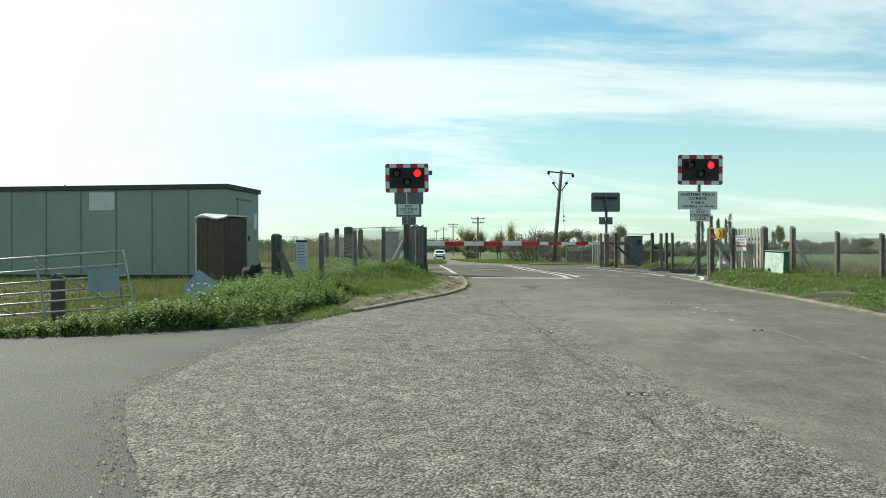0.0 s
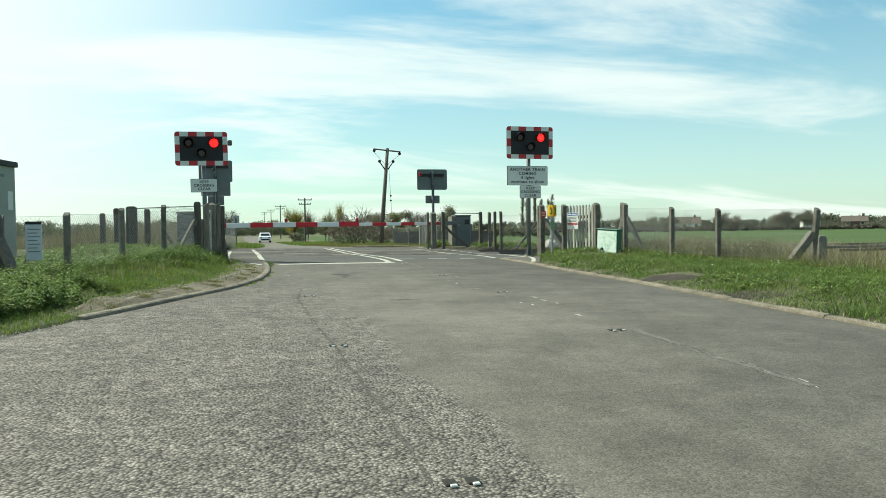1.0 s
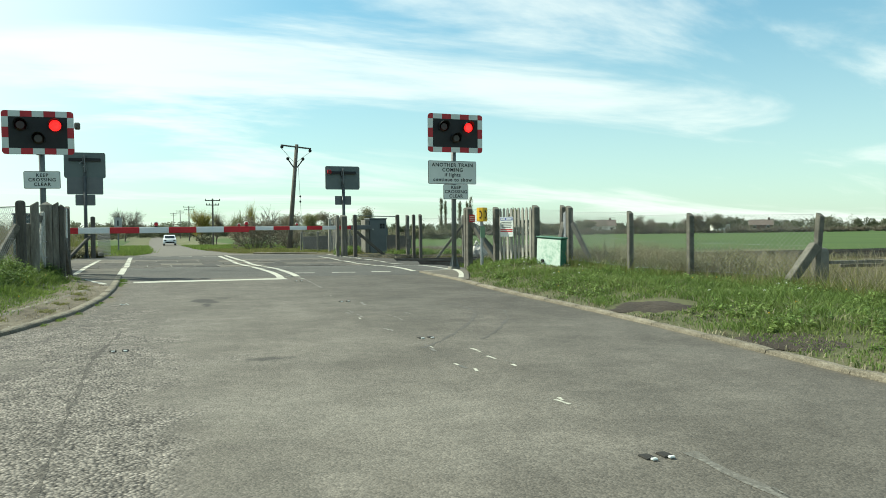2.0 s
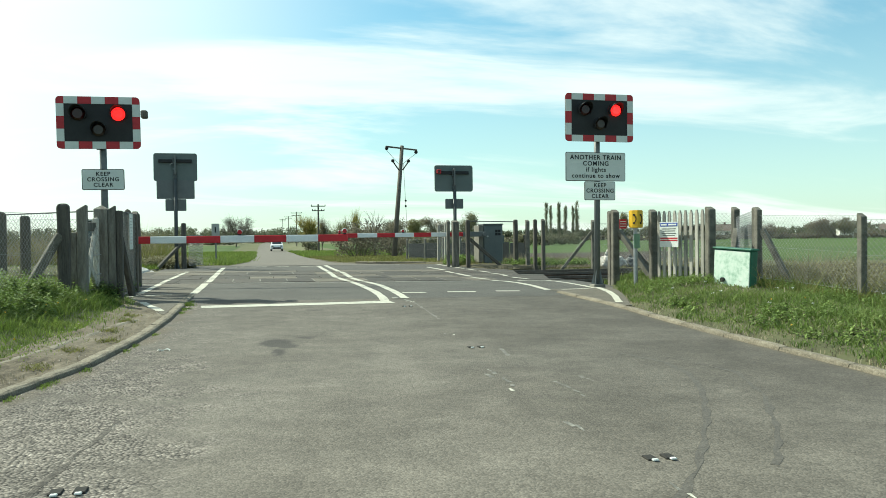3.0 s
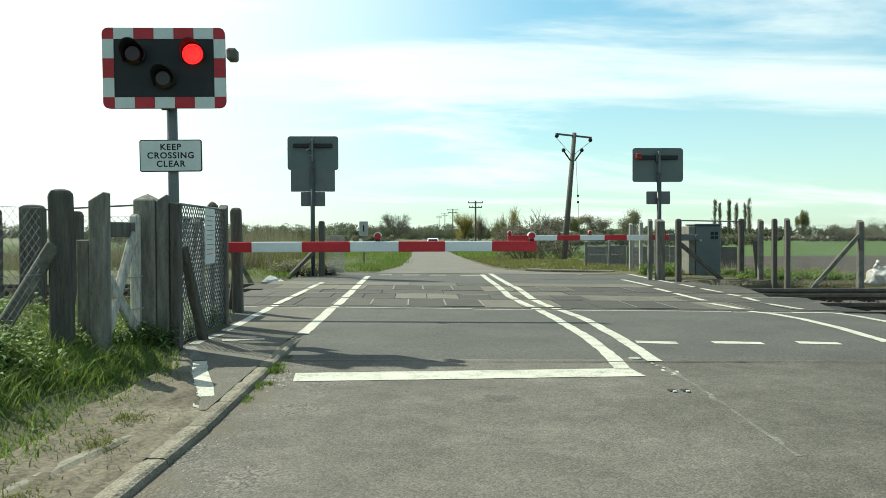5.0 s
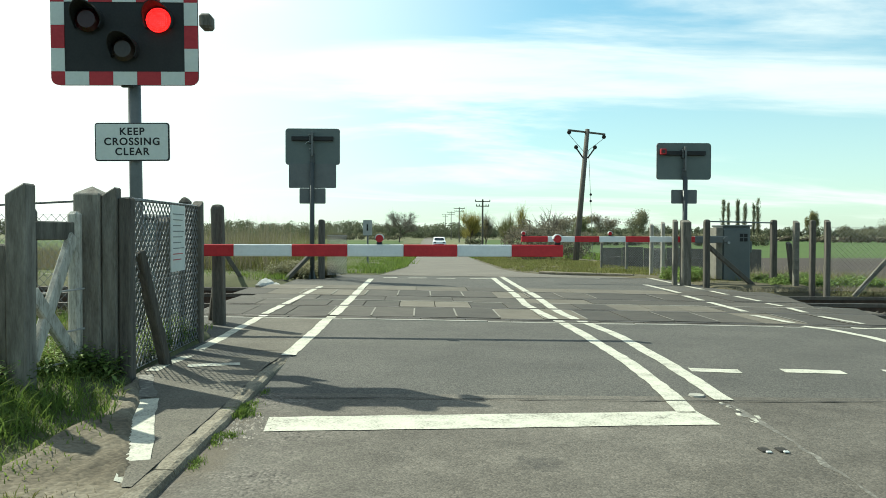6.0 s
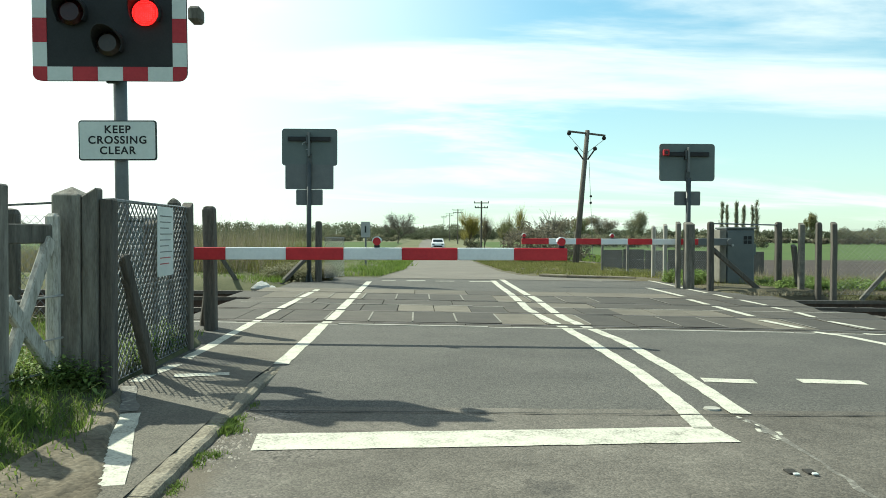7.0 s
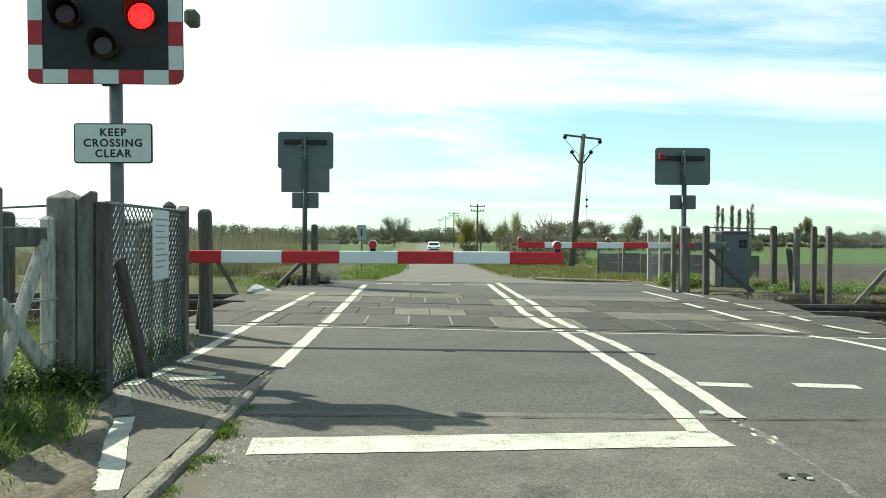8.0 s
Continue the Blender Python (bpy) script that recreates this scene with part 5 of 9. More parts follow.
# ---- posts and fences ----
def post(x, y, top, w=0.13, mat=None, label="square concrete fence post", lean=(0, 0), kind_top="slope", z=None, d=None, name="fence_post", parent=None, group="fence posts"):
    """A squared post from the ground to the height top, its head cut to a slope, point or dome."""
    g = z if z is not None else 0.0
    bm = bmesh.new()
    d = d or w
    H = top - g
    heads = {"slope": ((H - 0.012, 1.0), (H, 0.86)), "point": ((H - 0.01, 1.0), (H + 0.02, 0.55), (H + 0.036, 0.08)),
             "dome": ((H - 0.055, 1.0), (H - 0.032, 0.93), (H - 0.013, 0.76), (H - 0.003, 0.5), (H, 0.2))}[kind_top]
    rng = random.Random(int(abs(x) * 100 + abs(y) * 10))
    c = min(w, d) * 0.11
    rings = []
    for zz, k in ((-0.25, 1.0), (H * 0.35, 1.0), (H * 0.7, 0.99)) + heads:
        jx, jy = (rng.uniform(-0.004, 0.004), rng.uniform(-0.004, 0.004)) if zz > 0 else (0, 0)
        prof = ((w / 2 - c, d / 2), (-w / 2 + c, d / 2), (-w / 2, d / 2 - c), (-w / 2, -d / 2 + c), (-w / 2 + c, -d / 2), (w / 2 - c, -d / 2), (w / 2, -d / 2 + c), (w / 2, d / 2 - c))
        rings.append([bm.verts.new((px * k + jx, py * k + jy, zz - (0.045 * (0.5 - py / d) if kind_top == "slope" and zz > H - 0.05 else 0))) for px, py in prof])
    for a, b in zip(rings[:-1], rings[1:]):
        for q in range(8):
            bm.faces.new((a[q], a[(q + 1) % 8], b[(q + 1) % 8], b[q]))
    bm.faces.new(rings[-1])
    bm.faces.new(rings[0][::-1])
    bmesh.ops.recalc_face_normals(bm, faces=bm.faces[:])
    bm.transform(Matrix.Rotation(radians(lean[0]), 4, "Y") @ Matrix.Rotation(radians(lean[1]), 4, "X"))
    if parent is not None:
        bm.transform(parent.matrix_world.inverted() @ Matrix.Translation((x, y, g)))
        return part("post", bm, mat or CONCRETE_DARK, parent)
    ob = finish(name, bm, mat or CONCRETE_DARK)
    ob.matrix_world = Matrix.Translation((x, y, g))
    return tagged(ob, label, "fence post", group)


def chain_link(name, a, b, zlo, zhi, parent, pitch=0.052, r=0.0023):
    """Woven wire between two uprights: slanting wires both ways, with line wires."""
    a, b = Vector(a), Vector(b)
    ln = (Vector((b.x, b.y)) - Vector((a.x, a.y))).length
    t = Vector((b.x - a.x, b.y - a.y, 0)).normalized()
    n = Vector((-t.y, t.x, 0))
    dz = b.z - a.z
    h = zhi - zlo
    verts, faces = [], []

    def wire(p, q, off):
        p3 = Vector((a.x, a.y, a.z)) + t * p[0] + Vector((0, 0, zlo + p[1] + dz * p[0] / ln)) + n * off
        q3 = Vector((a.x, a.y, a.z)) + t * q[0] + Vector((0, 0, zlo + q[1] + dz * q[0] / ln)) + n * off
        d = (q3 - p3).normalized()
        u = d.cross(n).normalized() * r
        v = n * r
        k = len(verts)
        for c in (p3, q3):
            verts.extend([c + u, c + v, c - u, c - v])
        for i in range(4):
            j = (i + 1) % 4
            faces.append((k + i, k + j, k + 4 + j, k + 4 + i))

    s = -h
    step = pitch * 1.414
    while s < ln:
        x0, x1 = max(s, 0), min(s + h, ln)
        if x1 - x0 > 0.01:
            wire((x0, x0 - s), (x1, x1 - s), r)
            wire((x0, h - (x0 - s)), (x1, h - (x1 - s)), -r)
        s += step
    for zz in (0.0, h * 0.5, h):
        wire((0, zz), (ln, zz), 0)
    m = parent.matrix_world.inverted()
    vs = [tuple(m @ v) for v in verts]
    o = raw_mesh(name, vs, faces, WIRE, parent)
    return tagged(o, "sagging diamond wire mesh", kind="stuff")


WIRE = material("dull_galvanised_wire", [(0.20, 0.205, 0.21), (0.32, 0.325, 0.33)], 0.55, metal=0.5, scale=20, fine=80)


def fence(name, label, pts, w=0.12, mat=None, zlo=0.06, brace=None, kind_top="slope", mesh=True, sag=0.06, leans=None, last=True):
    """Posts at (x, y, ground, top) with wire mesh between them."""
    root = empty(name, label, "fence", Matrix.Translation((pts[0][0], pts[0][1], pts[0][2])))
    for i, (x, y, g, top) in enumerate(pts if last else pts[:-1]):
        post(x, y, top, w, mat, z=g, parent=root, kind_top=kind_top, lean=(leans or {}).get(i, (0, 0)))
    if mesh:
        for p, q in zip(pts[:-1], pts[1:]):
            chain_link("wire_mesh", (p[0], p[1], p[2]), (q[0], q[1], q[2]), zlo, min(p[3] - p[2], q[3] - q[2]) - 0.03, root, r=0.0017)
    inv = root.matrix_world.inverted()
    for a, b, ww in (brace or ()):
        bm = beam(bmesh.new(), a, b, ww, ww, 0.01)
        bm.transform(inv)
        part("brace", bm, mat or CONCRETE_DARK, root)
    return root


def lv(x, y):
    return float(left_verge_z(np.float64(x), np.float64(y)))


def rv(x, y):
    return float(right_verge_z(np.float64(x), np.float64(y)))


def build_left_fences():
    pts = [(-3.6, 14.26), (-2.96, 15.16), (-2.47, 17.16), (-1.9, 18.41), (-1.46, 20.36)]
    tops = [1.03, 1.08, 1.2, 1.29, 1.4]
    fence("chain_link_fence", "lichened concrete posts with sagging wire mesh on the grassy bank", [(x, y, lv(x, y) - 0.03, t) for (x, y), t in zip(pts, tops)], 0.09, CONCRETE_DARK, zlo=0.12, last=False)
    # stout end post with its strut towards the road
    e = empty("strut_post", "thick dark round-headed post with a raking strut", "fence post", Matrix.Translation((-3.62, 14.15, lv(-3.6, 14.2))))
    inv = e.matrix_world.inverted()
    post(-3.63, 14.12, 1.05, 0.155, TIMBER_DARK, z=lv(-3.6, 14.2), parent=e, kind_top="dome")
    bm = beam(bmesh.new(), (-3.56, 14.04, 0.72), (-3.2, 13.72, lv(-3.2, 13.7) - 0.1), 0.11, 0.1, 0.012)
    bm.transform(inv)
    part("strut", bm, TIMBER_DARK, e)
    # posts along the railway side
    for x, y, t, w in ((-3.08, 23.7, 1.43, 0.26), (-2.75, 24.05, 1.37, 0.14), (-3.66, 23.1, 1.25, 0.12), (-3.4, 23.5, 1.38, 0.13)):
        post(x, y, t, w, TIMBER_DARK, "dark weathered timber post beside the railway", z=lv(x, y) - 0.2, kind_top="dome", d=0.13, group="railway side posts")
    f = empty("railway_fence", "short wire mesh fence beside the track", "fence", Matrix.Translation((-3.1, 24.1, 0.0)))
    xs = [-3.1, -1.45]
    for p, q in zip(xs[:-1], xs[1:]):
        chain_link("wire_mesh", (p, 23.9 - 0.06 * p, 0.05), (q, 23.9 - 0.06 * q, 0.05), 0.05, 1.25, f, pitch=0.06)
    bm = bmesh.new()
    rod(bm, (-3.1, 23.95, 1.38), (-1.2, 22.6, 1.4), 0.012, seg=6)
    bm.transform(f.matrix_world.inverted())
    part("top_wire", bm, STEEL_GREY, f)
    # kissing-gate posts and the small broken wicket
    g = lv(-1.4, 20.6)
    e = empty("wicket_gate", "broken white-flaked wicket gate between heavy old posts", "gate", Matrix.Translation((-1.25, 21.2, g)))
    inv = e.matrix_world.inverted()

    def add(nm, bm, mat, label=""):
        bm.transform(inv)
        return part(nm, bm, mat, e, label)

    post(-1.38, 20.52, 1.42, 0.14, TIMBER_DARK, z=g, parent=e, kind_top="dome")
    bm = beam(bmesh.new(), (-1.42, 20.5, 1.02), (-1.88, 20.25, g - 0.12), 0.12, 0.1, 0.012)
    add("strut", bm, CONCRETE_DARK)
    bm = new_box(-1.37, 20.74, g - 0.2, -1.27, 20.86, 1.05, 0.01)
    add("post", bm, TIMBER_GREY)
    bm = new_box(-1.27, 20.72, g - 0.2, -1.15, 20.86, 1.41, 0.01)
    for v in bm.verts:
        if v.co.z > 1.3 and v.co.x < -1.2:
            v.co.z -= 0.06
    add("post", bm, TIMBER_GREY)
    # leaf of the gate, standing ajar
    bm = new_box(-1.2, 21.38, g + 0.02, -1.12, 21.46, 1.26, 0.02)
    add("gate_stile", bm, TIMBER_WHITE, "flaking white gate stile")
    bm = beam(bmesh.new(), (-1.22, 20.86, 1.13), (-1.17, 21.4, 1.13), 0.05, 0.12, 0.008)
    add("gate_rail", bm, TIMBER_GREY)
    bm = beam(bmesh.new(), (-1.2, 20.9, g + 0.1), (-1.15, 21.36, 1.1), 0.05, 0.09, 0.01)
    add("gate_brace", bm, TIMBER_WHITE, "split white gate brace")
    bm = beam(bmesh.new(), (-1.2, 20.9, 0.75), (-1.14, 21.36, g + 0.05), 0.05, 0.1, 0.01)
    add("gate_brace", bm, TIMBER_WHITE, "split white gate brace")
    for zz in (0.72, 0.45, 0.25):
        bm = bmesh.new()
        rod(bm, (-1.3, 20.95, zz), (-1.1, 21.42, zz + 0.02), 0.007, seg=6)
        add("gate_wire", bm, STEEL_GALV)
    # heavy paired posts
    bm = new_box(-1.2, 21.48, g - 0.25, -1.02, 21.7, 1.39, 0.012)
    f0 = max(bm.faces, key=lambda f: f.calc_center_median().z)
    r = bmesh.ops.poke(bm, faces=[f0])
    for v in r["verts"]:
        v.co.z += 0.05
    add("heavy_post", bm, TIMBER_GREY)
    bm = new_box(-1.017, 21.5, g - 0.25, -0.917, 21.61, 1.43, 0.01)
    for v in bm.verts:
        if v.co.z > 1.3 and v.co.x < -0.95:
            v.co.z -= 0.05
    add("heavy_post", bm, TIMBER_GREY)
    bm = new_box(-0.913, 21.53, g - 0.25, -0.83, 21.64, 1.36, 0.01)
    add("heavy_post", bm, TIMBER_DARK)
    # mesh-covered panel beside the footway
    e = empty("mesh_panel", "leaning wire mesh panel with a notice beside the footway", "fence", Matrix.Translation((-0.95, 22.6, 0.05)))
    inv = e.matrix_world.inverted()
    a, b = (-0.93, 21.85, 0.05), (-0.95, 23.62, 0.05)
    chain_link("wire_mesh", a, b, 0.06, 1.32, e, pitch=0.06, r=0.005)
    post(-0.96, 23.66, 1.42, 0.1, TIMBER_DARK, z=0.05, parent=e, kind_top="slope")
    post(-1.06, 23.6, 1.42, 0.1, TIMBER_DARK, z=0.05, parent=e, kind_top="point")
    post(-1.165, 23.3, 1.26, 0.11, TIMBER_DARK, z=0.0, parent=e, kind_top="slope")
    bm = beam(bmesh.new(), (-0.93, 21.98, 0.98), (-0.8, 22.25, 0.0), 0.085, 0.07, 0.01)
    bm.transform(inv)
    part("strut", bm, TIMBER_DARK, e)
    bm = bmesh.new()
    rod(bm, (-0.93, 21.85, 1.36), (-0.97, 23.6, 1.37), 0.012, seg=6)
    bm.transform(inv)
    part("top_rail", bm, STEEL_GREY, e)
    # notice wired to the mesh
    e = empty("notice", "white notice board with printed lines, wired to the mesh", "notice", Matrix.Translation((-0.9, 22.85, 1.07)))
    mm = Matrix.Rotation(radians(92.7), 4, "Z")
    bm = plate(bmesh.new(), 0.46, 0.56, 0.008, 0.01, mm)
    bm_s = part("board", bm, SIGN_WHITE, e)
    for i in range(9):
        bm = new_box(-0.18, -0.0075, 0.2 - i * 0.048, 0.18 - 0.05 * (i % 3), -0.0055, 0.208 - i * 0.048)
        bm.transform(mm)
        part("printed_line", bm, SIGN_RED if i > 6 else CABINET_GREY, bm_s)
    # lone dark post by the rails with its strut
    e = empty("gatepost", "dark round-headed timber post with a strut by the rails", "fence post", Matrix.Translation((-1.13, 25.15, 0.05)))
    post(-1.13, 25.15, 1.44, 0.13, TIMBER_DARK, z=0.05, parent=e, kind_top="dome", lean=(-0.6, 0))
    bm = beam(bmesh.new(), (-1.15, 25.22, 0.8), (-1.35, 25.62, -0.05), 0.08, 0.07, 0.01)
    bm.transform(e.matrix_world.inverted())
    part("strut", bm, TIMBER_DARK, e)
    # information plate on the bank fence
    e = empty("fence_sign", "pale grey printed sign plate on the wire fence", "sign", Matrix.Translation((-3.22, 14.4, 0.7)))
    bm = plate(bmesh.new(), 0.2, 0.52, 0.01, 0.01, Matrix.Translation((0, -0.03, -0.02)))
    s = part("plate", bm, SIGN_BLUE, e)
    bm = new_box(-0.1, -0.04, 0.2, 0.1, -0.037, 0.24)
    part("dark_band", bm, BOARD_BLACK, s)
    for i in range(7):
        bm = new_box(-0.075, -0.0385, 0.13 - i * 0.05, 0.075 - 0.03 * (i % 2), -0.0365, 0.142 - i * 0.05)
        part("printed_line", bm, STEEL_GREY, s)


SIGN_BLUE = material("pale_blue_grey_sign", [(0.42, 0.47, 0.50), (0.52, 0.57, 0.60)], 0.5, scale=4, fine=30, fine_bump=0.03)
build_left_fences()


def build_right_fences():
    pts = [(8.56, 20.29, 1.33), (8.52, 18.07, 1.17), (8.72, 16.67, 1.1), (9.35, 14.75, 1.06)]
    fence("chain_link_fence", "concrete posts with sagging wire mesh above weeds", [(x, y, rv(x, y) - 0.03, t) for x, y, t in pts], 0.092, CONCRETE_DARK, zlo=0.15, leans={3: (6, 0)},
          brace=[((8.6, 20.24, 0.98), (8.86, 19.85, rv(8.9, 19.8) - 0.05), 0.085), ((9.32, 14.7, 0.6), (8.75, 14.75, rv(8.8, 14.8) - 0.1), 0.13)])
    post(9.75, 15.0, 0.55, 0.17, CONCRETE, "short round-headed concrete post in dry grass", z=rv(9.7, 15) - 0.1, kind_top="dome", d=0.1, group="low fence posts")
    e = empty("low_rail_fence", "low weathered double rail between concrete posts", "fence", Matrix.Translation((9.85, 15.0, 0.0)))
    inv = e.matrix_world.inverted()
    for a, b, w in (((9.85, 15.0, 0.33), (14.5, 14.2, 0.36), 0.05), ((10.2, 15.1, 0.27), (14.5, 14.3, 0.29), 0.05)):
        bm = beam(bmesh.new(), a, b, w, 0.05, 0.006)
        bm.transform(inv)
        part("rail", bm, TIMBER_GREY, e)
    post(11.4, 14.75, 0.7, 0.13, CONCRETE, z=-0.1, parent=e)
    post(14.2, 14.3, 0.7, 0.13, CONCRETE, z=-0.1, parent=e)
    # palisade gate
    a, b = Vector((7.78, 22.0, 0)), Vector((8.05, 20.9, 0))
    g = 0.13
    e = empty("palisade_gate", "weathered pale timber palisade gate between concrete posts", "gate", Matrix.Translation((7.9, 21.5, g)))
    inv = e.matrix_world.inverted()
    post(7.76, 22.12, 1.36, 0.12, CONCRETE_DARK, z=g, parent=e)
    post(8.07, 20.82, 1.36, 0.13, CONCRETE_DARK, z=g, parent=e)
    t = (b - a).normalized()
    rz = math.atan2(t.y, t.x)
    n = 9
    for i in range(n):
        p = a + (b - a) * ((i + 0.35) / n)
        bm = new_box(-0.032, -0.012, 0.05, 0.032, 0.012, 1.32 - g, 0.0)
        topf = [v for v in bm.verts if v.co.z > 1]
        for v in topf:
            v.co.x *= 0.35
        lower = bmesh.ops.bisect_plane(bm, geom=bm.verts[:] + bm.edges[:] + bm.faces[:], plane_co=(0, 0, 1.24 - g), plane_no=(0, 0, 1))
        for v in bm.verts:
            if 1.23 - g < v.co.z < 1.25 - g:
                v.co.x = math.copysign(0.032, v.co.x)
        bm.transform(Matrix.Translation((p.x, p.y, g)) @ Matrix.Rotation(rz, 4, "Z"))
        bm.transform(inv)
        part("pale", bm, TIMBER_PALE, e)
    for zz in (0.35, 1.02):
        bm = beam(bmesh.new(), (a.x + 0.05, a.y, zz), (b.x + 0.05, b.y, zz), 0.04, 0.07, 0.005)
        bm.transform(inv)
        part("rail", bm, TIMBER_GREY, e)
    # notice on the gate
    nb = empty("notice", "white notice with a blue heading and red band on the gate", "notice", Matrix.Translation((7.8, 21.55, 0.92)))
    m = Matrix.Rotation(rz, 4, "Z")
    bm = plate(bmesh.new(), 0.44, 0.42, 0.008, 0.01, m @ Matrix.Translation((0, -0.06, 0)))
    s = part("board", bm, SIGN_WHITE, nb)
    rows = [(0.165, 0.06, 0.205, BLUE_INK), (0.095, 0.014, 0.17, STEEL_GREY), (0.06, 0.014, 0.15, STEEL_GREY), (0.02, 0.014, 0.17, STEEL_GREY), (-0.015, 0.014, 0.14, STEEL_GREY), (-0.062, 0.022, 0.205, SIGN_RED), (-0.097, 0.022, 0.205, SIGN_RED)]
    for zc, hh, hw, mm in rows:
        bm = new_box(-hw, -0.067, zc - hh / 2, hw, -0.0645, zc + hh / 2)
        bm.transform(m)
        part("printed_line", bm, mm, s)
    for x0, x1 in ((-0.18, -0.04), (-0.01, 0.18)):
        bm = new_box(x0, -0.0695, 0.152, x1, -0.0675, 0.178)
        bm.transform(m)
        part("printed_line", bm, SIGN_GREYWHITE, s)
    # telephone on a post
    e = empty("telephone_post", "yellow telephone box with black handset sign on a post", "telephone", Matrix.Translation((7.34, 21.9, 0.14)))
    bm = bmesh.new()
    rod(bm, (0, 0.05, -0.2), (0, 0.05, 1.1), 0.035, seg=10)
    part("pole", bm, STEEL_GALV, e)
    bm = bmesh.new()
    plan = ((-0.1, 0.09), (-0.085, 0.0), (-0.03, -0.085), (-0.005, -0.09), (0.1, -0.03), (0.11, 0.09))
    lo = [bm.verts.new((px, py, 0.9)) for px, py in plan]
    hi = [bm.verts.new((px, py, 1.2)) for px, py in plan]
    bm.faces.new(lo)
    bm.faces.new(hi)
    for k in range(6):
        bm.faces.new((lo[k], lo[(k + 1) % 6], hi[(k + 1) % 6], hi[k]))
    bmesh.ops.recalc_face_normals(bm, faces=bm.faces[:])
    bmesh.ops.bevel(bm, geom=[ed for ed in bm.edges if abs(ed.verts[0].co.z - ed.verts[1].co.z) < 0.01], offset=0.01, segments=2, affect="EDGES")
    bx = part("box", bm, YELLOW, e)
    for cx, cy, turn in ((0.05, -0.068, 30), (-0.06, -0.047, -57)):
        bm = bmesh.new()
        for k in range(8):
            a0, a1 = radians(-66 + 16.5 * k), radians(-49.5 + 16.5 * k)
            rod(bm, (-0.045 + 0.07 * math.cos(a0), 0, 0.07 * math.sin(a0)), (-0.045 + 0.07 * math.cos(a1), 0, 0.07 * math.sin(a1)), 0.008, seg=6)
        box(bm, -0.03, -0.008, 0.055, 0.0, 0.006, 0.085)
        box(bm, -0.03, -0.008, -0.085, 0.0, 0.006, -0.055)
        bm.transform(Matrix.Translation((cx, cy, 1.05)) @ Matrix.Rotation(radians(turn), 4, "Z"))
        part("handset_sign", bm, BLACK_PAINT, bx)
    bm = plate(bmesh.new(), 0.13, 0.16, 0.006, 0.005, Matrix.Translation((-0.19, 0.13, 0.97)))
    sp = part("side_plate", bm, SIGN_RED, e, "red plate with white printed lines")
    for k in range(3):
        bm = new_box(-0.245, 0.124, 0.925 + k * 0.04, -0.14, 0.1265, 0.937 + k * 0.04)
        part("printed_line", bm, SIGN_GREYWHITE, sp)
    bm = new_box(-0.055, -0.01, 0.55, 0.055, 0.013, 0.8, 0.006)
    part("label_plate", bm, LABEL_GREEN, e, "small faded green plate")
    # braced posts by the footway and behind
    e = empty("braced_post", "lichened concrete post with two raking struts", "fence post", Matrix.Translation((7.62, 23.34, 0.1)))
    inv = e.matrix_world.inverted()
    post(7.62, 23.34, 1.4, 0.13, CONCRETE_DARK, z=0.1, parent=e)
    for p, q in (((7.68, 23.3, 1.0), (8.0, 22.6, 0.1)), ((7.66, 23.38, 1.02), (8.55, 23.4, 0.05))):
        bm = beam(bmesh.new(), p, q, 0.1, 0.09, 0.01)
        bm.transform(inv)
        part("strut", bm, CONCRETE_DARK, e)
    fence("chain_link_fence", "wire mesh fence behind the palisade gate", [(7.62, 23.5, 0.1, 1.38), (9.74, 22.68, 0.05, 1.42), (8.62, 20.4, 0.13, 1.33)], 0.12, CONCRETE_DARK, zlo=0.1,
          brace=[((9.7, 22.6, 1.0), (9.1, 21.9, 0.1), 0.09)])
    e = empty("braced_post", "dark post with one raking strut beside the track", "fence post", Matrix.Translation((10.69, 31.0, -0.1)))
    post(10.69, 31.3, 1.36, 0.12, CONCRETE_DARK, z=-0.15, parent=e)
    bm = beam(bmesh.new(), (10.65, 31.25, 1.05), (9.75, 31.5, -0.12), 0.09, 0.08, 0.01)
    bm.transform(e.matrix_world.inverted())
    part("strut", bm, CONCRETE_DARK, e)
    chain_link("wire_mesh", (9.18, 31.45, -0.1), (10.69, 31.3, -0.1), 0.1, 1.35, e, pitch=0.07, r=0.0021)
    chain_link("wire_mesh", (10.69, 31.3, -0.1), (16.5, 31.0, -0.1), 0.1, 1.35, e, pitch=0.07, r=0.0021)
    # electrical cabinet on the verge, painted over
    e = empty("roadside_cabinet", "small leaning green-and-white daubed cabinet in the grass", "cabinet", Matrix.Translation((8.0, 20.15, 0.08)))
    rot = Matrix.Rotation(radians(-72), 4, "Z") @ Matrix.Rotation(radians(3), 4, "Y")
    bm = new_box(-0.34, 0, -0.12, 0.34, 0.15, 0.6, 0.012)
    bm.transform(rot)
    body = part("body", bm, CABINET_EDGE, e)
    bm = new_box(-0.325, -0.014, -0.05, 0.325, -0.001, 0.585, 0.006)
    bm.transform(rot)
    door = part("door", bm, CABINET_GREEN, body, "daubed pale green door")
    bm = bmesh.new()
    rod(bm, (-0.14, -0.05, 0.14), (-0.14, -0.01, 0.14), 0.035, seg=12)
    bm.transform(rot)
    part("lock", bm, BLACK_PAINT, door)
    bm = new_box(-0.355, -0.03, 0.6, 0.355, 0.17, 0.63, 0.01)
    bm.transform(rot)
    part("lid", bm, CABINET_EDGE, body)
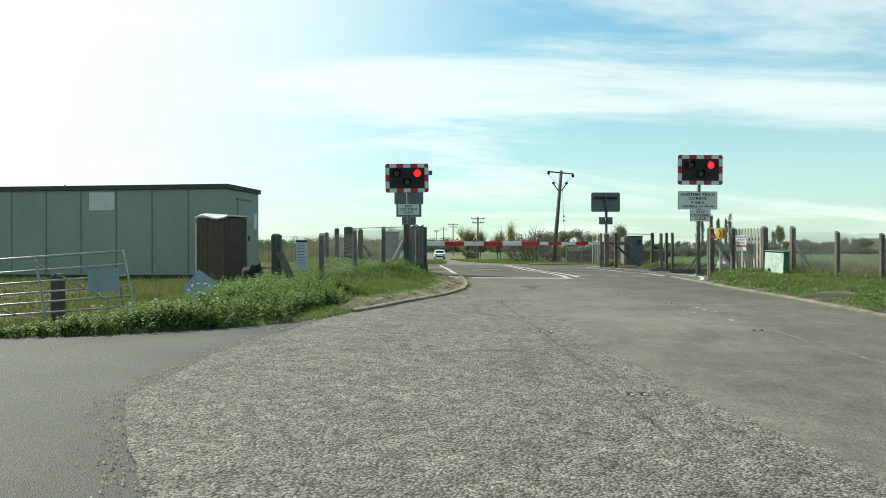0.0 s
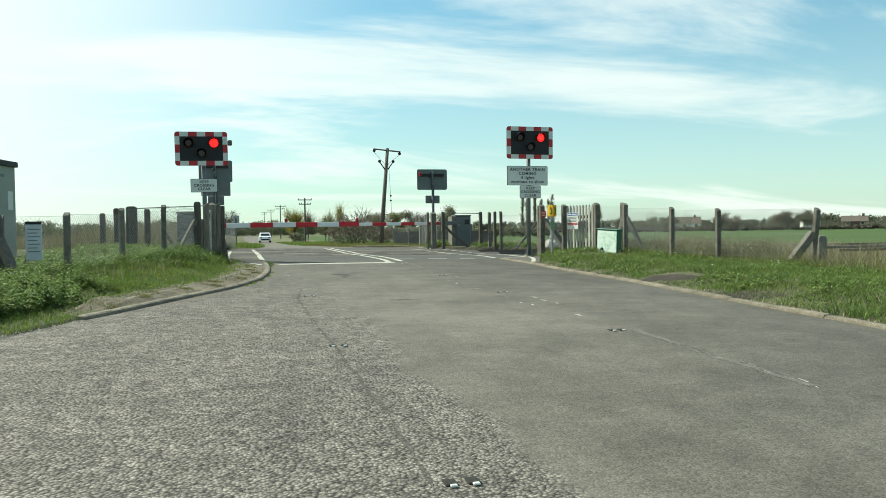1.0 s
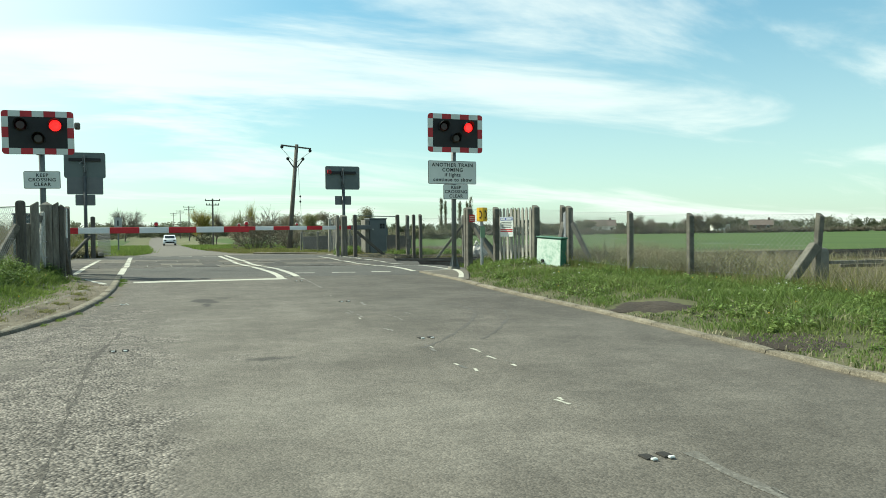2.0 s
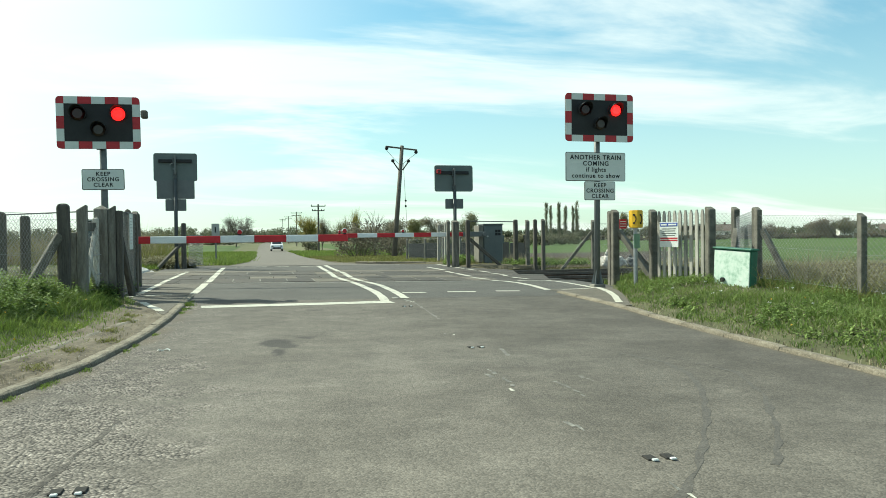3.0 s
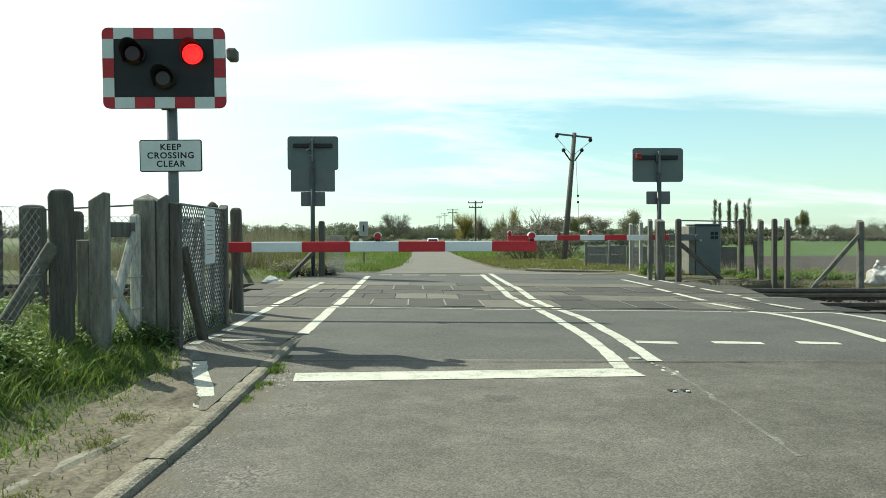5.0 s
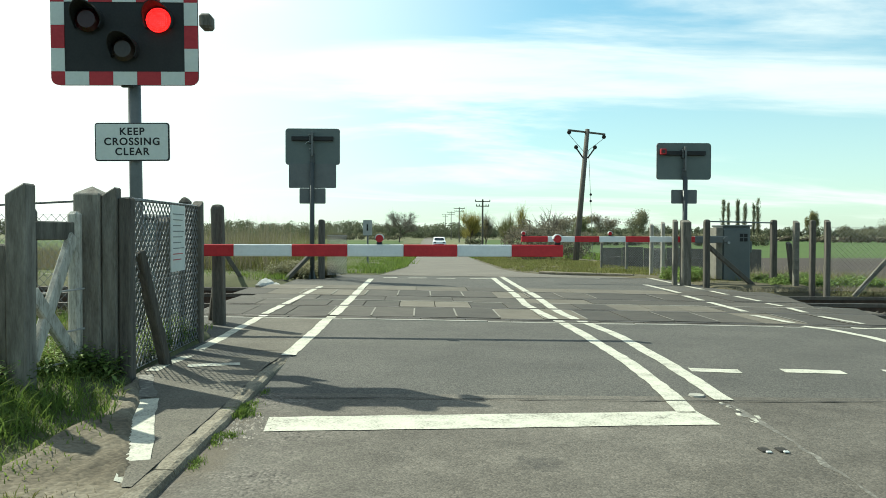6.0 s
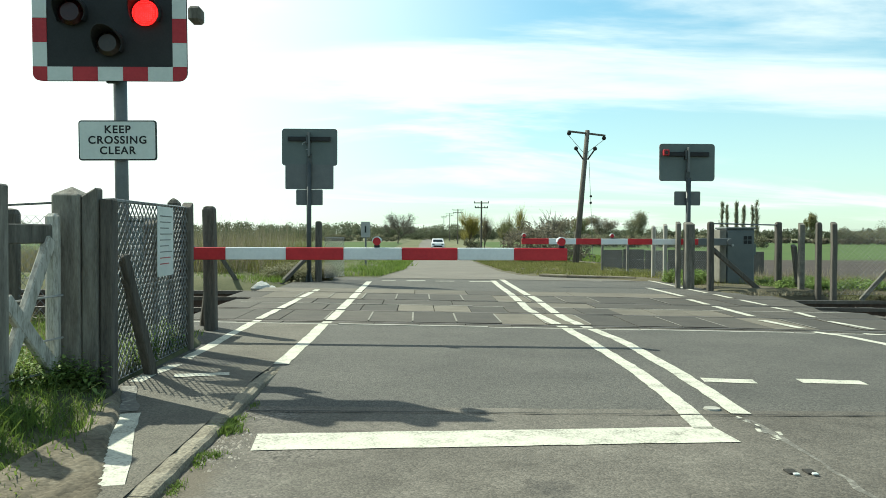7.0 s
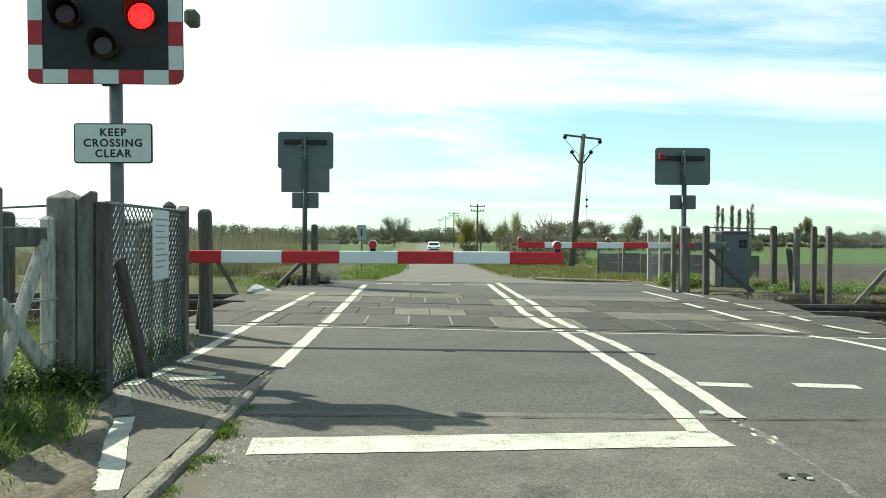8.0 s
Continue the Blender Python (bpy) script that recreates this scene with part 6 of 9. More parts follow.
    # sacks by the track
    for label, x, y, k, seed, mat in (("white woven sack with a tied neck lying beside the track", 11.55, 31.8, 1.0, 0.0, PLASTIC_WHITE), ("dusty grey sack slumped beside a white one", 12.35, 31.95, 0.8, 4.0, SACK_GREY)):
        e = empty("sack", label, "sack", Matrix.Translation((x, y, -0.06)), group="sacks by the track")
        bm = bmesh.new()
        bmesh.ops.create_icosphere(bm, subdivisions=5, radius=1)
        for v in bm.verts:
            q = v.co + Vector((seed, 0, 0))
            fold = 0.014 * math.sin(v.co.x * 16 + 4 * noise.noise(q * 2.0)) + 0.012 * noise.noise(q * 7)
            n1 = noise.noise(q * 2.0) * 0.07 + fold
            v.co = Vector((v.co.x * (0.42 + n1), v.co.y * (0.25 + n1), max(v.co.z, -0.6) * (0.24 + n1 * 0.6 - 0.07 * v.co.x) + 0.14)) * k
        part("bag", bm, mat, e, smooth=True)
        bm = bmesh.new()
        rod(bm, (-0.26 * k, -0.02, 0.36 * k), (-0.22 * k, -0.02, 0.45 * k), 0.045 * k, 0.03 * k, 10)
        rod(bm, (-0.22 * k, -0.02, 0.44 * k), (-0.16 * k, -0.02, 0.49 * k), 0.03 * k, 0.075 * k, 10)
        part("tied_neck", bm, mat, e, smooth=True)


SACK_GREY = material("dusty_grey_sack", [(0.1, 0.105, 0.105), (0.19, 0.195, 0.19)], 0.85, scale=6, fine=40, fine_bump=0.4, bump=0.5)
TIMBER_PALE = material("pale_bleached_timber", [(0.24, 0.225, 0.19), (0.36, 0.34, 0.295), (0.43, 0.41, 0.36)], 0.85, scale=6, fine=40, stretch=(6, 6, 0.5), fine_bump=0.4, vary=0.18)
SIGN_GREYWHITE = material("chalky_white_board", [(0.50, 0.53, 0.50), (0.60, 0.62, 0.59)], 0.7, scale=3, fine=25)
LABEL_GREEN = material("faded_green_plate", [(0.14, 0.24, 0.15), (0.2, 0.3, 0.2)], 0.6)
BLUE_INK = material("blue_printed_band", [(0.03, 0.06, 0.28), (0.04, 0.08, 0.34)], 0.5)
build_right_fences()


def build_far_side():
    # far left corner
    e = empty("braced_post", "dark timber post with two struts and curled wire beyond the rails", "fence post", Matrix.Translation((-1.1, 34.2, 0.05)))
    inv = e.matrix_world.inverted()
    post(-1.08, 34.2, 1.42, 0.14, TIMBER_DARK, z=0.03, parent=e, kind_top="dome")
    for p, q in (((-1.15, 34.15, 0.8), (-1.85, 33.4, 0.0)),):
        bm = beam(bmesh.new(), p, q, 0.1, 0.08, 0.01)
        bm.transform(inv)
        part("strut", bm, TIMBER_DARK, e)
    chain_link("wire_mesh", (-0.95, 34.25, 0.05), (-0.6, 35.2, 0.05), 0.1, 1.0, e, pitch=0.06, r=0.006)
    e = empty("broken_post", "leaning dark timber prop beside the rails", "fence post", Matrix.Translation((-2.6, 33.2, 0.05)))
    bm = beam(bmesh.new(), (-3.15, 33.0, 0.95), (-2.55, 33.3, -0.1), 0.1, 0.08, 0.01)
    bm.transform(e.matrix_world.inverted())
    part("prop", bm, TIMBER_DARK, e)
    for x, y, w, h in ((-2.0, 32.4, 0.19, 0.12), (-1.78, 32.35, 0.1, 0.07)):
        bm = bmesh.new()
        bmesh.ops.create_icosphere(bm, subdivisions=2, radius=1)
        for v in bm.verts:
            k = 1 + noise.noise(v.co * 1.6 + Vector((x, y, 0))) * 0.4
            v.co = Vector((v.co.x * w * k, v.co.y * 0.16 * k, v.co.z * h * k + h * 0.5))
        o = finish("concrete_lump", bm, CONCRETE_PALE)
        o.matrix_world = Matrix.Translation((x, y, -0.02))
        tagged(o, "broken pale concrete lump lying beside the rails", "rubble", "concrete rubble")
    e = empty("telephone_sign", "small grey plate with a handset symbol on a post", "sign", Matrix.Translation((-0.55, 42.0, -0.02)))
    bm = bmesh.new()
    rod(bm, (0, 0.03, -0.2), (0, 0.03, 1.3), 0.03, seg=8)
    part("pole", bm, STEEL_GREY, e)
    bm = plate(bmesh.new(), 0.3, 0.5, 0.01, 0.02, Matrix.Translation((0, -0.02, 1.3)))
    pl = part("plate", bm, PLATE_GREY, e)
    bm = new_box(-0.03, -0.03, 1.2, 0.02, -0.026, 1.42)
    part("symbol", bm, BLACK_PAINT, pl)
    # far right corner: grey relay cabinet behind posts
    gz = -0.04
    e = empty("relay_cabinet", "tall grey steel cabinet with vent plates beyond the rails", "cabinet", Matrix.Translation((8.5, 34.5, gz)))
    bm = new_box(-0.33, -0.25, 0.0, 0.32, 0.4, 1.32, 0.015)
    body = part("body", bm, CABINET_GREY, e)
    bm = new_box(-0.31, -0.27, 0.06, 0.3, -0.251, 1.26, 0.006)
    door = part("door", bm, CABINET_GREY, body)
    bm = new_box(-0.35, -0.29, 1.32, 0.34, 0.42, 1.36, 0.01)
    part("lid", bm, CABINET_GREY, body)
    for i in range(2):
        for j in range(2):
            bm = new_box(0.06 + i * 0.1, -0.282, 0.98 + j * 0.1, 0.14 + i * 0.1, -0.271, 1.06 + j * 0.1, 0.003)
            part("vent_plate", bm, BOARD_BLACK, door)
    bm = bmesh.new()
    rod(bm, (-0.2, -0.3, 0.95), (-0.2, -0.27, 0.95), 0.03, seg=10)
    part("lock", bm, STEEL_GALV, door)
    bm = new_box(-0.5, -0.3, 0.1, -0.35, 0.3, 1.3, 0.01)
    part("side_box", bm, CONCRETE, body, "pale grey side box")
    bm = new_box(0.322, -0.1, 0.72, 0.42, 0.15, 0.98, 0.01)
    part("side_box", bm, CABINET_BACK, body)
    specs = ((7.02, 33.4, 1.42, 0.2, TIMBER_GREY, "slope"), (6.83, 33.55, 1.43, 0.1, TIMBER_GREY, "slope"), (7.25, 32.75, 1.42, 0.12, TIMBER_DARK, "dome"), (8.98, 33.4, 1.43, 0.125, TIMBER_DARK, "dome"),
             (9.08, 32.55, 1.4, 0.11, CONCRETE_DARK, "slope"), (9.06, 31.8, 1.4, 0.1, TIMBER_DARK, "dome"), (9.18, 31.45, 1.4, 0.1, TIMBER_DARK, "slope"))
    for x, y, t, w, mt, k in specs:
        post(x, y, t, w, mt, "dark weathered post in a row beyond the rails", z=-0.08, kind_top=k, group="far corner posts")
    post(9.35, 33.2, 0.95, 0.1, TIMBER_DARK, "short leaning dark timber post", z=-0.1, lean=(-7, 0), group="far corner posts")
    e = empty("strut", "dark raking timber strut before the grey cabinet", "strut", Matrix.Translation((7.3, 32.85, 0.0)))
    bm = beam(bmesh.new(), (7.32, 32.85, 0.85), (8.45, 32.9, -0.1), 0.1, 0.09, 0.01)
    bm.transform(e.matrix_world.inverted())
    part("timber", bm, TIMBER_DARK, e)
    e = empty("top_rail", "thin dark rail linking the far posts", "rail", Matrix.Translation((7.25, 32.75, 1.35)))
    bm = bmesh.new()
    rod(bm, (7.25, 32.75, 1.38), (8.98, 33.4, 1.36), 0.015, seg=6)
    bm.transform(e.matrix_world.inverted())
    part("bar", bm, STEEL_GREY, e)
    # mesh fence along the far road side
    pts = [(7.4, 36.3, 1.42), (7.28, 36.9, 1.38), (7.0, 41.5, 0.85), (8.9, 42.5, 0.85), (10.8, 43.5, 0.85), (12.8, 44.5, 0.85)]
    fence("wire_fence", "pale timber posts with wire mesh before a grey sheet wall", [(x, y, -0.06, t) for x, y, t in pts[:2]], 0.09, TIMBER_PALE, zlo=0.1)
    fence("wire_fence", "low grey posts with wire mesh beside the garden", [(7.0, 41.5, -0.08, 0.85), (7.5, 40.3, -0.08, 0.88), (8.0, 39.3, -0.08, 0.9), (8.45, 38.4, -0.08, 0.95), (8.9, 37.3, -0.08, 1.0)], 0.07, CONCRETE, zlo=0.05)
    e = empty("sheet_wall", "low wall of weathered grey sheets behind the wire fence", "wall", Matrix.Translation((8.5, 43.0, -0.1)))
    for i in range(7):
        bm = new_box(-1.2 + i * 0.75, 0, 0, -0.47 + i * 0.75, 0.03, 0.72 + 0.03 * (i % 2), 0.004)
        bm.transform(Matrix.Rotation(radians(-30), 4, "Z"))
        part("sheet", bm, SHEET_GREY, e)


CONCRETE_PALE = material("pale_broken_concrete", [(0.40, 0.39, 0.36), (0.58, 0.57, 0.53)], 0.9, scale=6, fine=40, fine_bump=0.4)
build_far_side()


# ---- cabin, cabinet and field gate by the side road ----
def build_cabin():
    c = Vector((-6.2, 21.8, 0))
    ang = math.atan2(0.18, -0.98)
    root = empty("site_cabin", "long pale green panelled cabin with a dark roof edge", "cabin", Matrix.Translation((c.x, c.y, 0.06)) @ Matrix.Rotation(ang - math.pi, 4, "Z"))
    # local x runs away to the left as negative, y to the back
    ln, dp, h = 12.6, 2.35, 2.44
    bm = new_box(-ln, 0.0, 0.02, 0, dp, h - 0.02)
    body = part("body", bm, GREEN_PANEL, root)
    x = -1.08
    while x > -ln:
        bm = new_box(x - 0.015, -0.012, 0.06, x + 0.015, 0.005, h - 0.1, 0.003)
        part("cover_strip", bm, GREEN_STRIP, body)
        x -= 1.04
    bm = new_box(-0.05, -0.015, 0.05, 0.012, 0.05, h - 0.08, 0.004)
    part("corner_strip", bm, GREEN_PANEL, body)
    bm = new_box(-ln - 0.06, -0.06, h - 0.1, 0.06, dp + 0.06, h + 0.03, 0.01)
    part("roof_edge", bm, ROOF_FELT, root)
    bm = new_box(-ln, 0.02, -0.16, -0.0, dp - 0.05, 0.02)
    part("plinth", bm, ROOF_FELT, root)
    bm = new_box(-3.95, -0.02, 1.78, -3.2, 0.0, 2.28, 0.006)
    part("blanked_window", bm, SIGN_GREYWHITE, body, "pale boarded window panel")
    bm = new_box(0.0, 0.75, 0.1, 0.022, 1.65, 2.08, 0.006)
    d = part("door", bm, GREEN_PANEL, body)
    bm = new_box(0.0, 0.68, 2.08, 0.04, 1.72, 2.14, 0.005)
    part("door_head", bm, GREEN_STRIP, d)
    bm = new_box(0.02, 1.5, 0.95, 0.05, 1.54, 1.1, 0.005)
    part("door_handle", bm, BOARD_BLACK, d)
    bm = new_box(0.0, 1.95, 1.3, 0.012, 2.2, 1.75, 0.004)
    part("notice", bm, SIGN_WHITE, body)
    bm = bmesh.new()
    rod(bm, (-5.0, 0.5, h), (-5.0, 0.5, h + 0.1), 0.02, seg=6)
    part("vent_pipe", bm, STEEL_GREY, root)


GREEN_STRIP = material("darker_green_strip", [(0.11, 0.15, 0.12), (0.14, 0.19, 0.15)], 0.6, scale=3, fine=30)
build_cabin()


def build_left_things():
    e = empty("brown_cabinet", "dark brown boarded cabinet with a bent white lid", "cabinet", Matrix.Translation((-5.68, 19.3, -0.05)) @ Matrix.Rotation(radians(-26), 4, "Z"))
    bm = new_box(-0.83, 0, 0, 0, 0.83, 1.58, 0.012)
    body = part("body", bm, BROWN_BOX, e)
    for i in range(5):
        bm = new_box(-0.826 + i * 0.165, -0.012, 0.03, -0.666 + i * 0.165, -0.0005, 1.56, 0.004)
        part("board", bm, BROWN_BOX, body)
    for i in range(5):
        bm = new_box(0.0005, 0.004 + i * 0.165, 0.03, 0.012, 0.164 + i * 0.165, 1.56, 0.004)
        part("board", bm, BROWN_BOX, body)
    bm = bmesh.new()
    bmesh.ops.create_grid(bm, x_segments=8, y_segments=8, size=0.46, matrix=Matrix.Translation((-0.41, 0.41, 0)))
    for v in bm.verts:
        v.co.z = 1.66 - 0.12 * (v.co.x + 0.41) ** 2 - 0.35 * max(0.0, -v.co.y + 0.08) + 0.04 * math.sin(v.co.x * 7)
    r = bmesh.ops.extrude_face_region(bm, geom=bm.faces[:])
    for v in r["geom"]:
        if isinstance(v, bmesh.types.BMVert):
            v.co.z -= 0.035
    part("lid", bm, SIGN_WHITE, body, "bent white lid")
    # the sunlit left edge, put in as a thin white strip
    bm = new_box(-0.85, -0.03, 0.0, -0.825, 0.0, 1.45, 0.003)
    part("corner_strip", bm, SIGN_WHITE, body, "white strip for the light on the corner edge")
    # tilted steel field gate
    e = empty("field_gate", "galvanised tubular field gate, sagging, in long grass", "gate", Matrix.Translation((-5.63, 12.4, 0.76)) @ Matrix.Rotation(radians(-4), 4, "Y"))
    W, H = 3.7, 1.02
    for i, zz in enumerate((0, -0.2, -0.37, -0.53, -0.68, -0.84, -1.0)):
        bm = bmesh.new()
        rod(bm, (-W, 0, zz), (0.0 + 0.13 * (-zz), 0, zz), 0.016 if i else 0.02, seg=8)
        part("bar", bm, GATE_STEEL, e, smooth=True)
    for x0, x1 in ((0.0, 0.13), (-1.3, -1.2), (-W, -W)):
        bm = beam(bmesh.new(), (x0, -0.025, 0.0), (x1, -0.025, -H), 0.045, 0.02, 0.003)
        part("upright", bm, GATE_STEEL, e)
    for a, b in (((-1.3, -0.05, -0.08), (0.1, -0.05, -0.95)), ((-1.3, -0.05, -0.95), (-W, -0.05, -0.1)), ((-0.12, -0.03, -0.2), (-0.05, -0.03, -0.9))):
        bm = beam(bmesh.new(), a, b, 0.035, 0.012, 0.002)
        part("brace", bm, STEEL_GREY, e)
    bm = plate(bmesh.new(), 0.46, 0.34, 0.006, 0.008, Matrix.Translation((-0.3, -0.07, -0.42)))
    part("plate", bm, BLUE_GREY, e, "blank blue-grey sheet")
    post(-6.75, 12.75, 0.42, 0.17, TIMBER_DARK, "short dark timber gatepost in the grass", z=-0.4, kind_top="dome", group="gate posts")
    # loose sheet propped in the weeds
    bm = plate(bmesh.new(), 0.4, 0.4, 0.006, 0.01, Matrix.Rotation(radians(-20), 4, "X") @ Matrix.Rotation(radians(38), 4, "Y"))
    o = finish("loose_sheet", bm, BLUE_GREY)
    o.matrix_world = Matrix.Translation((-4.55, 12.7, 0.2)) @ Matrix.Rotation(radians(15), 4, "Z")
    tagged(o, "blue-grey metal sheet propped cornerwise in the weeds", "sheet")
    bm = beam(bmesh.new(), (-4.42, 12.85, 0.4), (-4.25, 12.75, -0.05), 0.05, 0.03)
    o = finish("prop_stick", bm, TIMBER_DARK)
    tagged(o, "dark stick standing in the weeds", "stick")
    # dark rubbish sack under the cabin end
    bm = bmesh.new()
    bmesh.ops.create_icosphere(bm, subdivisions=3, radius=1)
    for v in bm.verts:
        k = 1 + noise.noise(v.co * 1.8) * 0.35
        v.co = Vector((v.co.x * 0.22 * k, v.co.y * 0.2 * k, (v.co.z + 0.85) * 0.27 * k))
    o = finish("rubbish_sack", bm, TYRE, smooth=True)
    o.matrix_world = Matrix.Translation((-4.5, 16.6, lv(-4.5, 16.6) - 0.02))
    tagged(o, "torn black rubbish sack in the grass", "sack")


build_left_things()


# ---- poles ----
def utility_pole():
    b, t = Vector((8.3, 52.6, -0.3)), Vector((8.92, 52.95, 5.95))
    e = empty("utility_pole", "leaning dark timber pole with a crossarm and insulators", "utility pole", Matrix.Translation(b))
    bm = rod(bmesh.new(), (0, 0, -0.3), t - b, 0.15, 0.1, 10)
    part("shaft", bm, TIMBER_DARK, e, smooth=True)
    a0, a1 = Vector((7.95, 52.6, 5.86)) - b, Vector((9.82, 53.3, 5.76)) - b
    bm = beam(bmesh.new(), a0, a1, 0.1, 0.08, 0.01)
    arm = part("crossarm", bm, TIMBER_DARK, e)
    for p in (a0 + Vector((0.05, 0, -0.1)), a1 + Vector((-0.05, 0, -0.12)), t - b + Vector((0.0, 0, -0.1))):
        bm = bmesh.new()
        bmesh.ops.create_uvsphere(bm, u_segments=10, v_segments=6, radius=0.1, matrix=Matrix.Translation(p))
        part("insulator", bm, TYRE, arm)
    mid = (t - b) * 0.84
    for a in (a0, a1):
        bm = rod(bmesh.new(), a + Vector((0, 0, -0.15)), mid + Vector((0.12 if a is a1 else -0.12, 0, 0)), 0.012, seg=5)
        part("stay_wire", bm, STEEL_GREY, e)
    bm = rod(bmesh.new(), mid + Vector((0.15, 0, 0)), (0.85, 0, 0.2), 0.01, seg=5)
    part("stay_wire", bm, STEEL_GREY, e)
    for s in (-1, 1):
        bm = bmesh.new()
        rod(bm, mid + Vector((s * 0.1, 0, -0.35)), mid + Vector((s * 0.42, 0, 0.1)), 0.035, seg=6)
        part("bracket", bm, TYRE, e)
        bm = bmesh.new()
        bmesh.ops.create_uvsphere(bm, u_segments=8, v_segments=6, radius=0.1, matrix=Matrix.Translation(mid + Vector((s * 0.44, 0, 0.16))))
        part("insulator", bm, TYRE, e)
    for zz in (3.2, 2.9):
        bm = bmesh.new()
        bmesh.ops.create_uvsphere(bm, u_segments=8, v_segments=6, radius=0.06, matrix=Matrix.Translation((0.72, 0, zz)))
        part("insulator", bm, TYRE, e)


def line_pole(x, y, base, top, w=1.9):
    e = empty("telegraph_pole", "slim grey timber pole with two crossarms beside the road", "utility pole", Matrix.Translation((x, y, base + fen_drop(y))), group="roadside poles")
    bm = rod(bmesh.new(), (0, 0, -0.5), (0, 0, top - base), 0.13, 0.1, 8)
    part("shaft", bm, TIMBER_DARK, e)
    for zz, ww in ((0.25, w), (0.85, w * 0.85)):
        bm = new_box(-ww / 2, -0.06, top - base - zz - 0.06, ww / 2, 0.06, top - base - zz + 0.06, 0.01)
        arm = part("crossarm", bm, TIMBER_DARK, e)
        for k in (-1, -0.55, 0.55, 1) if zz > 0.5 else (-1, 1):
            bm = rod(bmesh.new(), (k * ww / 2 * 0.95, 0, top - base - zz), (k * ww / 2 * 0.95, 0, top - base - zz + 0.22), 0.07, 0.05, 6)
            part("insulator", bm, TYRE, arm)


utility_pole()
line_pole(8.96, 116, -0.3, 5.75)
line_pole(9.6, 190, -0.4, 7.2, 2.4)
line_pole(10.6, 262, -0.4, 8.2, 2.4)
line_pole(10.9, 330, -0.4, 9.0, 2.4)


# ---- white car on the far road ----
def build_car():
    e = empty("car", "small white hatchback coming along the narrow road", "car", Matrix.Translation((3.7, 125, float(road_z(3.7, 125)) + 0.012)) @ Matrix.Rotation(math.pi, 4, "Z"))
    bm = bmesh.new()
    prof = [(-1.95, 0.3), (-1.97, 0.62), (-1.9, 0.9), (-1.55, 1.4), (-0.3, 1.48), (0.6, 1.38), (1.15, 0.98), (1.9, 0.85), (1.98, 0.5), (1.95, 0.3)]
    rings = []
    for s, k in ((-0.86, 0.0), (-0.8, 1.0), (0.8, 1.0), (0.86, 0.0)):
        ring = []
        for py, pz in prof:
            inset = 0.14 * max(0.0, (pz - 0.85) / 0.6)
            x = math.copysign(abs(s) - inset, s)
            ring.append(bm.verts.new((x, py * (0.985 if k == 0 else 1), pz * (0.985 if k == 0 else 1))))
        rings.append(ring)
    n = len(prof)
    for a, b in zip(rings[:-1], rings[1:]):
        for i in range(n):
            j = (i + 1) % n
            bm.faces.new((a[i], a[j], b[j], b[i]))
    bm.faces.new(rings[0][::-1])
    bm.faces.new(rings[-1])
    body = part("body", bm, CAR_WHITE, e)
    bm = bmesh.new()
    vs = [bm.verts.new(p) for p in ((-0.62, -1.885, 0.99), (0.62, -1.885, 0.99), (0.54, -1.62, 1.36), (-0.54, -1.62, 1.36))]
    bm.faces.new(vs)
    bmesh.ops.translate(bm, verts=bm.verts, vec=(0, -0.03, 0.01))
    part("rear_window", bm, GLASS_DARK, body)
    bm = bmesh.new()
    vs = [bm.verts.new(p) for p in ((0.66, 1.1, 1.02), (-0.66, 1.1, 1.02), (-0.6, 0.66, 1.34), (0.6, 0.66, 1.34))]
    bm.faces.new(vs)
    bmesh.ops.translate(bm, verts=bm.verts, vec=(0, 0.04, 0.02))
    part("windscreen", bm, GLASS_DARK, body)
    bm = new_box(-0.6, 1.93, 0.36, 0.6, 2.0, 0.56, 0.02)
    part("grille", bm, TYRE, body)
    for s in (-1, 1):
        bm = new_box(s * 0.6 - 0.14, 1.86, 0.66, s * 0.6 + 0.14, 1.97, 0.8, 0.02)
        part("headlight", bm, GLASS_DARK, body)
    for s in (-1, 1):
        bm = new_box(s * 0.62 - 0.1, -2.0, 0.78, s * 0.62 + 0.1, -1.9, 0.95, 0.01)
        part("tail_light", bm, SIGN_RED, body)
        bm = bmesh.new()
        vs = [bm.verts.new((s * q[0], q[1], q[2])) for q in ((0.845, -1.3, 0.95), (0.845, 0.75, 0.95), (0.75, 0.4, 1.33), (0.74, -1.2, 1.36))]
        bm.faces.new(vs)
        part("side_window", bm, GLASS_DARK, body)
        for yy in (-1.25, 1.25):
            bm = rod(bmesh.new(), (s * 0.66, yy, 0.31), (s * 0.85, yy, 0.31), 0.31, seg=18)
            wl = part("wheel", bm, TYRE, e)
            bm = rod(bmesh.new(), (s * 0.852, yy, 0.31), (s * 0.858, yy, 0.31), 0.19, seg=12)
            part("rim", bm, STEEL_GALV, wl)
    bm = new_box(-0.84, -2.02, 0.32, 0.84, -1.92, 0.5, 0.02)
    part("bumper", bm, TYRE, body)
    bm = new_box(-0.26, -2.0, 0.6, 0.26, -1.97, 0.71, 0.004)
    part("blank_plate", bm, YELLOW, body)


build_car()


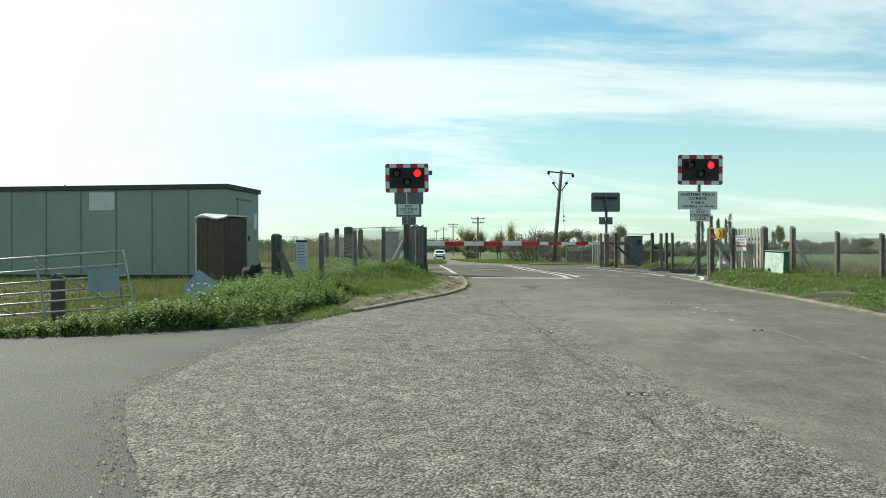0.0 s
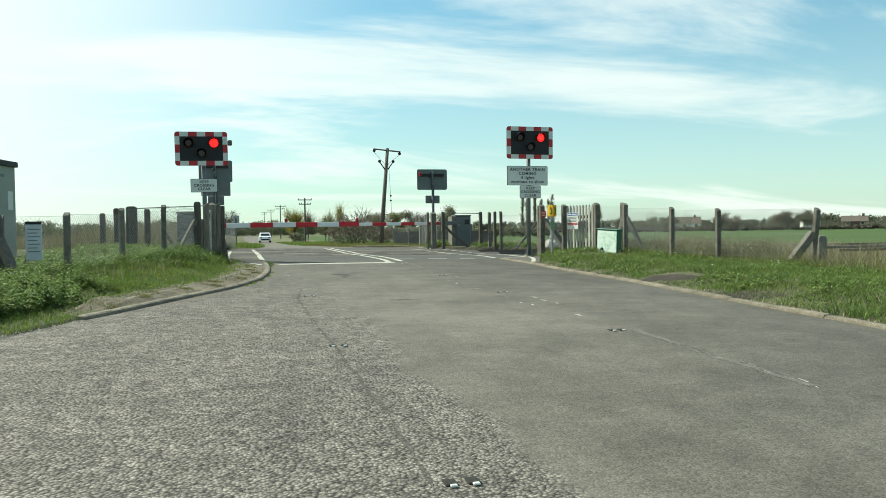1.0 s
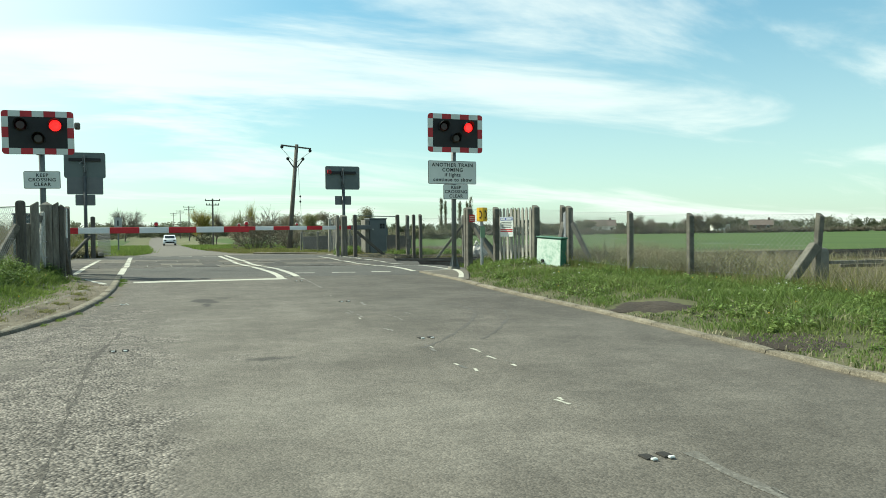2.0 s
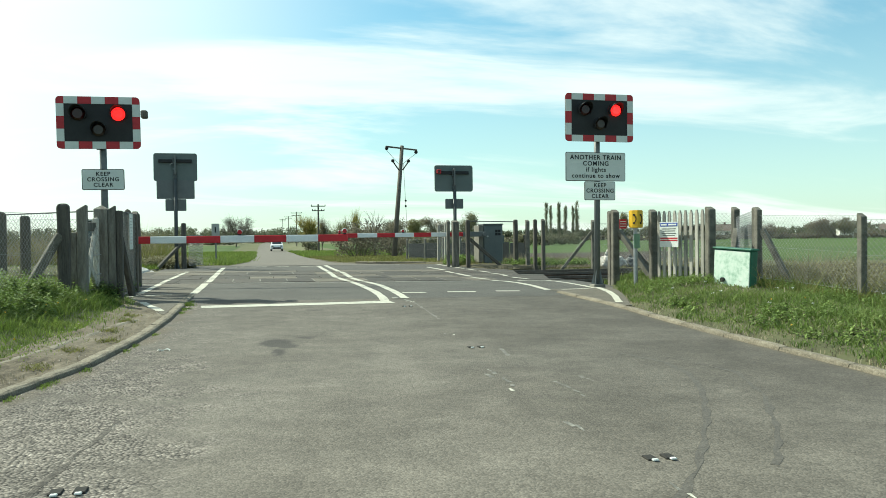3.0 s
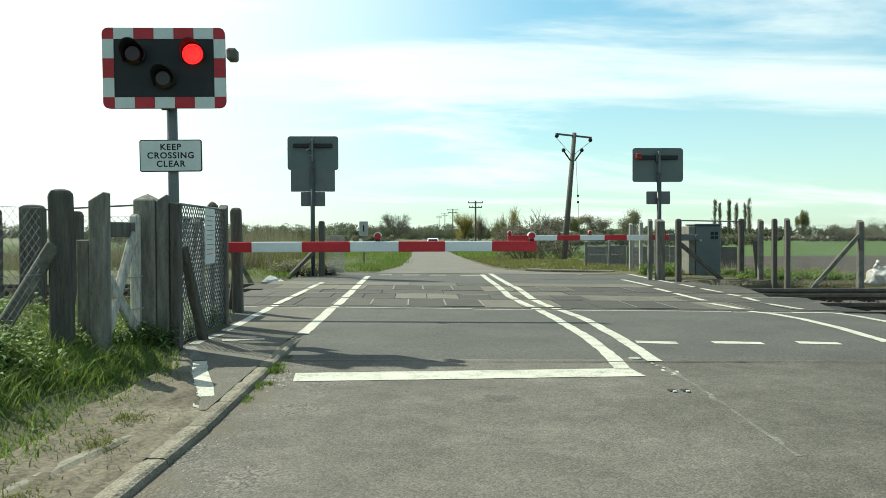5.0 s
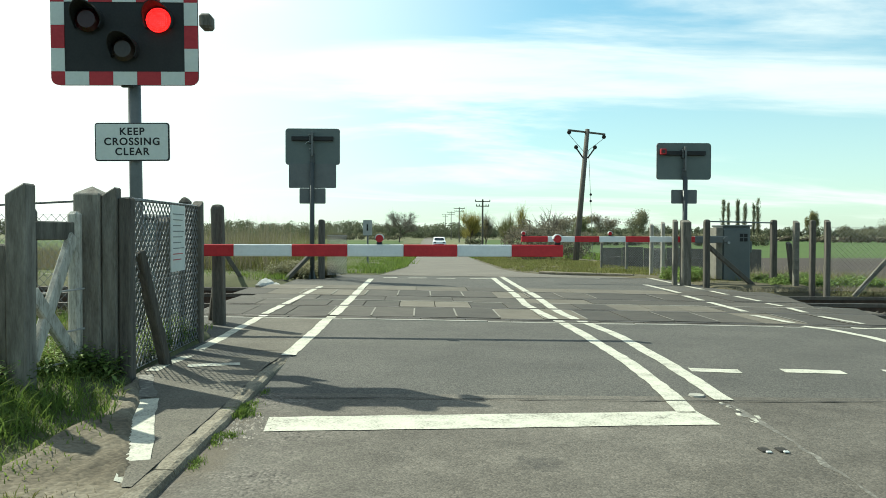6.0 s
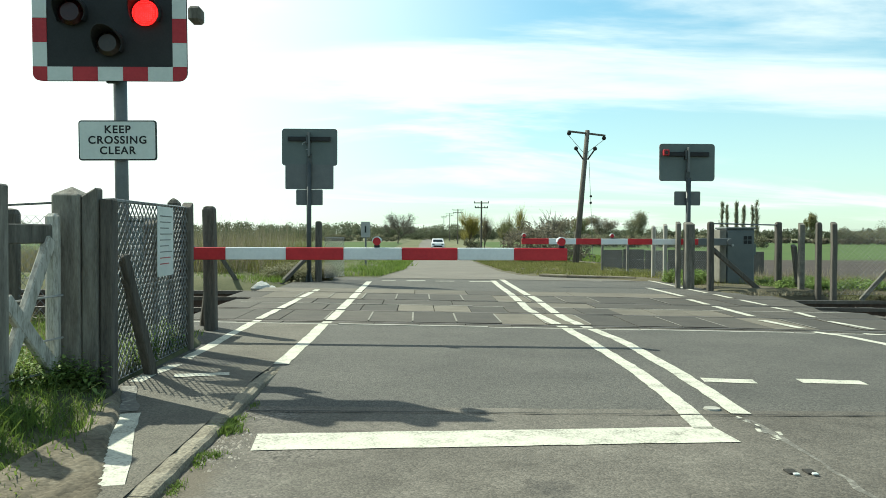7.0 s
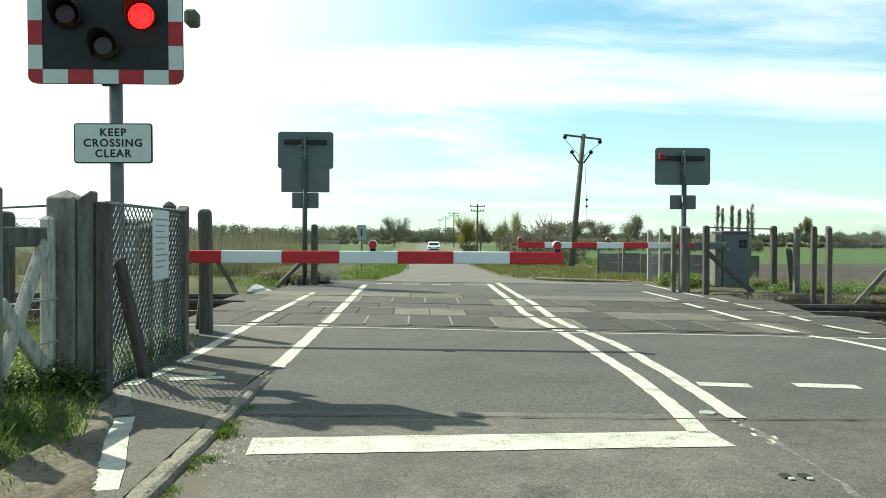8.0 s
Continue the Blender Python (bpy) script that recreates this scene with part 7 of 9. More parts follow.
# ---- trees, hedges and reeds ----
def leaf_cloud(rng, centres, radii, per, size, flat=1.0):
    """Small leaf-shaped quads scattered through clumps."""
    c = np.repeat(np.asarray(centres, float), per, axis=0)
    r = np.repeat(np.asarray(radii, float), per, axis=0)
    n = len(c)
    d = rng.normal(size=(n, 3))
    d /= np.linalg.norm(d, axis=1)[:, None]
    p = c + d * r * (rng.uniform(0.25, 1.0, n) ** 0.6)[:, None]
    u = rng.normal(size=(n, 3))
    u /= np.linalg.norm(u, axis=1)[:, None]
    v = np.cross(u, rng.normal(size=(n, 3)))
    v /= np.linalg.norm(v, axis=1)[:, None]
    s = (size * rng.uniform(0.5, 1.3, n))[:, None]
    verts = np.stack([p - u * s, p + v * s * 0.55, p + u * s, p - v * s * 0.55], 1).reshape(-1, 3)
    faces = np.arange(n * 4).reshape(-1, 4)
    return verts, faces


def limb_mesh(rng, h, spread_, trunk_r, n=7, levels=2, upright=0.5, start=0.3):
    """A tapered trunk with forking limbs; gives the mesh and the limb ends."""
    bm = bmesh.new()
    ends = []
    p = Vector((0, 0, -0.2))
    pts = [p]
    for i in range(4):
        p = p + Vector((rng.uniform(-0.04, 0.04) * h, rng.uniform(-0.04, 0.04) * h, h * 0.55 / 4 + 0.05))
        pts.append(p)
    for i in range(4):
        rod(bm, pts[i], pts[i + 1], trunk_r * (1 - 0.15 * i), trunk_r * (1 - 0.15 * (i + 1)), 7)

    def grow(base, direction, ln, r, lv_):
        tip = base + direction * ln
        rod(bm, base, tip, r, r * 0.5, 5)
        ends.append(tip)
        if lv_ > 0:
            for _ in range(4):
                a = base + (tip - base) * rng.uniform(0.4, 1.0)
                d = (direction + Vector((rng.uniform(-0.8, 0.8), rng.uniform(-0.8, 0.8), rng.uniform(-0.2, 0.7)))).normalized()
                grow(a, d, ln * rng.uniform(0.45, 0.7), r * 0.5, lv_ - 1)

    for i in range(n):
        f = start + (1 - start) * i / n
        k = min(3, int(f * 4))
        base = pts[k] + (pts[k + 1] - pts[k]) * (f * 4 - k)
        a = rng.uniform(0, 6.28)
        d = Vector((math.cos(a) * spread_, math.sin(a) * spread_, upright + rng.uniform(0, 0.5))).normalized()
        grow(base, d, h * rng.uniform(0.3, 0.45), trunk_r * 0.45, levels)
    return bm, ends


def tree(x, y, h, crown, label, leaf=None, size=0.25, per=26, spread_=0.7, upright=0.6, seed=1, levels=2, name="tree", trunk=None, z=-0.4, n=7, clump=0.14, group="", start=0.3):
    rng = random.Random(seed)
    nr = np.random.default_rng(seed)
    e = empty(name, label, "tree", Matrix.Translation((x, y, z + fen_drop(y))), group)
    bm, ends = limb_mesh(rng, h, spread_, trunk or h * 0.025, n, levels, upright, start)
    zmax = max(p.z for p in ends)
    k = h / max(zmax, 0.1)
    kx = crown / max(0.01, max(max(abs(p.x), abs(p.y)) for p in ends))
    S = Matrix.Diagonal((kx, kx, k, 1))
    bm.transform(S)
    part("trunk", bm, BARK, e)
    if leaf:
        c = [S @ p for p in ends]
        r = [(clump * crown * 2 + 0.1, clump * crown * 2 + 0.1, clump * h + 0.1)] * len(c)
        v, f = leaf_cloud(nr, [tuple(q) for q in c], r, per, size)
        raw_mesh("crown", v, f, leaf, e)
    return e


def twigs(nr, bases, dirs, length, width, spread_):
    """Thin tapering shoots from each base."""
    n = len(bases)
    d = np.asarray(dirs, float) + nr.normal(0, spread_, (n, 3))
    d /= np.linalg.norm(d, axis=1)[:, None]
    ln = length * nr.uniform(0.45, 1.1, n)[:, None]
    side = np.cross(d, nr.normal(size=(n, 3)))
    side = side / np.linalg.norm(side, axis=1)[:, None] * width
    b = np.asarray(bases, float)
    mid = b + d * ln * 0.55 + nr.normal(0, 0.04, (n, 3)) * ln
    tip = b + d * ln + nr.normal(0, 0.06, (n, 3)) * ln
    verts = np.stack([b - side, b + side, mid + side * 0.7, mid - side * 0.7, tip], 1).reshape(-1, 3)
    k = np.arange(n)[:, None] * 5
    faces = (k[:, :, None] + np.array([(0, 1, 2), (0, 2, 3), (3, 2, 4)])[None]).reshape(-1, 3)
    return verts, faces


def twig_tree(x, y, h, crown, label, mat, seed, z=-0.4, n_twigs=1600, upright=1.6, fork=0.35, width=0.03, length=0.5, name="tree", limbs=9, levels=2, spread_=0.5):
    """A tree in bud: forking limbs that end in a haze of thin shoots."""
    rng = random.Random(seed)
    nr = np.random.default_rng(seed)
    e = empty(name, label, "tree", Matrix.Translation((x, y, z + fen_drop(y))))
    bm, ends = limb_mesh(rng, h, spread_, h * 0.022, limbs, levels, upright, fork)
    top = max(p.z for p in ends)
    wide = max(max(abs(p.x), abs(p.y)) for p in ends)
    S = Matrix.Diagonal((crown * 0.85 / wide, crown * 0.85 / wide, h * 0.9 / top, 1))
    bm.transform(S)
    part("trunk", bm, BARK, e)
    c = np.array([tuple(S @ p) for p in ends])
    k = nr.integers(0, len(c), n_twigs)
    b = c[k] * nr.uniform(0.82, 1.0, n_twigs)[:, None]
    out = b * np.array([1, 1, 0]) / max(crown, 0.1)
    v, f = twigs(nr, b, out + np.array([0, 0, upright]), h * length * 0.4, width, 0.45)
    raw_mesh("crown", v, f, mat, e)
    return e


def poplar(x, y, h, w, seed, z=-0.4):
    """A narrow upright tree, close-twigged to the ground."""
    nr = np.random.default_rng(seed)
    e = empty("poplar", "tall slim poplar, thinly leafed, across the field", "tree", Matrix.Translation((x, y, z + fen_drop(y))), group="row of poplars")
    bm = rod(bmesh.new(), (0, 0, -0.2), (0, 0, h * 0.95), h * 0.014, 0.03, 6)
    for i in range(26):
        a = nr.uniform(0, 6.28)
        z0 = nr.uniform(0.12, 0.85) * h
        rod(bm, (0, 0, z0), (math.cos(a) * w * 0.8, math.sin(a) * w * 0.8, z0 + h * 0.14), 0.05, 0.02, 4)
    part("trunk", bm, BARK, e)
    t = nr.uniform(0.03, 1.0, 130)
    c = np.stack([nr.normal(0, 0.26, 130) * w, nr.normal(0, 0.26, 130) * w, t * h], -1)
    rr = w * (0.72 * (1 - t) ** 0.6 + 0.1)
    v, f = leaf_cloud(nr, c, np.stack([rr * 0.85, rr * 0.85, rr * 2.0], -1), 22, 0.1)
    k = nr.integers(0, 130, 1500)
    tv, tf = twigs(nr, c[k] * np.array([0.8, 0.8, 0.93]), np.array([0.0, 0.0, 1.0]) + c[k] * np.array([0.35, 0.35, 0]), h * 0.13, 0.022, 0.2)
    tris = np.concatenate([f[:, [0, 1, 2]], f[:, [0, 2, 3]]])
    raw_mesh("crown", np.concatenate([v, tv]), np.concatenate([tris, tf + len(v)]), LEAF_POPLAR, e)


def belt(name, label, x0, y0, x1, y1, h, depth, mat, seed, dens=1.0, size=0.5, z=-0.4, vary=0.5, category="hedge", per=130):
    """A far hedge or wood: clumps of leaves with an uneven top."""
    nr = np.random.default_rng(seed)
    ln = math.hypot(x1 - x0, y1 - y0)
    n = max(6, int(ln / (h * 0.35) * dens))
    t = nr.uniform(0, 1, n)
    hh = h * (1 - vary + vary * np.abs(np.sin(t * ln / h * 0.9 + seed) * 0.6 + nr.uniform(0, 0.6, n)))
    px = x0 + (x1 - x0) * t + nr.normal(0, depth, n) * 0.3
    py = y0 + (y1 - y0) * t + nr.normal(0, depth, n) * 0.5
    # crowns above, a close understorey below
    low = np.where(np.arange(n) % 3 == 0, 0.55, 1.0)
    c = np.stack([px, py, z + fen_drop(py) + hh * 0.5 * low], -1)
    r = np.stack([h * 0.3 + 0 * hh, h * 0.3 + 0 * hh, hh * 0.52 * low], -1)
    v, f = leaf_cloud(nr, c, r, per, size * 0.55 * (230 / per) ** 0.45)
    o = raw_mesh(name, v, f, mat)
    return tagged(o, label, category, kind="stuff")


def bush(x, y, w, h, label, leaf, seed, z=0.0, size=0.06, n=60, per=40):
    nr = np.random.default_rng(seed)
    e = empty("bush", label, "bush", Matrix.Translation((x, y, z + fen_drop(y))))
    bm = bmesh.new()
    c = []
    for i in range(n):
        a = nr.uniform(0, 6.28)
        rr = w * 0.5 * nr.uniform(0.1, 1) ** 0.6
        zz = h * nr.uniform(0.15, 1) * (1 - 0.35 * (rr / (w * 0.5)) ** 2)
        c.append((math.cos(a) * rr, math.sin(a) * rr * 0.8, zz))
        if i % 3 == 0:
            rod(bm, (math.cos(a) * rr * 0.3, math.sin(a) * rr * 0.3, -0.1), c[-1], 0.02, 0.005, 4)
    part("stems", bm, BARK, e)
    v, f = leaf_cloud(nr, c, [(w * 0.13, w * 0.13, h * 0.13)] * n, per, size)
    raw_mesh("foliage", v, f, leaf, e)


def build_plants():
    twig_tree(-3.9, 207, 8.6, 5.6, "bare spreading tree beside the far road", TWIG_GREY, 5, z=-0.5, n_twigs=2600, upright=0.45, fork=0.22, width=0.016, length=0.42, limbs=14, levels=3, spread_=1.0)
    twig_tree(7.8, 124, 5.0, 1.9, "yellow budding willow by the roadside", LEAF_WILLOW, 11, n_twigs=1700, upright=1.3, fork=0.12, width=0.013, length=0.9, limbs=12)
    twig_tree(10.2, 126, 4.5, 1.5, "brown budding willow by the roadside", LEAF_BROWN, 12, n_twigs=800, upright=1.4, fork=0.12, width=0.012, length=0.9, limbs=9)
    twig_tree(11.9, 116, 3.7, 1.3, "pollarded tree with upright budding shoots", LEAF_SPRING, 14, z=-0.35, n_twigs=600, upright=1.4, fork=0.15, width=0.013, length=1.0)
    twig_tree(15.3, 127, 6.2, 1.0, "slim upright tree with pale spring shoots", LEAF_WILLOW, 16, n_twigs=700, upright=2.4, fork=0.1, width=0.014, length=0.7, limbs=10, spread_=0.25)
    twig_tree(13.6, 128, 4.8, 1.1, "slim upright tree with pale spring shoots", LEAF_SPRING, 17, n_twigs=600, upright=2.2, fork=0.1, width=0.014, length=0.8, limbs=9, spread_=0.3)
    tree(17.5, 110, 3.7, 2.2, "rounded budding garden tree", LEAF_BROWN, 0.1, 16, 0.8, 0.5, 18, 2, z=-0.4)
    tree(7.9, 56.5, 2.9, 1.1, "thin bare sapling behind a bush", None, 0.1, 6, 0.5, 1.0, 21, 2, n=8, z=-0.2)
    bush(6.75, 55, 2.8, 2.0, "tangled brown-green bush at the foot of the pole", LEAF_BROWN, 31, z=-0.15, size=0.06, n=110, per=40)
    bush(9.6, 60, 2.2, 1.7, "brown-green bush beside the garden fence", LEAF_BROWN, 32, z=-0.2, size=0.06, n=60)
    bush(8.2, 121, 2.2, 1.7, "dark low bush below the willow", LEAF_DARK, 33, z=-0.4, size=0.12, n=40, per=30)
    for i, (x, y, h, w) in enumerate(((97, 266, 12.7, 0.75), (99.3, 268, 11.9, 0.65), (100.8, 264, 12.9, 0.7), (102.3, 268, 12.3, 0.65), (103.9, 266, 11.6, 0.9), (106.7, 266, 11.6, 0.65), (108.9, 268, 13.3, 1.1))):
        poplar(x, y, h, w * 1.1, 40 + i)
    tree(110.5, 236, 7.9, 1.9, "round-headed tree alone beyond the field", LEAF_SPRING, 0.13, 54, 0.8, 0.6, 51, 2)
    tree(54, 215, 7.4, 4.0, "dark spreading tree behind the hedge", LEAF_DARK, 0.13, 54, 0.9, 0.4, 52, 2)
    tree(40, 205, 5.6, 3.4, "round green tree behind the hedge", LEAF_SPRING, 0.13, 54, 0.8, 0.4, 53, 2)
    tree(27, 170, 5.0, 3.6, "budding grey tree behind the gardens", LEAF_BROWN, 0.11, 44, 0.8, 0.4, 54, 2)
    tree(41, 190, 5.8, 3.4, "budding grey tree behind the gardens", LEAF_BROWN, 0.11, 44, 0.8, 0.4, 55, 2)
    tree(136, 250, 4.6, 4.0, "rounded dark tree among the bungalows", LEAF_DARK, 0.13, 54, 0.8, 0.4, 56, 2)
    tree(100, 196, 3.6, 3.0, "dark rounded tree beyond the field", LEAF_DARK, 0.13, 54, 0.8, 0.4, 57, 2)
    tree(134, 200, 4.8, 4.4, "pale budding tree beyond the field", LEAF_BROWN, 0.13, 54, 0.8, 0.4, 58, 2)
    tree(148, 196, 5.0, 4.4, "pale budding tree beyond the field", LEAF_BROWN, 0.13, 54, 0.8, 0.4, 59, 2)
    tree(162, 202, 5.2, 3.2, "dark rounded tree by the houses", LEAF_DARK, 0.13, 54, 0.8, 0.4, 60, 2)
    tree(118, 205, 3.9, 2.6, "dark rounded tree beyond the field", LEAF_DARK, 0.13, 54, 0.8, 0.4, 61, 2)
    # far woods and hedges
    belt("far_wood", "distant line of trees along the horizon", -420, 520, -6, 560, 10.5, 14, LEAF_FAR, 70, 4.2, 0.8, vary=0.3, category="wood")
    belt("far_wood", "distant line of trees along the horizon", -30, 400, 40, 410, 7.6, 8, LEAF_FAR, 71, 4.0, 0.6, vary=0.3, category="wood")
    belt("far_wood", "distant line of trees along the horizon", 20, 560, 420, 520, 7.0, 14, LEAF_FAR, 72, 3.6, 0.8, vary=0.35, category="wood")
    belt("far_wood", "distant line of trees along the horizon", -700, 300, -380, 520, 12, 14, LEAF_FAR, 73, 3.4, 1.0, vary=0.35, category="wood")
    belt("far_wood", "distant line of trees along the horizon", 400, 520, 900, 200, 9.5, 14, LEAF_FAR, 74, 3.2, 1.0, vary=0.35, category="wood")
    belt("field_hedge", "clipped dark hedge along the green field", -90, 238, -5, 246, 2.2, 1.5, LEAF_DARK, 75, 1.6, 0.25, vary=0.2)
    belt("garden_hedge", "dense dark hedge beyond the gardens", 26, 150, 56, 142, 2.2, 1.2, LEAF_DARK, 76, 3.5, 0.2, vary=0.12)
    belt("field_hedge", "low brown hedge across the field", 70, 232, 260, 215, 1.5, 1.5, LEAF_BROWN, 77, 1.6, 0.3, vary=0.3)
    belt("field_hedge", "low brown hedge across the field", 95, 205, 240, 180, 1.7, 1.5, LEAF_BROWN, 78, 1.4, 0.3, vary=0.4)
    belt("roadside_trees", "dark trees closing the end of the road", -14, 300, 40, 292, 6.0, 4, LEAF_FAR, 79, 5.0, 0.35, vary=0.3, category="wood", per=300)
    belt("garden_trees", "grey-green trees among the houses", 118, 214, 300, 168, 6.2, 6, LEAF_MIX, 83, 1.1, 0.3, vary=0.7, category="wood", per=700)
    belt("left_hedge", "grey-green trees behind the dry grass", -70, 190, -18, 250, 5.2, 3, LEAF_FAR, 80, 3.4, 0.28, vary=0.35)


# base colour raised to carry the haze over the gardens
LEAF_MIX = material("hazed_mixed_tree_leaves", [(0.125, 0.12, 0.09), (0.185, 0.18, 0.13), (0.24, 0.225, 0.165)], 0.85, scale=0.08, fine=2, vary=0.14, island=True, bump=0, fine_bump=0, trans=0.4)
TWIG_GREY = material("bare_grey_twigs", [(0.13, 0.1105, 0.091), (0.195, 0.169, 0.143)], 0.9, scale=1, fine=6, vary=0.3, island=True, bump=0, fine_bump=0)
# greyed and lightened: the haze of distance is in this leaf colour
LEAF_FAR = material("far_trees_hazed", [(0.085, 0.098, 0.062), (0.13, 0.145, 0.088), (0.18, 0.185, 0.122)], 0.9, scale=0.05, fine=0.8, vary=0.14, island=True, bump=0, fine_bump=0, trans=0.45)
LEAF_WILLOW = material("yellow_willow_twigs", [(0.2125, 0.1875, 0.05), (0.3, 0.2625, 0.075), (0.35, 0.3125, 0.1125)], 0.8, scale=0.5, fine=4, vary=0.3, island=True, bump=0, fine_bump=0, trans=0.3)
build_plants()


# ---- houses across the fields ----
def house(x, y, w, d, eaves, ridge, wall, yaw, label, z=-0.4):
    e = empty("house", label, "house", Matrix.Translation((x, y, z + fen_drop(y))) @ Matrix.Rotation(radians(yaw), 4, "Z"), group="far houses")
    bm = new_box(-w / 2, -d / 2, -0.2, w / 2, d / 2, eaves)
    wl = part("wall", bm, wall, e)
    bm = bmesh.new()
    vs = [bm.verts.new(p) for p in ((-w / 2 - 0.3, -d / 2 - 0.3, eaves), (w / 2 + 0.3, -d / 2 - 0.3, eaves), (w / 2 + 0.3, d / 2 + 0.3, eaves), (-w / 2 - 0.3, d / 2 + 0.3, eaves), (-w / 2 - 0.3, 0, ridge), (w / 2 + 0.3, 0, ridge))]
    for f in ((0, 1, 5, 4), (2, 3, 4, 5), (0, 4, 3), (1, 2, 5), (0, 3, 2, 1)):
        bm.faces.new([vs[i] for i in f])
    rf = part("roof", bm, ROOF_TILE, e)
    bm = new_box(w * 0.3, -0.35, ridge - 0.4, w * 0.3 + 0.7, 0.35, ridge + 0.7)
    part("chimney", bm, BRICK, rf)
    for i in range(max(2, int(w / 3))):
        cx = -w / 2 + 1.4 + i * (w - 2.8) / max(1, int(w / 3) - 1)
        bm = new_box(cx - 0.55, -d / 2 - 0.03, 1.0, cx + 0.55, -d / 2 + 0.02, 2.1)
        wn = part("window", bm, SIGN_WHITE, wl)
        bm = new_box(cx - 0.47, -d / 2 - 0.04, 1.08, cx + 0.47, -d / 2 - 0.03, 2.02)
        part("pane", bm, GLASS_DARK, wn)


for hx, hy, hw, hd, he, hr, mt, yw, lb in ((158, 262, 11, 8, 2.4, 4.8, RENDER_WHITE, -30, "pale rendered bungalow with a tiled roof"),
                                           (171, 212, 6, 5, 2.6, 4.6, RENDER_WHITE, 60, "white gabled house beside trees"), (190, 215, 7, 6, 2.2, 4.0, BRICK, -40, "brick barn with a tiled roof")):
    house(hx, hy, hw, hd, he, hr, mt, yw, lb)


# ---- road studs, stains and small litter ----
def build_studs():
    bm = bmesh.new()
    box(bm, -0.025, -0.022, -0.01, 0.025, 0.05, 0.005, 0.003)
    me = bpy.data.meshes.new("housing")
    bm.to_mesh(me)
    bm.free()
    me.materials.append(GAP)
    for i, (x, y) in enumerate(((0.22, 5.59), (0.14, 8.74), (2.6, 8.98), (0.29, 12.84), (2.84, 12.76), (2.94, 16.3), (3.01, 20.03))):
        e = empty("road_stud", "worn metal road stud with two rubber mounts", "road stud", Matrix.Translation((x, y, float(road_z(x, y)) + 0.004)), group="road studs")
        for s in (-1, 1):
            o = new("housing", me)
            o.parent = e
            o.location.x = s * 0.046
        for s in (-1, 1):
            bm = new_box(s * 0.045 - 0.012, -0.045, -0.002, s * 0.045 + 0.016, -0.024, 0.008, 0.003)
            part("reflector", bm, SIGN_GREYWHITE, e)
    bm = bmesh.new()
    rod(bm, (0, 0, -0.02), (0, 0, 0.003), 0.055, 0.052, 20)
    o = finish("service_cover", bm, KERB_PALE)
    o.matrix_world = Matrix.Translation((3.07, 21.37, float(road_z(3.07, 21.37)) + 0.008))
    tagged(o, "small round pale cover set in the asphalt", "cover", kind="structure")


def build_stains():
    stripe("road_seam", [(0.1, 21.19), (1.2, 21.2), (2.7, 21.19), (4.2, 21.21), (5.7, 21.2)], 0.016, "dark open joint across the road", GAP, 0.008, ragged=0.008)
    stripe("road_seam", [(0.1, 4.2), (0.09, 5.4), (0.13, 6.6), (0.11, 8.3), (0.09, 9.8), (0.11, 12.4), (0.28, 14.1)], 0.022, "dark ravelled joint along the lane", SEAM, 0.0015, ragged=0.016)
    stripe("old_lane_line", [(2.73, 6.7), (2.74, 7.5), (2.72, 8.0), (2.79, 9.0)], 0.06, "worn remnant of a white lane line", PAINT_GHOST, 0.0018, "old lane lines", 0.02)
    for pts in ([(4.05, 15.75), (4.2, 15.2), (4.12, 14.7), (3.87, 14.1), (3.44, 13.35), (2.92, 12.57), (2.62, 12.21)], [(4.42, 15.1), (4.5, 14.7), (4.22, 13.97), (3.79, 13.23), (3.3, 12.55)]):
        stripe("tyre_mark", pts, 0.036, "faint curved black tyre mark", SKID, 0.0015, ragged=0.015)


def soil_patch(x, y, rx, ry, seed):
    """Bare ground showing through the verge, a fine lumpy sheet with a ragged rim."""
    rng = random.Random(seed)
    bm = bmesh.new()
    rings = []
    for q in range(1, 7):
        f = q / 6
        ring = []
        for i in range(36):
            a = 2 * math.pi * i / 36
            k = 1 + 0.15 * math.sin(2 * a + seed) + 0.1 * math.sin(5 * a) + 0.06 * math.sin(11 * a + seed)
            qx, qy = x + rx * k * f * math.cos(a), y + ry * k * f * math.sin(a)
            ring.append(bm.verts.new((qx, qy, rv(qx, qy) + 0.014 * (1 - f ** 4) - 0.012 * f ** 4 + rng.uniform(-0.004, 0.004))))
        rings.append(ring)
    bm.faces.new(rings[0])
    for a, b in zip(rings[:-1], rings[1:]):
        for i in range(36):
            bm.faces.new((a[i], b[i], b[(i + 1) % 36], a[(i + 1) % 36]))
    o = finish("bare_soil", bm, SOIL_DARK, smooth=True)
    tagged(o, "patch of bare brown soil in the verge", "soil", kind="structure")


SOIL_DARK = material("damp_bare_soil", [(0.025, 0.019, 0.0135), (0.0425, 0.033, 0.024), (0.06, 0.0485, 0.036)], 1.0, scale=3, fine=35, fine_bump=0.7, bump=0.5, chips=0.2, chip_scale=45)
soil_patch(6.0, 13.9, 0.42, 0.52, 4)
soil_patch(6.9, 19.2, 0.5, 0.25, 6)
soil_patch(5.6, 11.3, 0.26, 0.7, 8)
SEAM = material("ravelled_dark_joint", [(0.045, 0.039, 0.033), (0.085, 0.075, 0.063), (0.13, 0.117, 0.1)], 0.95, scale=9, fine=60, fine_mix=0.5, chips=0.4, chip_scale=70, fine_bump=0.7)
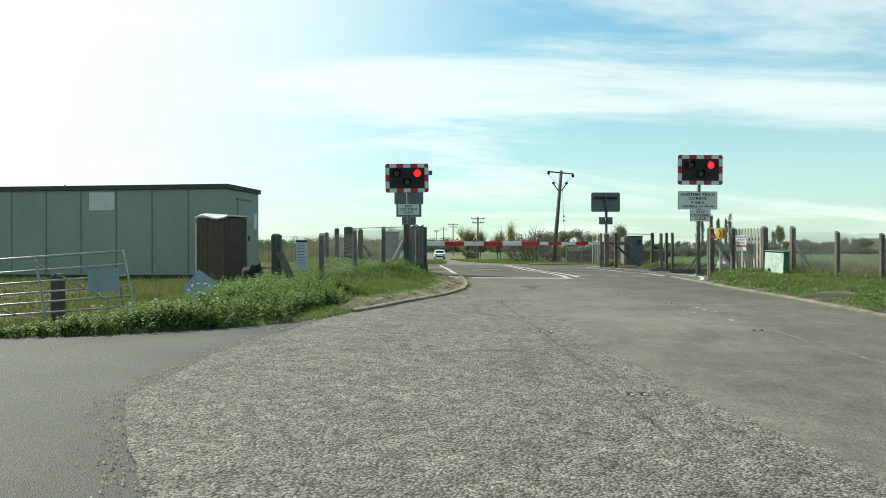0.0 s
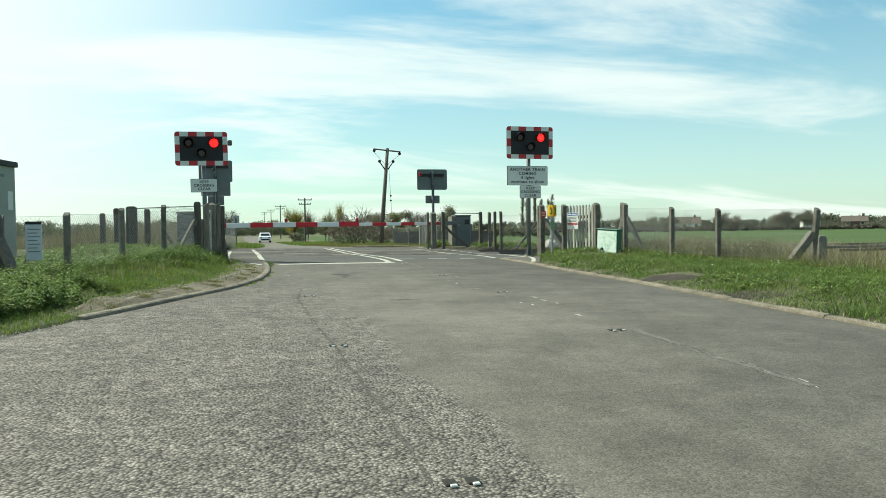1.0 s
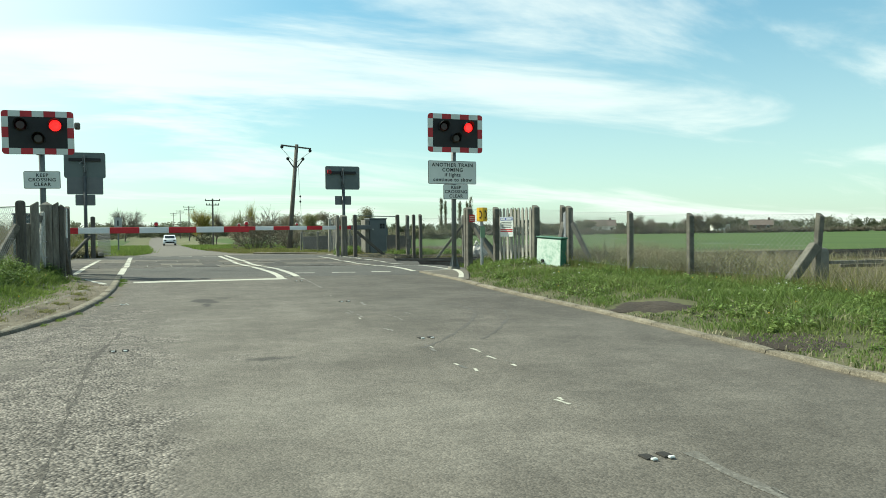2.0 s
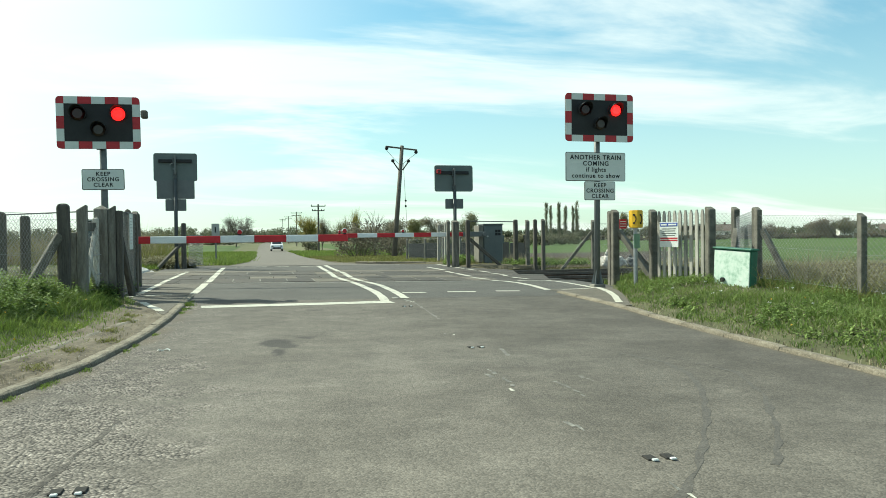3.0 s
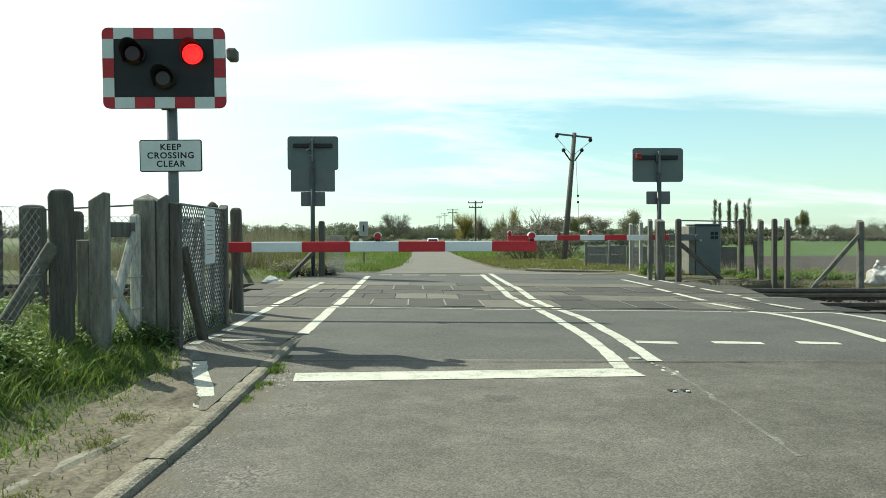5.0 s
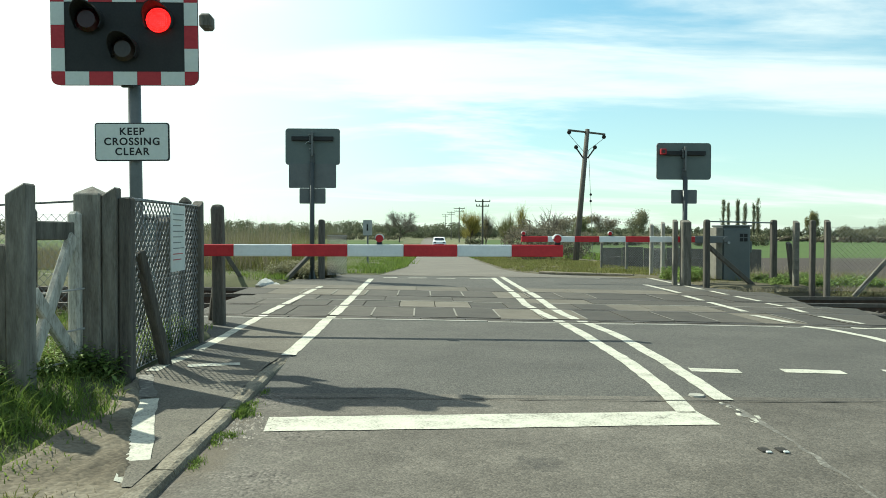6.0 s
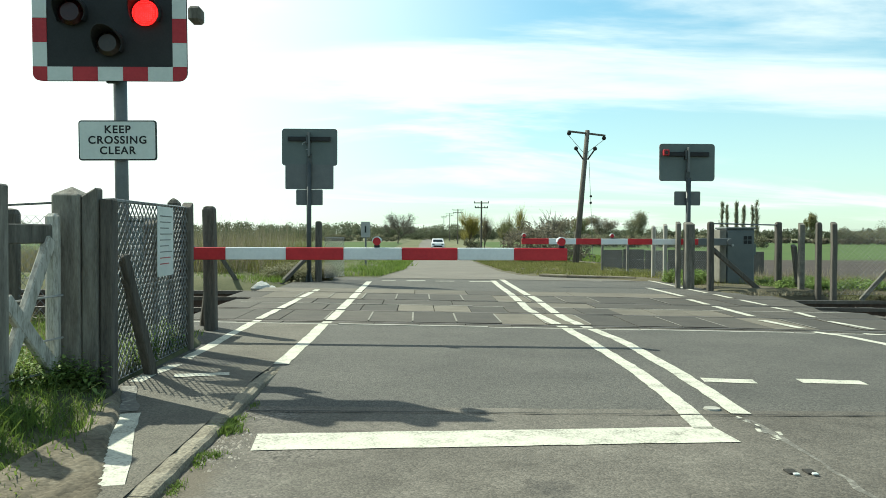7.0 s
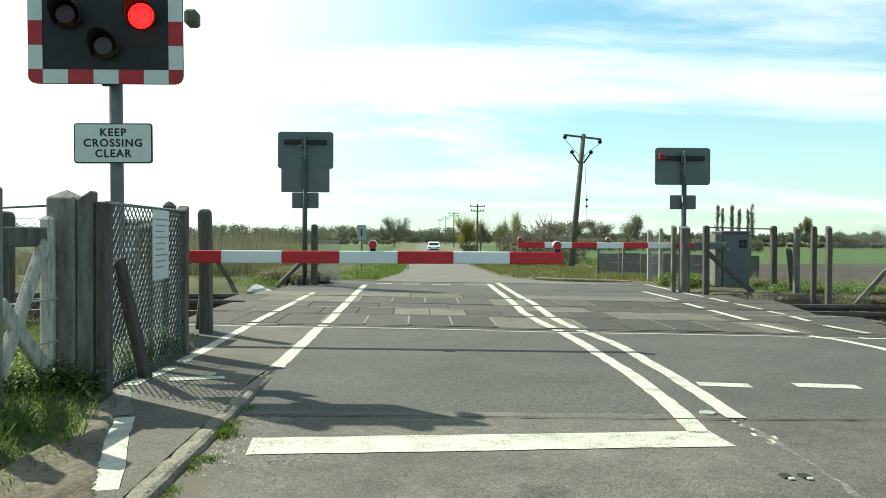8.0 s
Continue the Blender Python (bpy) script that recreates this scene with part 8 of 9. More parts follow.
SKID = material("tyre_marked_asphalt", [(0.068, 0.06, 0.05), (0.11, 0.099, 0.083)], 0.8, scale=9, fine=90, fine_mix=0.6, chips=0.25, chip_scale=120)
build_studs()
build_stains()


def scrap(x, y):
    """A curled white scrap lying on the lane."""
    bm = bmesh.new()
    rows = []
    for i in range(9):
        a = radians(200 - 22 * i)
        px, py = 0.05 * math.cos(a), 0.05 * math.sin(a)
        rows.append([bm.verts.new((px * k, py * k, 0.004 + h + 0.006 * math.sin(i * 1.3))) for k, h in ((0.8, 0.0), (1.0, 0.008), (1.2, 0.003))])
    for a, b in zip(rows[:-1], rows[1:]):
        for q in range(2):
            bm.faces.new((a[q], a[q + 1], b[q + 1], b[q]))
    bmesh.ops.solidify(bm, geom=bm.faces[:], thickness=0.002)
    o = finish("litter_scrap", bm, SIGN_WHITE)
    o.matrix_world = Matrix.Translation((x, y, float(road_z(x, y)) + 0.002))
    tagged(o, "curled white plastic scrap lying on the asphalt", "litter")


scrap(0.25, 16.65)


def build_chippings():
    rng = random.Random(77)
    vs, fs = [], []
    for i in range(2420):
        if i >= 2200:
            y = rng.gauss(20.4, 0.16)
            x = max(float(left_kerb_x(y)) + 0.02, 0.2 + rng.gauss(0, 0.06))
        elif i >= 1750:
            y = rng.uniform(11.6, 19.2)
            x = float(left_kerb_x(y)) - rng.uniform(0.14, 0.8)
        elif i < 1150:
            y = rng.uniform(3.4, 10.6)
            x = float(np.interp(y, [3.6, 4.3, 5.6, 6.6, 7.5, 9.9, 10.9], [-2.5, -2.76, -3.24, -3.13, -3.0, -2.38, -2.1])) + rng.gauss(-0.03, 0.1)
        else:
            y = rng.uniform(10.8, 19)
            x = float(left_kerb_x(y)) + abs(rng.gauss(0.0, 0.22)) + 0.02
        r = rng.uniform(0.004, 0.011) * (1.0 if i < 2200 else 1.5)
        z = float(road_z(x, y)) - 0.004
        if 1750 <= i < 2200:
            z += 0.036 + 0.07 * (float(left_kerb_x(y)) - x - 0.1)
        k = len(vs)
        a = rng.uniform(0, 6.28)
        for q in range(4):
            vs.append((x + r * math.cos(a + q * 1.57), y + r * math.sin(a + q * 1.57), z))
        vs.append((x + rng.uniform(-0.3, 0.3) * r, y, z + r * 0.7 + 0.004))
        fs += [(k, k + 1, k + 4), (k + 1, k + 2, k + 4), (k + 2, k + 3, k + 4), (k + 3, k, k + 4)]
    o = raw_mesh("loose_chippings", vs, fs, CHIPPING)
    tagged(o, "loose stone chippings along the lane edge and the path", "gravel", kind="stuff")


CHIPPING = material("loose_stone_chippings", [(0.09, 0.0795, 0.066), (0.195, 0.1755, 0.147), (0.315, 0.285, 0.24)], 0.9, scale=30, fine=120, vary=0.4, island=True)
build_chippings()


# ---- grass, weeds and reeds ----
def blades(name, label, x, y, z, h, mat, rng, width=0.008, lean=0.45, category="grass", bent=True):
    n = len(x)
    a = rng.uniform(0, 2 * np.pi, n)
    hh = h * rng.uniform(0.45, 1.15, n)
    w = width * rng.uniform(0.6, 1.5, n)
    lx, ly = rng.normal(0, lean, n) * hh, rng.normal(0, lean, n) * hh
    wx, wy = np.cos(a) * w, np.sin(a) * w
    b0 = np.stack([x - wx, y - wy, z - 0.02], -1)
    b1 = np.stack([x + wx, y + wy, z - 0.02], -1)
    m0 = np.stack([x - wx * 0.8 + lx * 0.35, y - wy * 0.8 + ly * 0.35, z + hh * 0.6], -1)
    m1 = np.stack([x + wx * 0.8 + lx * 0.35, y + wy * 0.8 + ly * 0.35, z + hh * 0.6], -1)
    t = np.stack([x + lx, y + ly, z + hh], -1)
    if bent:
        verts = np.stack([b0, b1, m1, m0, t], 1).reshape(-1, 3)
        k = np.arange(n)[:, None] * 5
        faces = (k[:, :, None] + np.array([(0, 1, 2), (0, 2, 3), (3, 2, 4)])[None]).reshape(-1, 3)
    else:
        verts = np.stack([b0, b1, t], 1).reshape(-1, 3)
        faces = np.arange(n * 3).reshape(-1, 3)
    o = raw_mesh(name, verts, faces, mat)
    return tagged(o, label, category, kind="stuff")


def tufty(rng, n, x0, x1, y0, y1, tufts):
    """Points gathered loosely into tufts."""
    cx, cy = rng.uniform(x0, x1, tufts), rng.uniform(y0, y1, tufts)
    k = rng.integers(0, tufts, n)
    return cx[k] + rng.normal(0, 0.09, n), cy[k] + rng.normal(0, 0.09, n)


def herbs(name, label, x, y, z, h, mat, rng, leaves=14, leaf=0.04, reach=0.07, category="weeds"):
    """Leafy plants: each a leaning stem with pairs of drooping pointed leaves."""
    n = len(x)
    k = leaves
    hh = (h * rng.uniform(0.55, 1.15, n))[:, None]
    lx, ly = rng.normal(0, 0.18, (n, 1)) * hh, rng.normal(0, 0.18, (n, 1)) * hh
    t = (np.arange(k)[None] + rng.uniform(0, 1, (n, k))) / k * 0.95 + 0.05
    a = rng.uniform(0, 6.28, (n, 1)) + np.arange(k)[None] * 2.4 + rng.normal(0, 0.3, (n, k))
    r = reach * (1.15 - 0.7 * t) * rng.uniform(0.6, 1.3, (n, k))
    bx, by, bz = x[:, None] + lx * t, y[:, None] + ly * t, z[:, None] + hh * t
    ca, sa = np.cos(a), np.sin(a)
    size = leaf * rng.uniform(0.6, 1.3, (n, k)) * (1.1 - 0.45 * t)
    droop = rng.normal(-0.15, 0.35, (n, k))
    tx, ty, tz = bx + ca * r, by + sa * r, bz + r * droop
    mx, my, mz = (bx + tx) / 2, (by + ty) / 2, (bz + tz) / 2 + size * 0.25
    wx, wy = -sa * size * 0.5, ca * size * 0.5
    verts = np.stack([np.stack(p, -1) for p in ((bx, by, bz), (mx + wx, my + wy, mz), (tx, ty, tz), (mx - wx, my - wy, mz))], 2).reshape(-1, 3)
    faces = np.arange(n * k * 4).reshape(-1, 4)
    return tagged(raw_mesh(name, verts, faces, mat), label, category, kind="stuff")


def clustered(rng, n, cx, cy, spread_):
    """Points gathered round the given centres."""
    q = rng.integers(0, len(cx), n)
    return cx[q] + rng.normal(0, spread_, n), cy[q] + rng.normal(0, spread_, n)


def build_weeds():
    rng = np.random.default_rng(31)
    # nettles under the bank fence and round the gate's strut
    t = rng.uniform(0, 1, 46)
    cx = np.interp(t, [0, 0.2, 0.45, 0.65, 1], [-3.7, -2.96, -2.47, -1.95, -1.6]) + rng.normal(0.05, 0.22, 46)
    cy = np.interp(t, [0, 0.2, 0.45, 0.65, 1], [13.6, 15.0, 17.0, 18.3, 20.2]) + rng.normal(0, 0.25, 46)
    x, y = clustered(rng, 2300, cx, cy, 0.16)
    ok = left_kerb_x(y) - x > 1.0
    x, y = x[ok], y[ok]
    herbs("nettles", "leafy dark green nettles under the fence", x, y, left_verge_z(x, y), 0.24 + 0.1 * lumps(x, y, 1.7), WEED, rng, 14, 0.04, 0.07)
    # behind the fence the bank is overgrown
    x, y = clustered(rng, 1800, rng.uniform(-5.2, -2.3, 60), rng.uniform(16.5, 22.5, 60), 0.3)
    ok = x < np.interp(y, [14, 17.2, 20.4, 24], [-3.4, -2.5, -1.6, -1.6])
    x, y = x[ok], y[ok]
    herbs("nettles", "leafy green weeds behind the fence", x, y, left_verge_z(x, y), 0.26, WEED, rng, 12, 0.05, 0.09)
    # cow parsley and nettles along the side road
    cx = np.concatenate([rng.uniform(-9.5, -2.9, 70), rng.uniform(-3.7, -2.3, 34)])
    cy = verge_front(cx) + np.abs(rng.normal(0.1, 0.45, 104)) + 0.15
    cy[70:] += rng.uniform(0.2, 3.0, 34)
    x, y = clustered(rng, 3900, cx, cy, 0.15)
    ok = (y - verge_front(x) > 0.08) & (x < left_kerb_x(y) - 0.75)
    x, y = x[ok], y[ok]
    rise = 0.07 + 0.09 * smooth01(x, -5.7, -5.1) + 0.1 * smooth01(x, -5.4, -4.2) * (1 - 0.7 * smooth01(x, -3.0, -2.3)) + 0.06 * lumps(x, y, 1.9)
    herbs("verge_weeds", "leafy nettles and cow parsley along the verge", x, y, left_verge_z(x, y), rise, WEED, rng, 14, 0.038, 0.07)
    # tufts at the foot of the posts beside the footway
    cx = np.array([-1.25, -1.1, -0.97, -0.9, -0.98, -1.0, -1.05, -1.5, -1.7, -1.32])
    cy = np.array([21.2, 21.4, 21.45, 22.3, 22.7, 23.1, 23.4, 20.9, 20.4, 20.7])
    x, y = clustered(rng, 420, cx, cy, 0.07)
    ok = x < footway_edge(y) - 0.03
    x, y = x[ok], y[ok]
    herbs("post_weeds", "straggling weeds at the foot of the old posts", x, y, left_verge_z(x, y), 0.2, WEED, rng, 10, 0.03, 0.06)
    # right verge: docks and dandelions, thicker near the cabinet
    cx = np.concatenate([rng.uniform(5.9, 8.5, 80), rng.uniform(7.2, 8.4, 26)])
    cy = np.concatenate([rng.uniform(4, 21, 80), rng.uniform(18.6, 22, 26)])
    x, y = clustered(rng, 1500, cx, cy, 0.2)
    ok = (x - right_kerb_x(y) > 0.5) & ~((x > 6.9) & (x < 8.3) & (y > 18.4) & (y < 20.25)) & ~((y > 19.3) & (x < right_kerb_x(y) + corner_in(y) + 0.4)) & ~(((x - 6.0) / 0.65) ** 2 + ((y - 13.9) / 0.7) ** 2 < 1)
    x, y = x[ok], y[ok]
    herbs("verge_weeds", "leafy docks and dandelions on the verge", x, y, right_verge_z(x, y), 0.1 + 0.06 * smooth01(x, 7.2, 8.4), WEED, rng, 12, 0.036, 0.075)
    # brambles and dead stalks behind the wire
    cx, cy = rng.uniform(8.75, 11.5, 60), rng.uniform(16.5, 21.5, 60)
    x, y = clustered(rng, 1500, cx, cy, 0.26)
    ok = x > np.interp(y, [14.7, 16.7, 18, 20.3], [9.3, 8.75, 8.6, 8.6])
    x, y = x[ok], y[ok]
    herbs("brambles", "dull grey-green brambles behind the wire fence", x, y, right_verge_z(x, y) - 0.05, 0.36 + 0.2 * lumps(x, y, 1.2), BRAMBLE, rng, 16, 0.034, 0.1)
    # scrub round the far posts and the cabinet
    cx = np.concatenate([rng.uniform(7.35, 8.05, 16), rng.uniform(8.7, 11.5, 24)])
    cy = np.concatenate([rng.uniform(34.2, 36.2, 16), rng.uniform(32.6, 35.5, 24)])
    x, y = clustered(rng, 1500, cx, cy, 0.16)
    ok = ~((np.abs(x - 8.5) < 0.6) & (np.abs(y - 34.6) < 0.6))
    x, y = x[ok], y[ok]
    herbs("scrub", "low grey-green scrub round the far posts", x, y, road_z(6 + 0 * x, y) - 0.05, 0.22 + 0.12 * smooth01(y, 33.8, 34.6) * (x < 8.2), WEED, rng, 18, 0.05, 0.12)
    # far left corner
    x, y = clustered(rng, 900, rng.uniform(-2.2, -0.9, 14), rng.uniform(34.3, 36.5, 14), 0.22)
    ok = x < -0.85 + 0.9 * (y - 35.5).clip(0, 1)
    x, y = x[ok], y[ok]
    herbs("scrub", "low grey-green scrub at the far corner", x, y, road_z(x, y), 0.34, BRAMBLE, rng, 16, 0.05, 0.1)
    # white umbels of cow parsley
    cx = np.concatenate([rng.uniform(-4.8, -3.2, 26), rng.uniform(6.4, 8.3, 20)])
    cy = np.concatenate([verge_front(cx[:26]) + rng.uniform(0.3, 1.6, 26), rng.uniform(9, 20, 20)])
    cz = np.concatenate([left_verge_z(cx[:26], cy[:26]) + 0.28, right_verge_z(cx[26:], cy[26:]) + 0.17])
    v, f = leaf_cloud(rng, np.stack([cx, cy, cz], -1), [(0.022, 0.022, 0.008)] * len(cx), 10, 0.009)
    tagged(raw_mesh("cow_parsley", v, f, PETAL_WHITE), "small white heads of cow parsley", "flowers", kind="stuff")


def build_grass():
    rng = np.random.default_rng(12)
    # left bank, short and bright, taller by the fence and the side road
    x, y = tufty(rng, 200000, -7.5, -0.2, 8.2, 24.2, 15000)
    d = np.minimum(left_kerb_x(y) - x, y - verge_front(x))
    path = np.where(y > 11.2, path_width(y) + 0.02, 0.06)
    ok = (d > path * rng.uniform(0.6, 1.3, len(x)) * (1 + 0.35 * lumps(x, y, 1.6))) & ~((y > 19.5) & (x > footway_edge(y) - 0.06))
    x, y, d = x[ok], y[ok], d[ok]
    h = 0.03 + 0.055 * smooth01(d, 0.3, 1.7) + 0.07 * np.clip(lumps(x, y, 1.1), 0, 1) + 0.06 * smooth01(-x, 2.6, 3.6) * (1 - smooth01(y, 12.5, 15))
    h = h * (1 - 0.6 * smooth01(-x, 4.6, 5.3) * (1 - smooth01(y, 13, 15)))
    h = np.where(rng.uniform(0, 1, len(x)) < 0.04, h * 1.35, h)
    soil = np.where((y > 11.2) & (left_kerb_x(y) - 0.1 - x < path_width(y)), path_z(x, y) - 0.004, -1)
    blades("bank_grass", "short bright green grass on the bank", x, y, np.maximum(left_verge_z(x, y), soil), h * 0.8, GRASS, rng, 0.0035, 0.85)
    x = rng.uniform(-7, -1.2, 5000)
    y = rng.uniform(9, 24, 5000)
    ok = (y - verge_front(x) > 0.8) & (left_kerb_x(y) - x > 1.4)
    blades("dry_bank_grass", "dry straw stems among the bank grass", x[ok], y[ok], left_verge_z(x[ok], y[ok]), 0.2, GRASS_DRY, rng, 0.004, 0.35)
    k = rng.uniform(0, 1, 26000)
    fx = np.interp(k, [0, 0.2, 0.45, 0.65, 1], [-3.8, -2.96, -2.47, -1.9, -1.4])
    fy = np.interp(k, [0, 0.2, 0.45, 0.65, 1], [14.0, 15.16, 17.16, 18.41, 20.4])
    tx, ty = rng.normal(0, 0.32, 500), rng.normal(0, 0.4, 500)
    q = (k * 250).astype(int) * 2 + rng.integers(0, 2, 26000)
    q = np.clip(q, 0, 499)
    x, y = fx + tx[q] + 0.12 + rng.normal(0, 0.07, 26000), fy + ty[q] + rng.normal(0, 0.07, 26000)
    ok = left_kerb_x(y) - x > 0.85
    x, y = x[ok], y[ok]
    blades("fence_tussocks", "rough green tussocks under the fence", x, y, left_verge_z(x, y), 0.13 * rng.uniform(0.4, 1.5, len(x)), GRASS, rng, 0.0042, 0.8)
    # field grass round the cabin
    x, y = tufty(rng, 42000, -16, -6.5, 7.5, 23.5, 6000)
    ok = y - verge_front(x) > 0.15
    blades("yard_grass", "rough grass round the cabin", x[ok], y[ok], left_verge_z(x[ok], y[ok]), 0.10 + 0.1 * np.clip(lumps(x[ok], y[ok], 0.8), 0, 1), GRASS_MEADOW, rng, 0.011, bent=False)
    nr = np.random.default_rng(5)
    # right verge
    x, y = tufty(rng, 140000, 5.0, 10.2, 2.0, 24.0, 11000)
    d = x - right_kerb_x(y)
    bare = ((x - 6.02) / 0.5) ** 2 + ((y - 13.9) / 0.55) ** 2 < 1
    ok = (d > 0.2 + 0.7 * np.abs(lumps(x, y, 1.4)) * rng.uniform(0.3, 1.2, len(x))) & ~((y > 19.4) & (x < right_kerb_x(y) + corner_in(y) + 0.24)) & ~bare & ~((y > 22.6) & (x < 7.3))
    x, y, d = x[ok], y[ok], d[ok]
    h = 0.035 + 0.06 * smooth01(d, 0.4, 1.8) + 0.08 * np.clip(lumps(x, y, 1.1, 1), 0, 1)
    h = h * (1 - 0.65 * ((x > 7.0) & (x < 8.3) & (y > 18.6) & (y < 20.25)))
    blades("verge_grass", "weedy green grass on the verge", x, y, right_verge_z(x, y), h, GRASS_VERGE, rng, 0.005, 0.7)
    x, y = tufty(rng, 22000, 5.0, 9.0, 3.0, 22.0, 4000)
    d = x - right_kerb_x(y)
    ok = (d > 0.06) & (d < 0.5 + 2.6 * rng.uniform(0, 1, len(x)) ** 2) & ~((y > 19.4) & (x < right_kerb_x(y) + corner_in(y) + 0.2)) & ~((y > 22.6) & (x < 7.3)) & ~(((x - 6.02) / 0.5) ** 2 + ((y - 13.9) / 0.55) ** 2 < 1)
    x, y, d = x[ok], y[ok], d[ok]
    blades("verge_thatch", "short dry thatch between the verge grass", x, y, right_verge_z(x, y), 0.03 + 0.05 * smooth01(d, 0.3, 1.5), GRASS_DRY_DULL, rng, 0.004, 0.9)
    x, y = tufty(rng, 3400, -3.2, -0.2, 11.0, 22.0, 260)
    d = np.minimum(left_kerb_x(y) - x, y - verge_front(x))
    ok = (d > 0.12) & (d < 1.1) & ~((y > 19.4) & (x > footway_edge(y) - 0.06))
    x, y = x[ok], y[ok]
    blades("path_thatch", "short dry thatch along the trodden path", x, y, np.maximum(left_verge_z(x, y), road_z(x, y) + 0.05), 0.022, GRASS_DRY_DULL, rng, 0.003, 1.1)
    k = rng.integers(0, 12, 2600)
    py = np.linspace(11.8, 19.0, 12) + rng.uniform(-0.2, 0.2, 12)
    px = left_kerb_x(py) - rng.uniform(0.18, 0.5, 12)
    x, y = px[k] + rng.normal(0, 0.05, 2600), py[k] + rng.normal(0, 0.07, 2600)
    ok = (x < left_kerb_x(y) - 0.12) & (x < footway_edge(y))
    blades("path_tufts", "low trodden grass tufts on the soil path", x[ok], y[ok], path_z(x[ok], y[ok]) - 0.004, 0.022 + 0.02 * rng.uniform(0, 1, ok.sum()) ** 2, GRASS_MEADOW, rng, 0.0028, 1.2)
    k = rng.integers(0, 14, 900)
    py = np.sort(rng.uniform(13.0, 21.5, 14))
    px = left_kerb_x(py) + 0.02
    x, y = px[k] + np.abs(rng.normal(0, 0.025, 900)), py[k] + rng.normal(0, 0.05, 900)
    blades("kerb_weeds", "small weeds growing along the foot of the kerb", x, y, road_z(x, y), 0.02, GRASS, rng, 0.0028, 0.9)
    x, y = clustered(rng, 900, np.array([0.07, 0.1, 0.08, 0.12, 0.05, 0.14]), np.array([20.78, 20.72, 20.86, 20.68, 20.2, 20.25]), 0.035)
    x = np.maximum(x, left_kerb_x(y) + 0.005)
    blades("kerb_weeds", "bright green tuft rooted in the kerb joint", x, y, road_z(x, y), 0.045 * rng.uniform(0.4, 1.3, len(x)) * (1 - 0.5 * (y < 20.5)), GRASS, rng, 0.003, 0.8)
    # tall dry stems behind the right fence
    x, y = tufty(rng, 48000, 8.7, 17, 8.5, 23.0, 2600)
    blades("dry_reeds", "tall dry brown stems behind the fence", x, y, right_verge_z(x, y) - 0.1, (0.46 + 0.22 * lumps(x, y, 0.9)) * rng.uniform(0.4, 1.3, len(x)), GRASS_DRY_DULL, rng, 0.005, 0.5, "reeds", bent=False)
    x, y = tufty(rng, 30000, 8.2, 17, 8, 24, 1800)
    blades("rough_grass", "rough olive grass behind the fence", x, y, right_verge_z(x, y) - 0.05, 0.34 * rng.uniform(0.5, 1.3, len(x)), GRASS_MEADOW, rng, 0.006, 0.5, bent=False)
    # beyond the rails
    x, y = tufty(rng, 27000, -13, -2.4, 35.0, 46, 1500)
    blades("dry_reeds", "tall dry reeds beyond the rails", x, y, np.interp(y, PROFILE_Y, PROFILE_Z), (0.85 + 0.55 * smooth01(x, -8, -5.5) + 0.25 * lumps(x, y, 0.6)) * rng.uniform(0.6, 1.1, len(x)), GRASS_DRY_DULL, rng, 0.006, 0.2, "reeds", bent=False)
    x, y = tufty(rng, 21000, -14, -2.0, 34.6, 47, 1800)
    blades("green_reeds", "olive green sedge among the dry reeds", x, y, np.interp(y, PROFILE_Y, PROFILE_Z), (0.7 + 0.5 * smooth01(x, -8, -5.5) + 0.3 * lumps(x, y, 0.8)) * rng.uniform(0.4, 1.1, len(x)), GRASS_MEADOW, rng, 0.008, 0.25, "reeds", bent=False)
    x, y = tufty(rng, 74000, -12, 1.0, 33.0, 52, 5000)
    ok = (x < -1.7) | ((y > 36.3) & (x < np.interp(y, [36, 42, 60], [0.2, 0.76, 0.96]) - 0.12 * rng.uniform(0, 1, len(x)) ** 2))
    blades("far_grass", "green grass beyond the rails", x[ok], y[ok], road_z(x[ok], y[ok]) + 0.05, 0.13 + 0.1 * np.clip(lumps(x[ok], y[ok], 0.9), 0, 1), GRASS, rng, 0.009, bent=False)
    x, y = tufty(rng, 30000, 3.6, 8.8, 35.5, 62, 2200)
    ok = (x > np.interp(y, [32.4, 36.2, 36.8, 37.6, 39, 42, 52, 60, 70], [7.5, 7.5, 6.9, 4.9, 4.1, 3.85, 3.95, 4.15, 4.4])) & ~((y < 33.6) & (x < 9))
    blades("far_grass", "green grass beyond the rails", x[ok], y[ok], road_z(6 + 0 * x[ok], y[ok]) + 0.08, 0.05 + 0.12 * np.clip(lumps(x[ok], y[ok], 0.7), 0, 1), GRASS_MEADOW, rng, 0.012, bent=False)
    x, y = tufty(rng, 12000, 7.4, 12.5, 32.2, 37, 500)
    blades("dry_weeds", "straggling dry weeds round the grey cabinet", x, y, road_z(6 + 0 * x, y) - 0.05, (0.06 + 0.14 * smooth01(y, 32.6, 34.0)) * rng.uniform(0.3, 1.5, len(x)), GRASS_MEADOW, rng, 0.006, 0.5, bent=False)
    x, y = tufty(rng, 1500, 8.5, 12.5, 33.5, 40, 60)
    blades("dry_weeds", "tall brown weed stems behind the far posts", x, y, road_z(6 + 0 * x, y) - 0.1, 0.42, GRASS_DRY_DULL, rng, 0.006, 0.2, bent=False)
    x, y = tufty(rng, 18000, -8, 0.85, 46, 110, 4000)
    blades("far_grass", "green grass beside the far road", x, y, road_z(x, y) - 0.02, 0.25, GRASS, rng, 0.03, bent=False)
    x, y = tufty(rng, 26000, 3.6, 16, 60, 120, 5000)
    ok = x > np.interp(y, [60, 95, 125], [4.2, 4.85, 5.05])
    x, y = x[ok], y[ok]
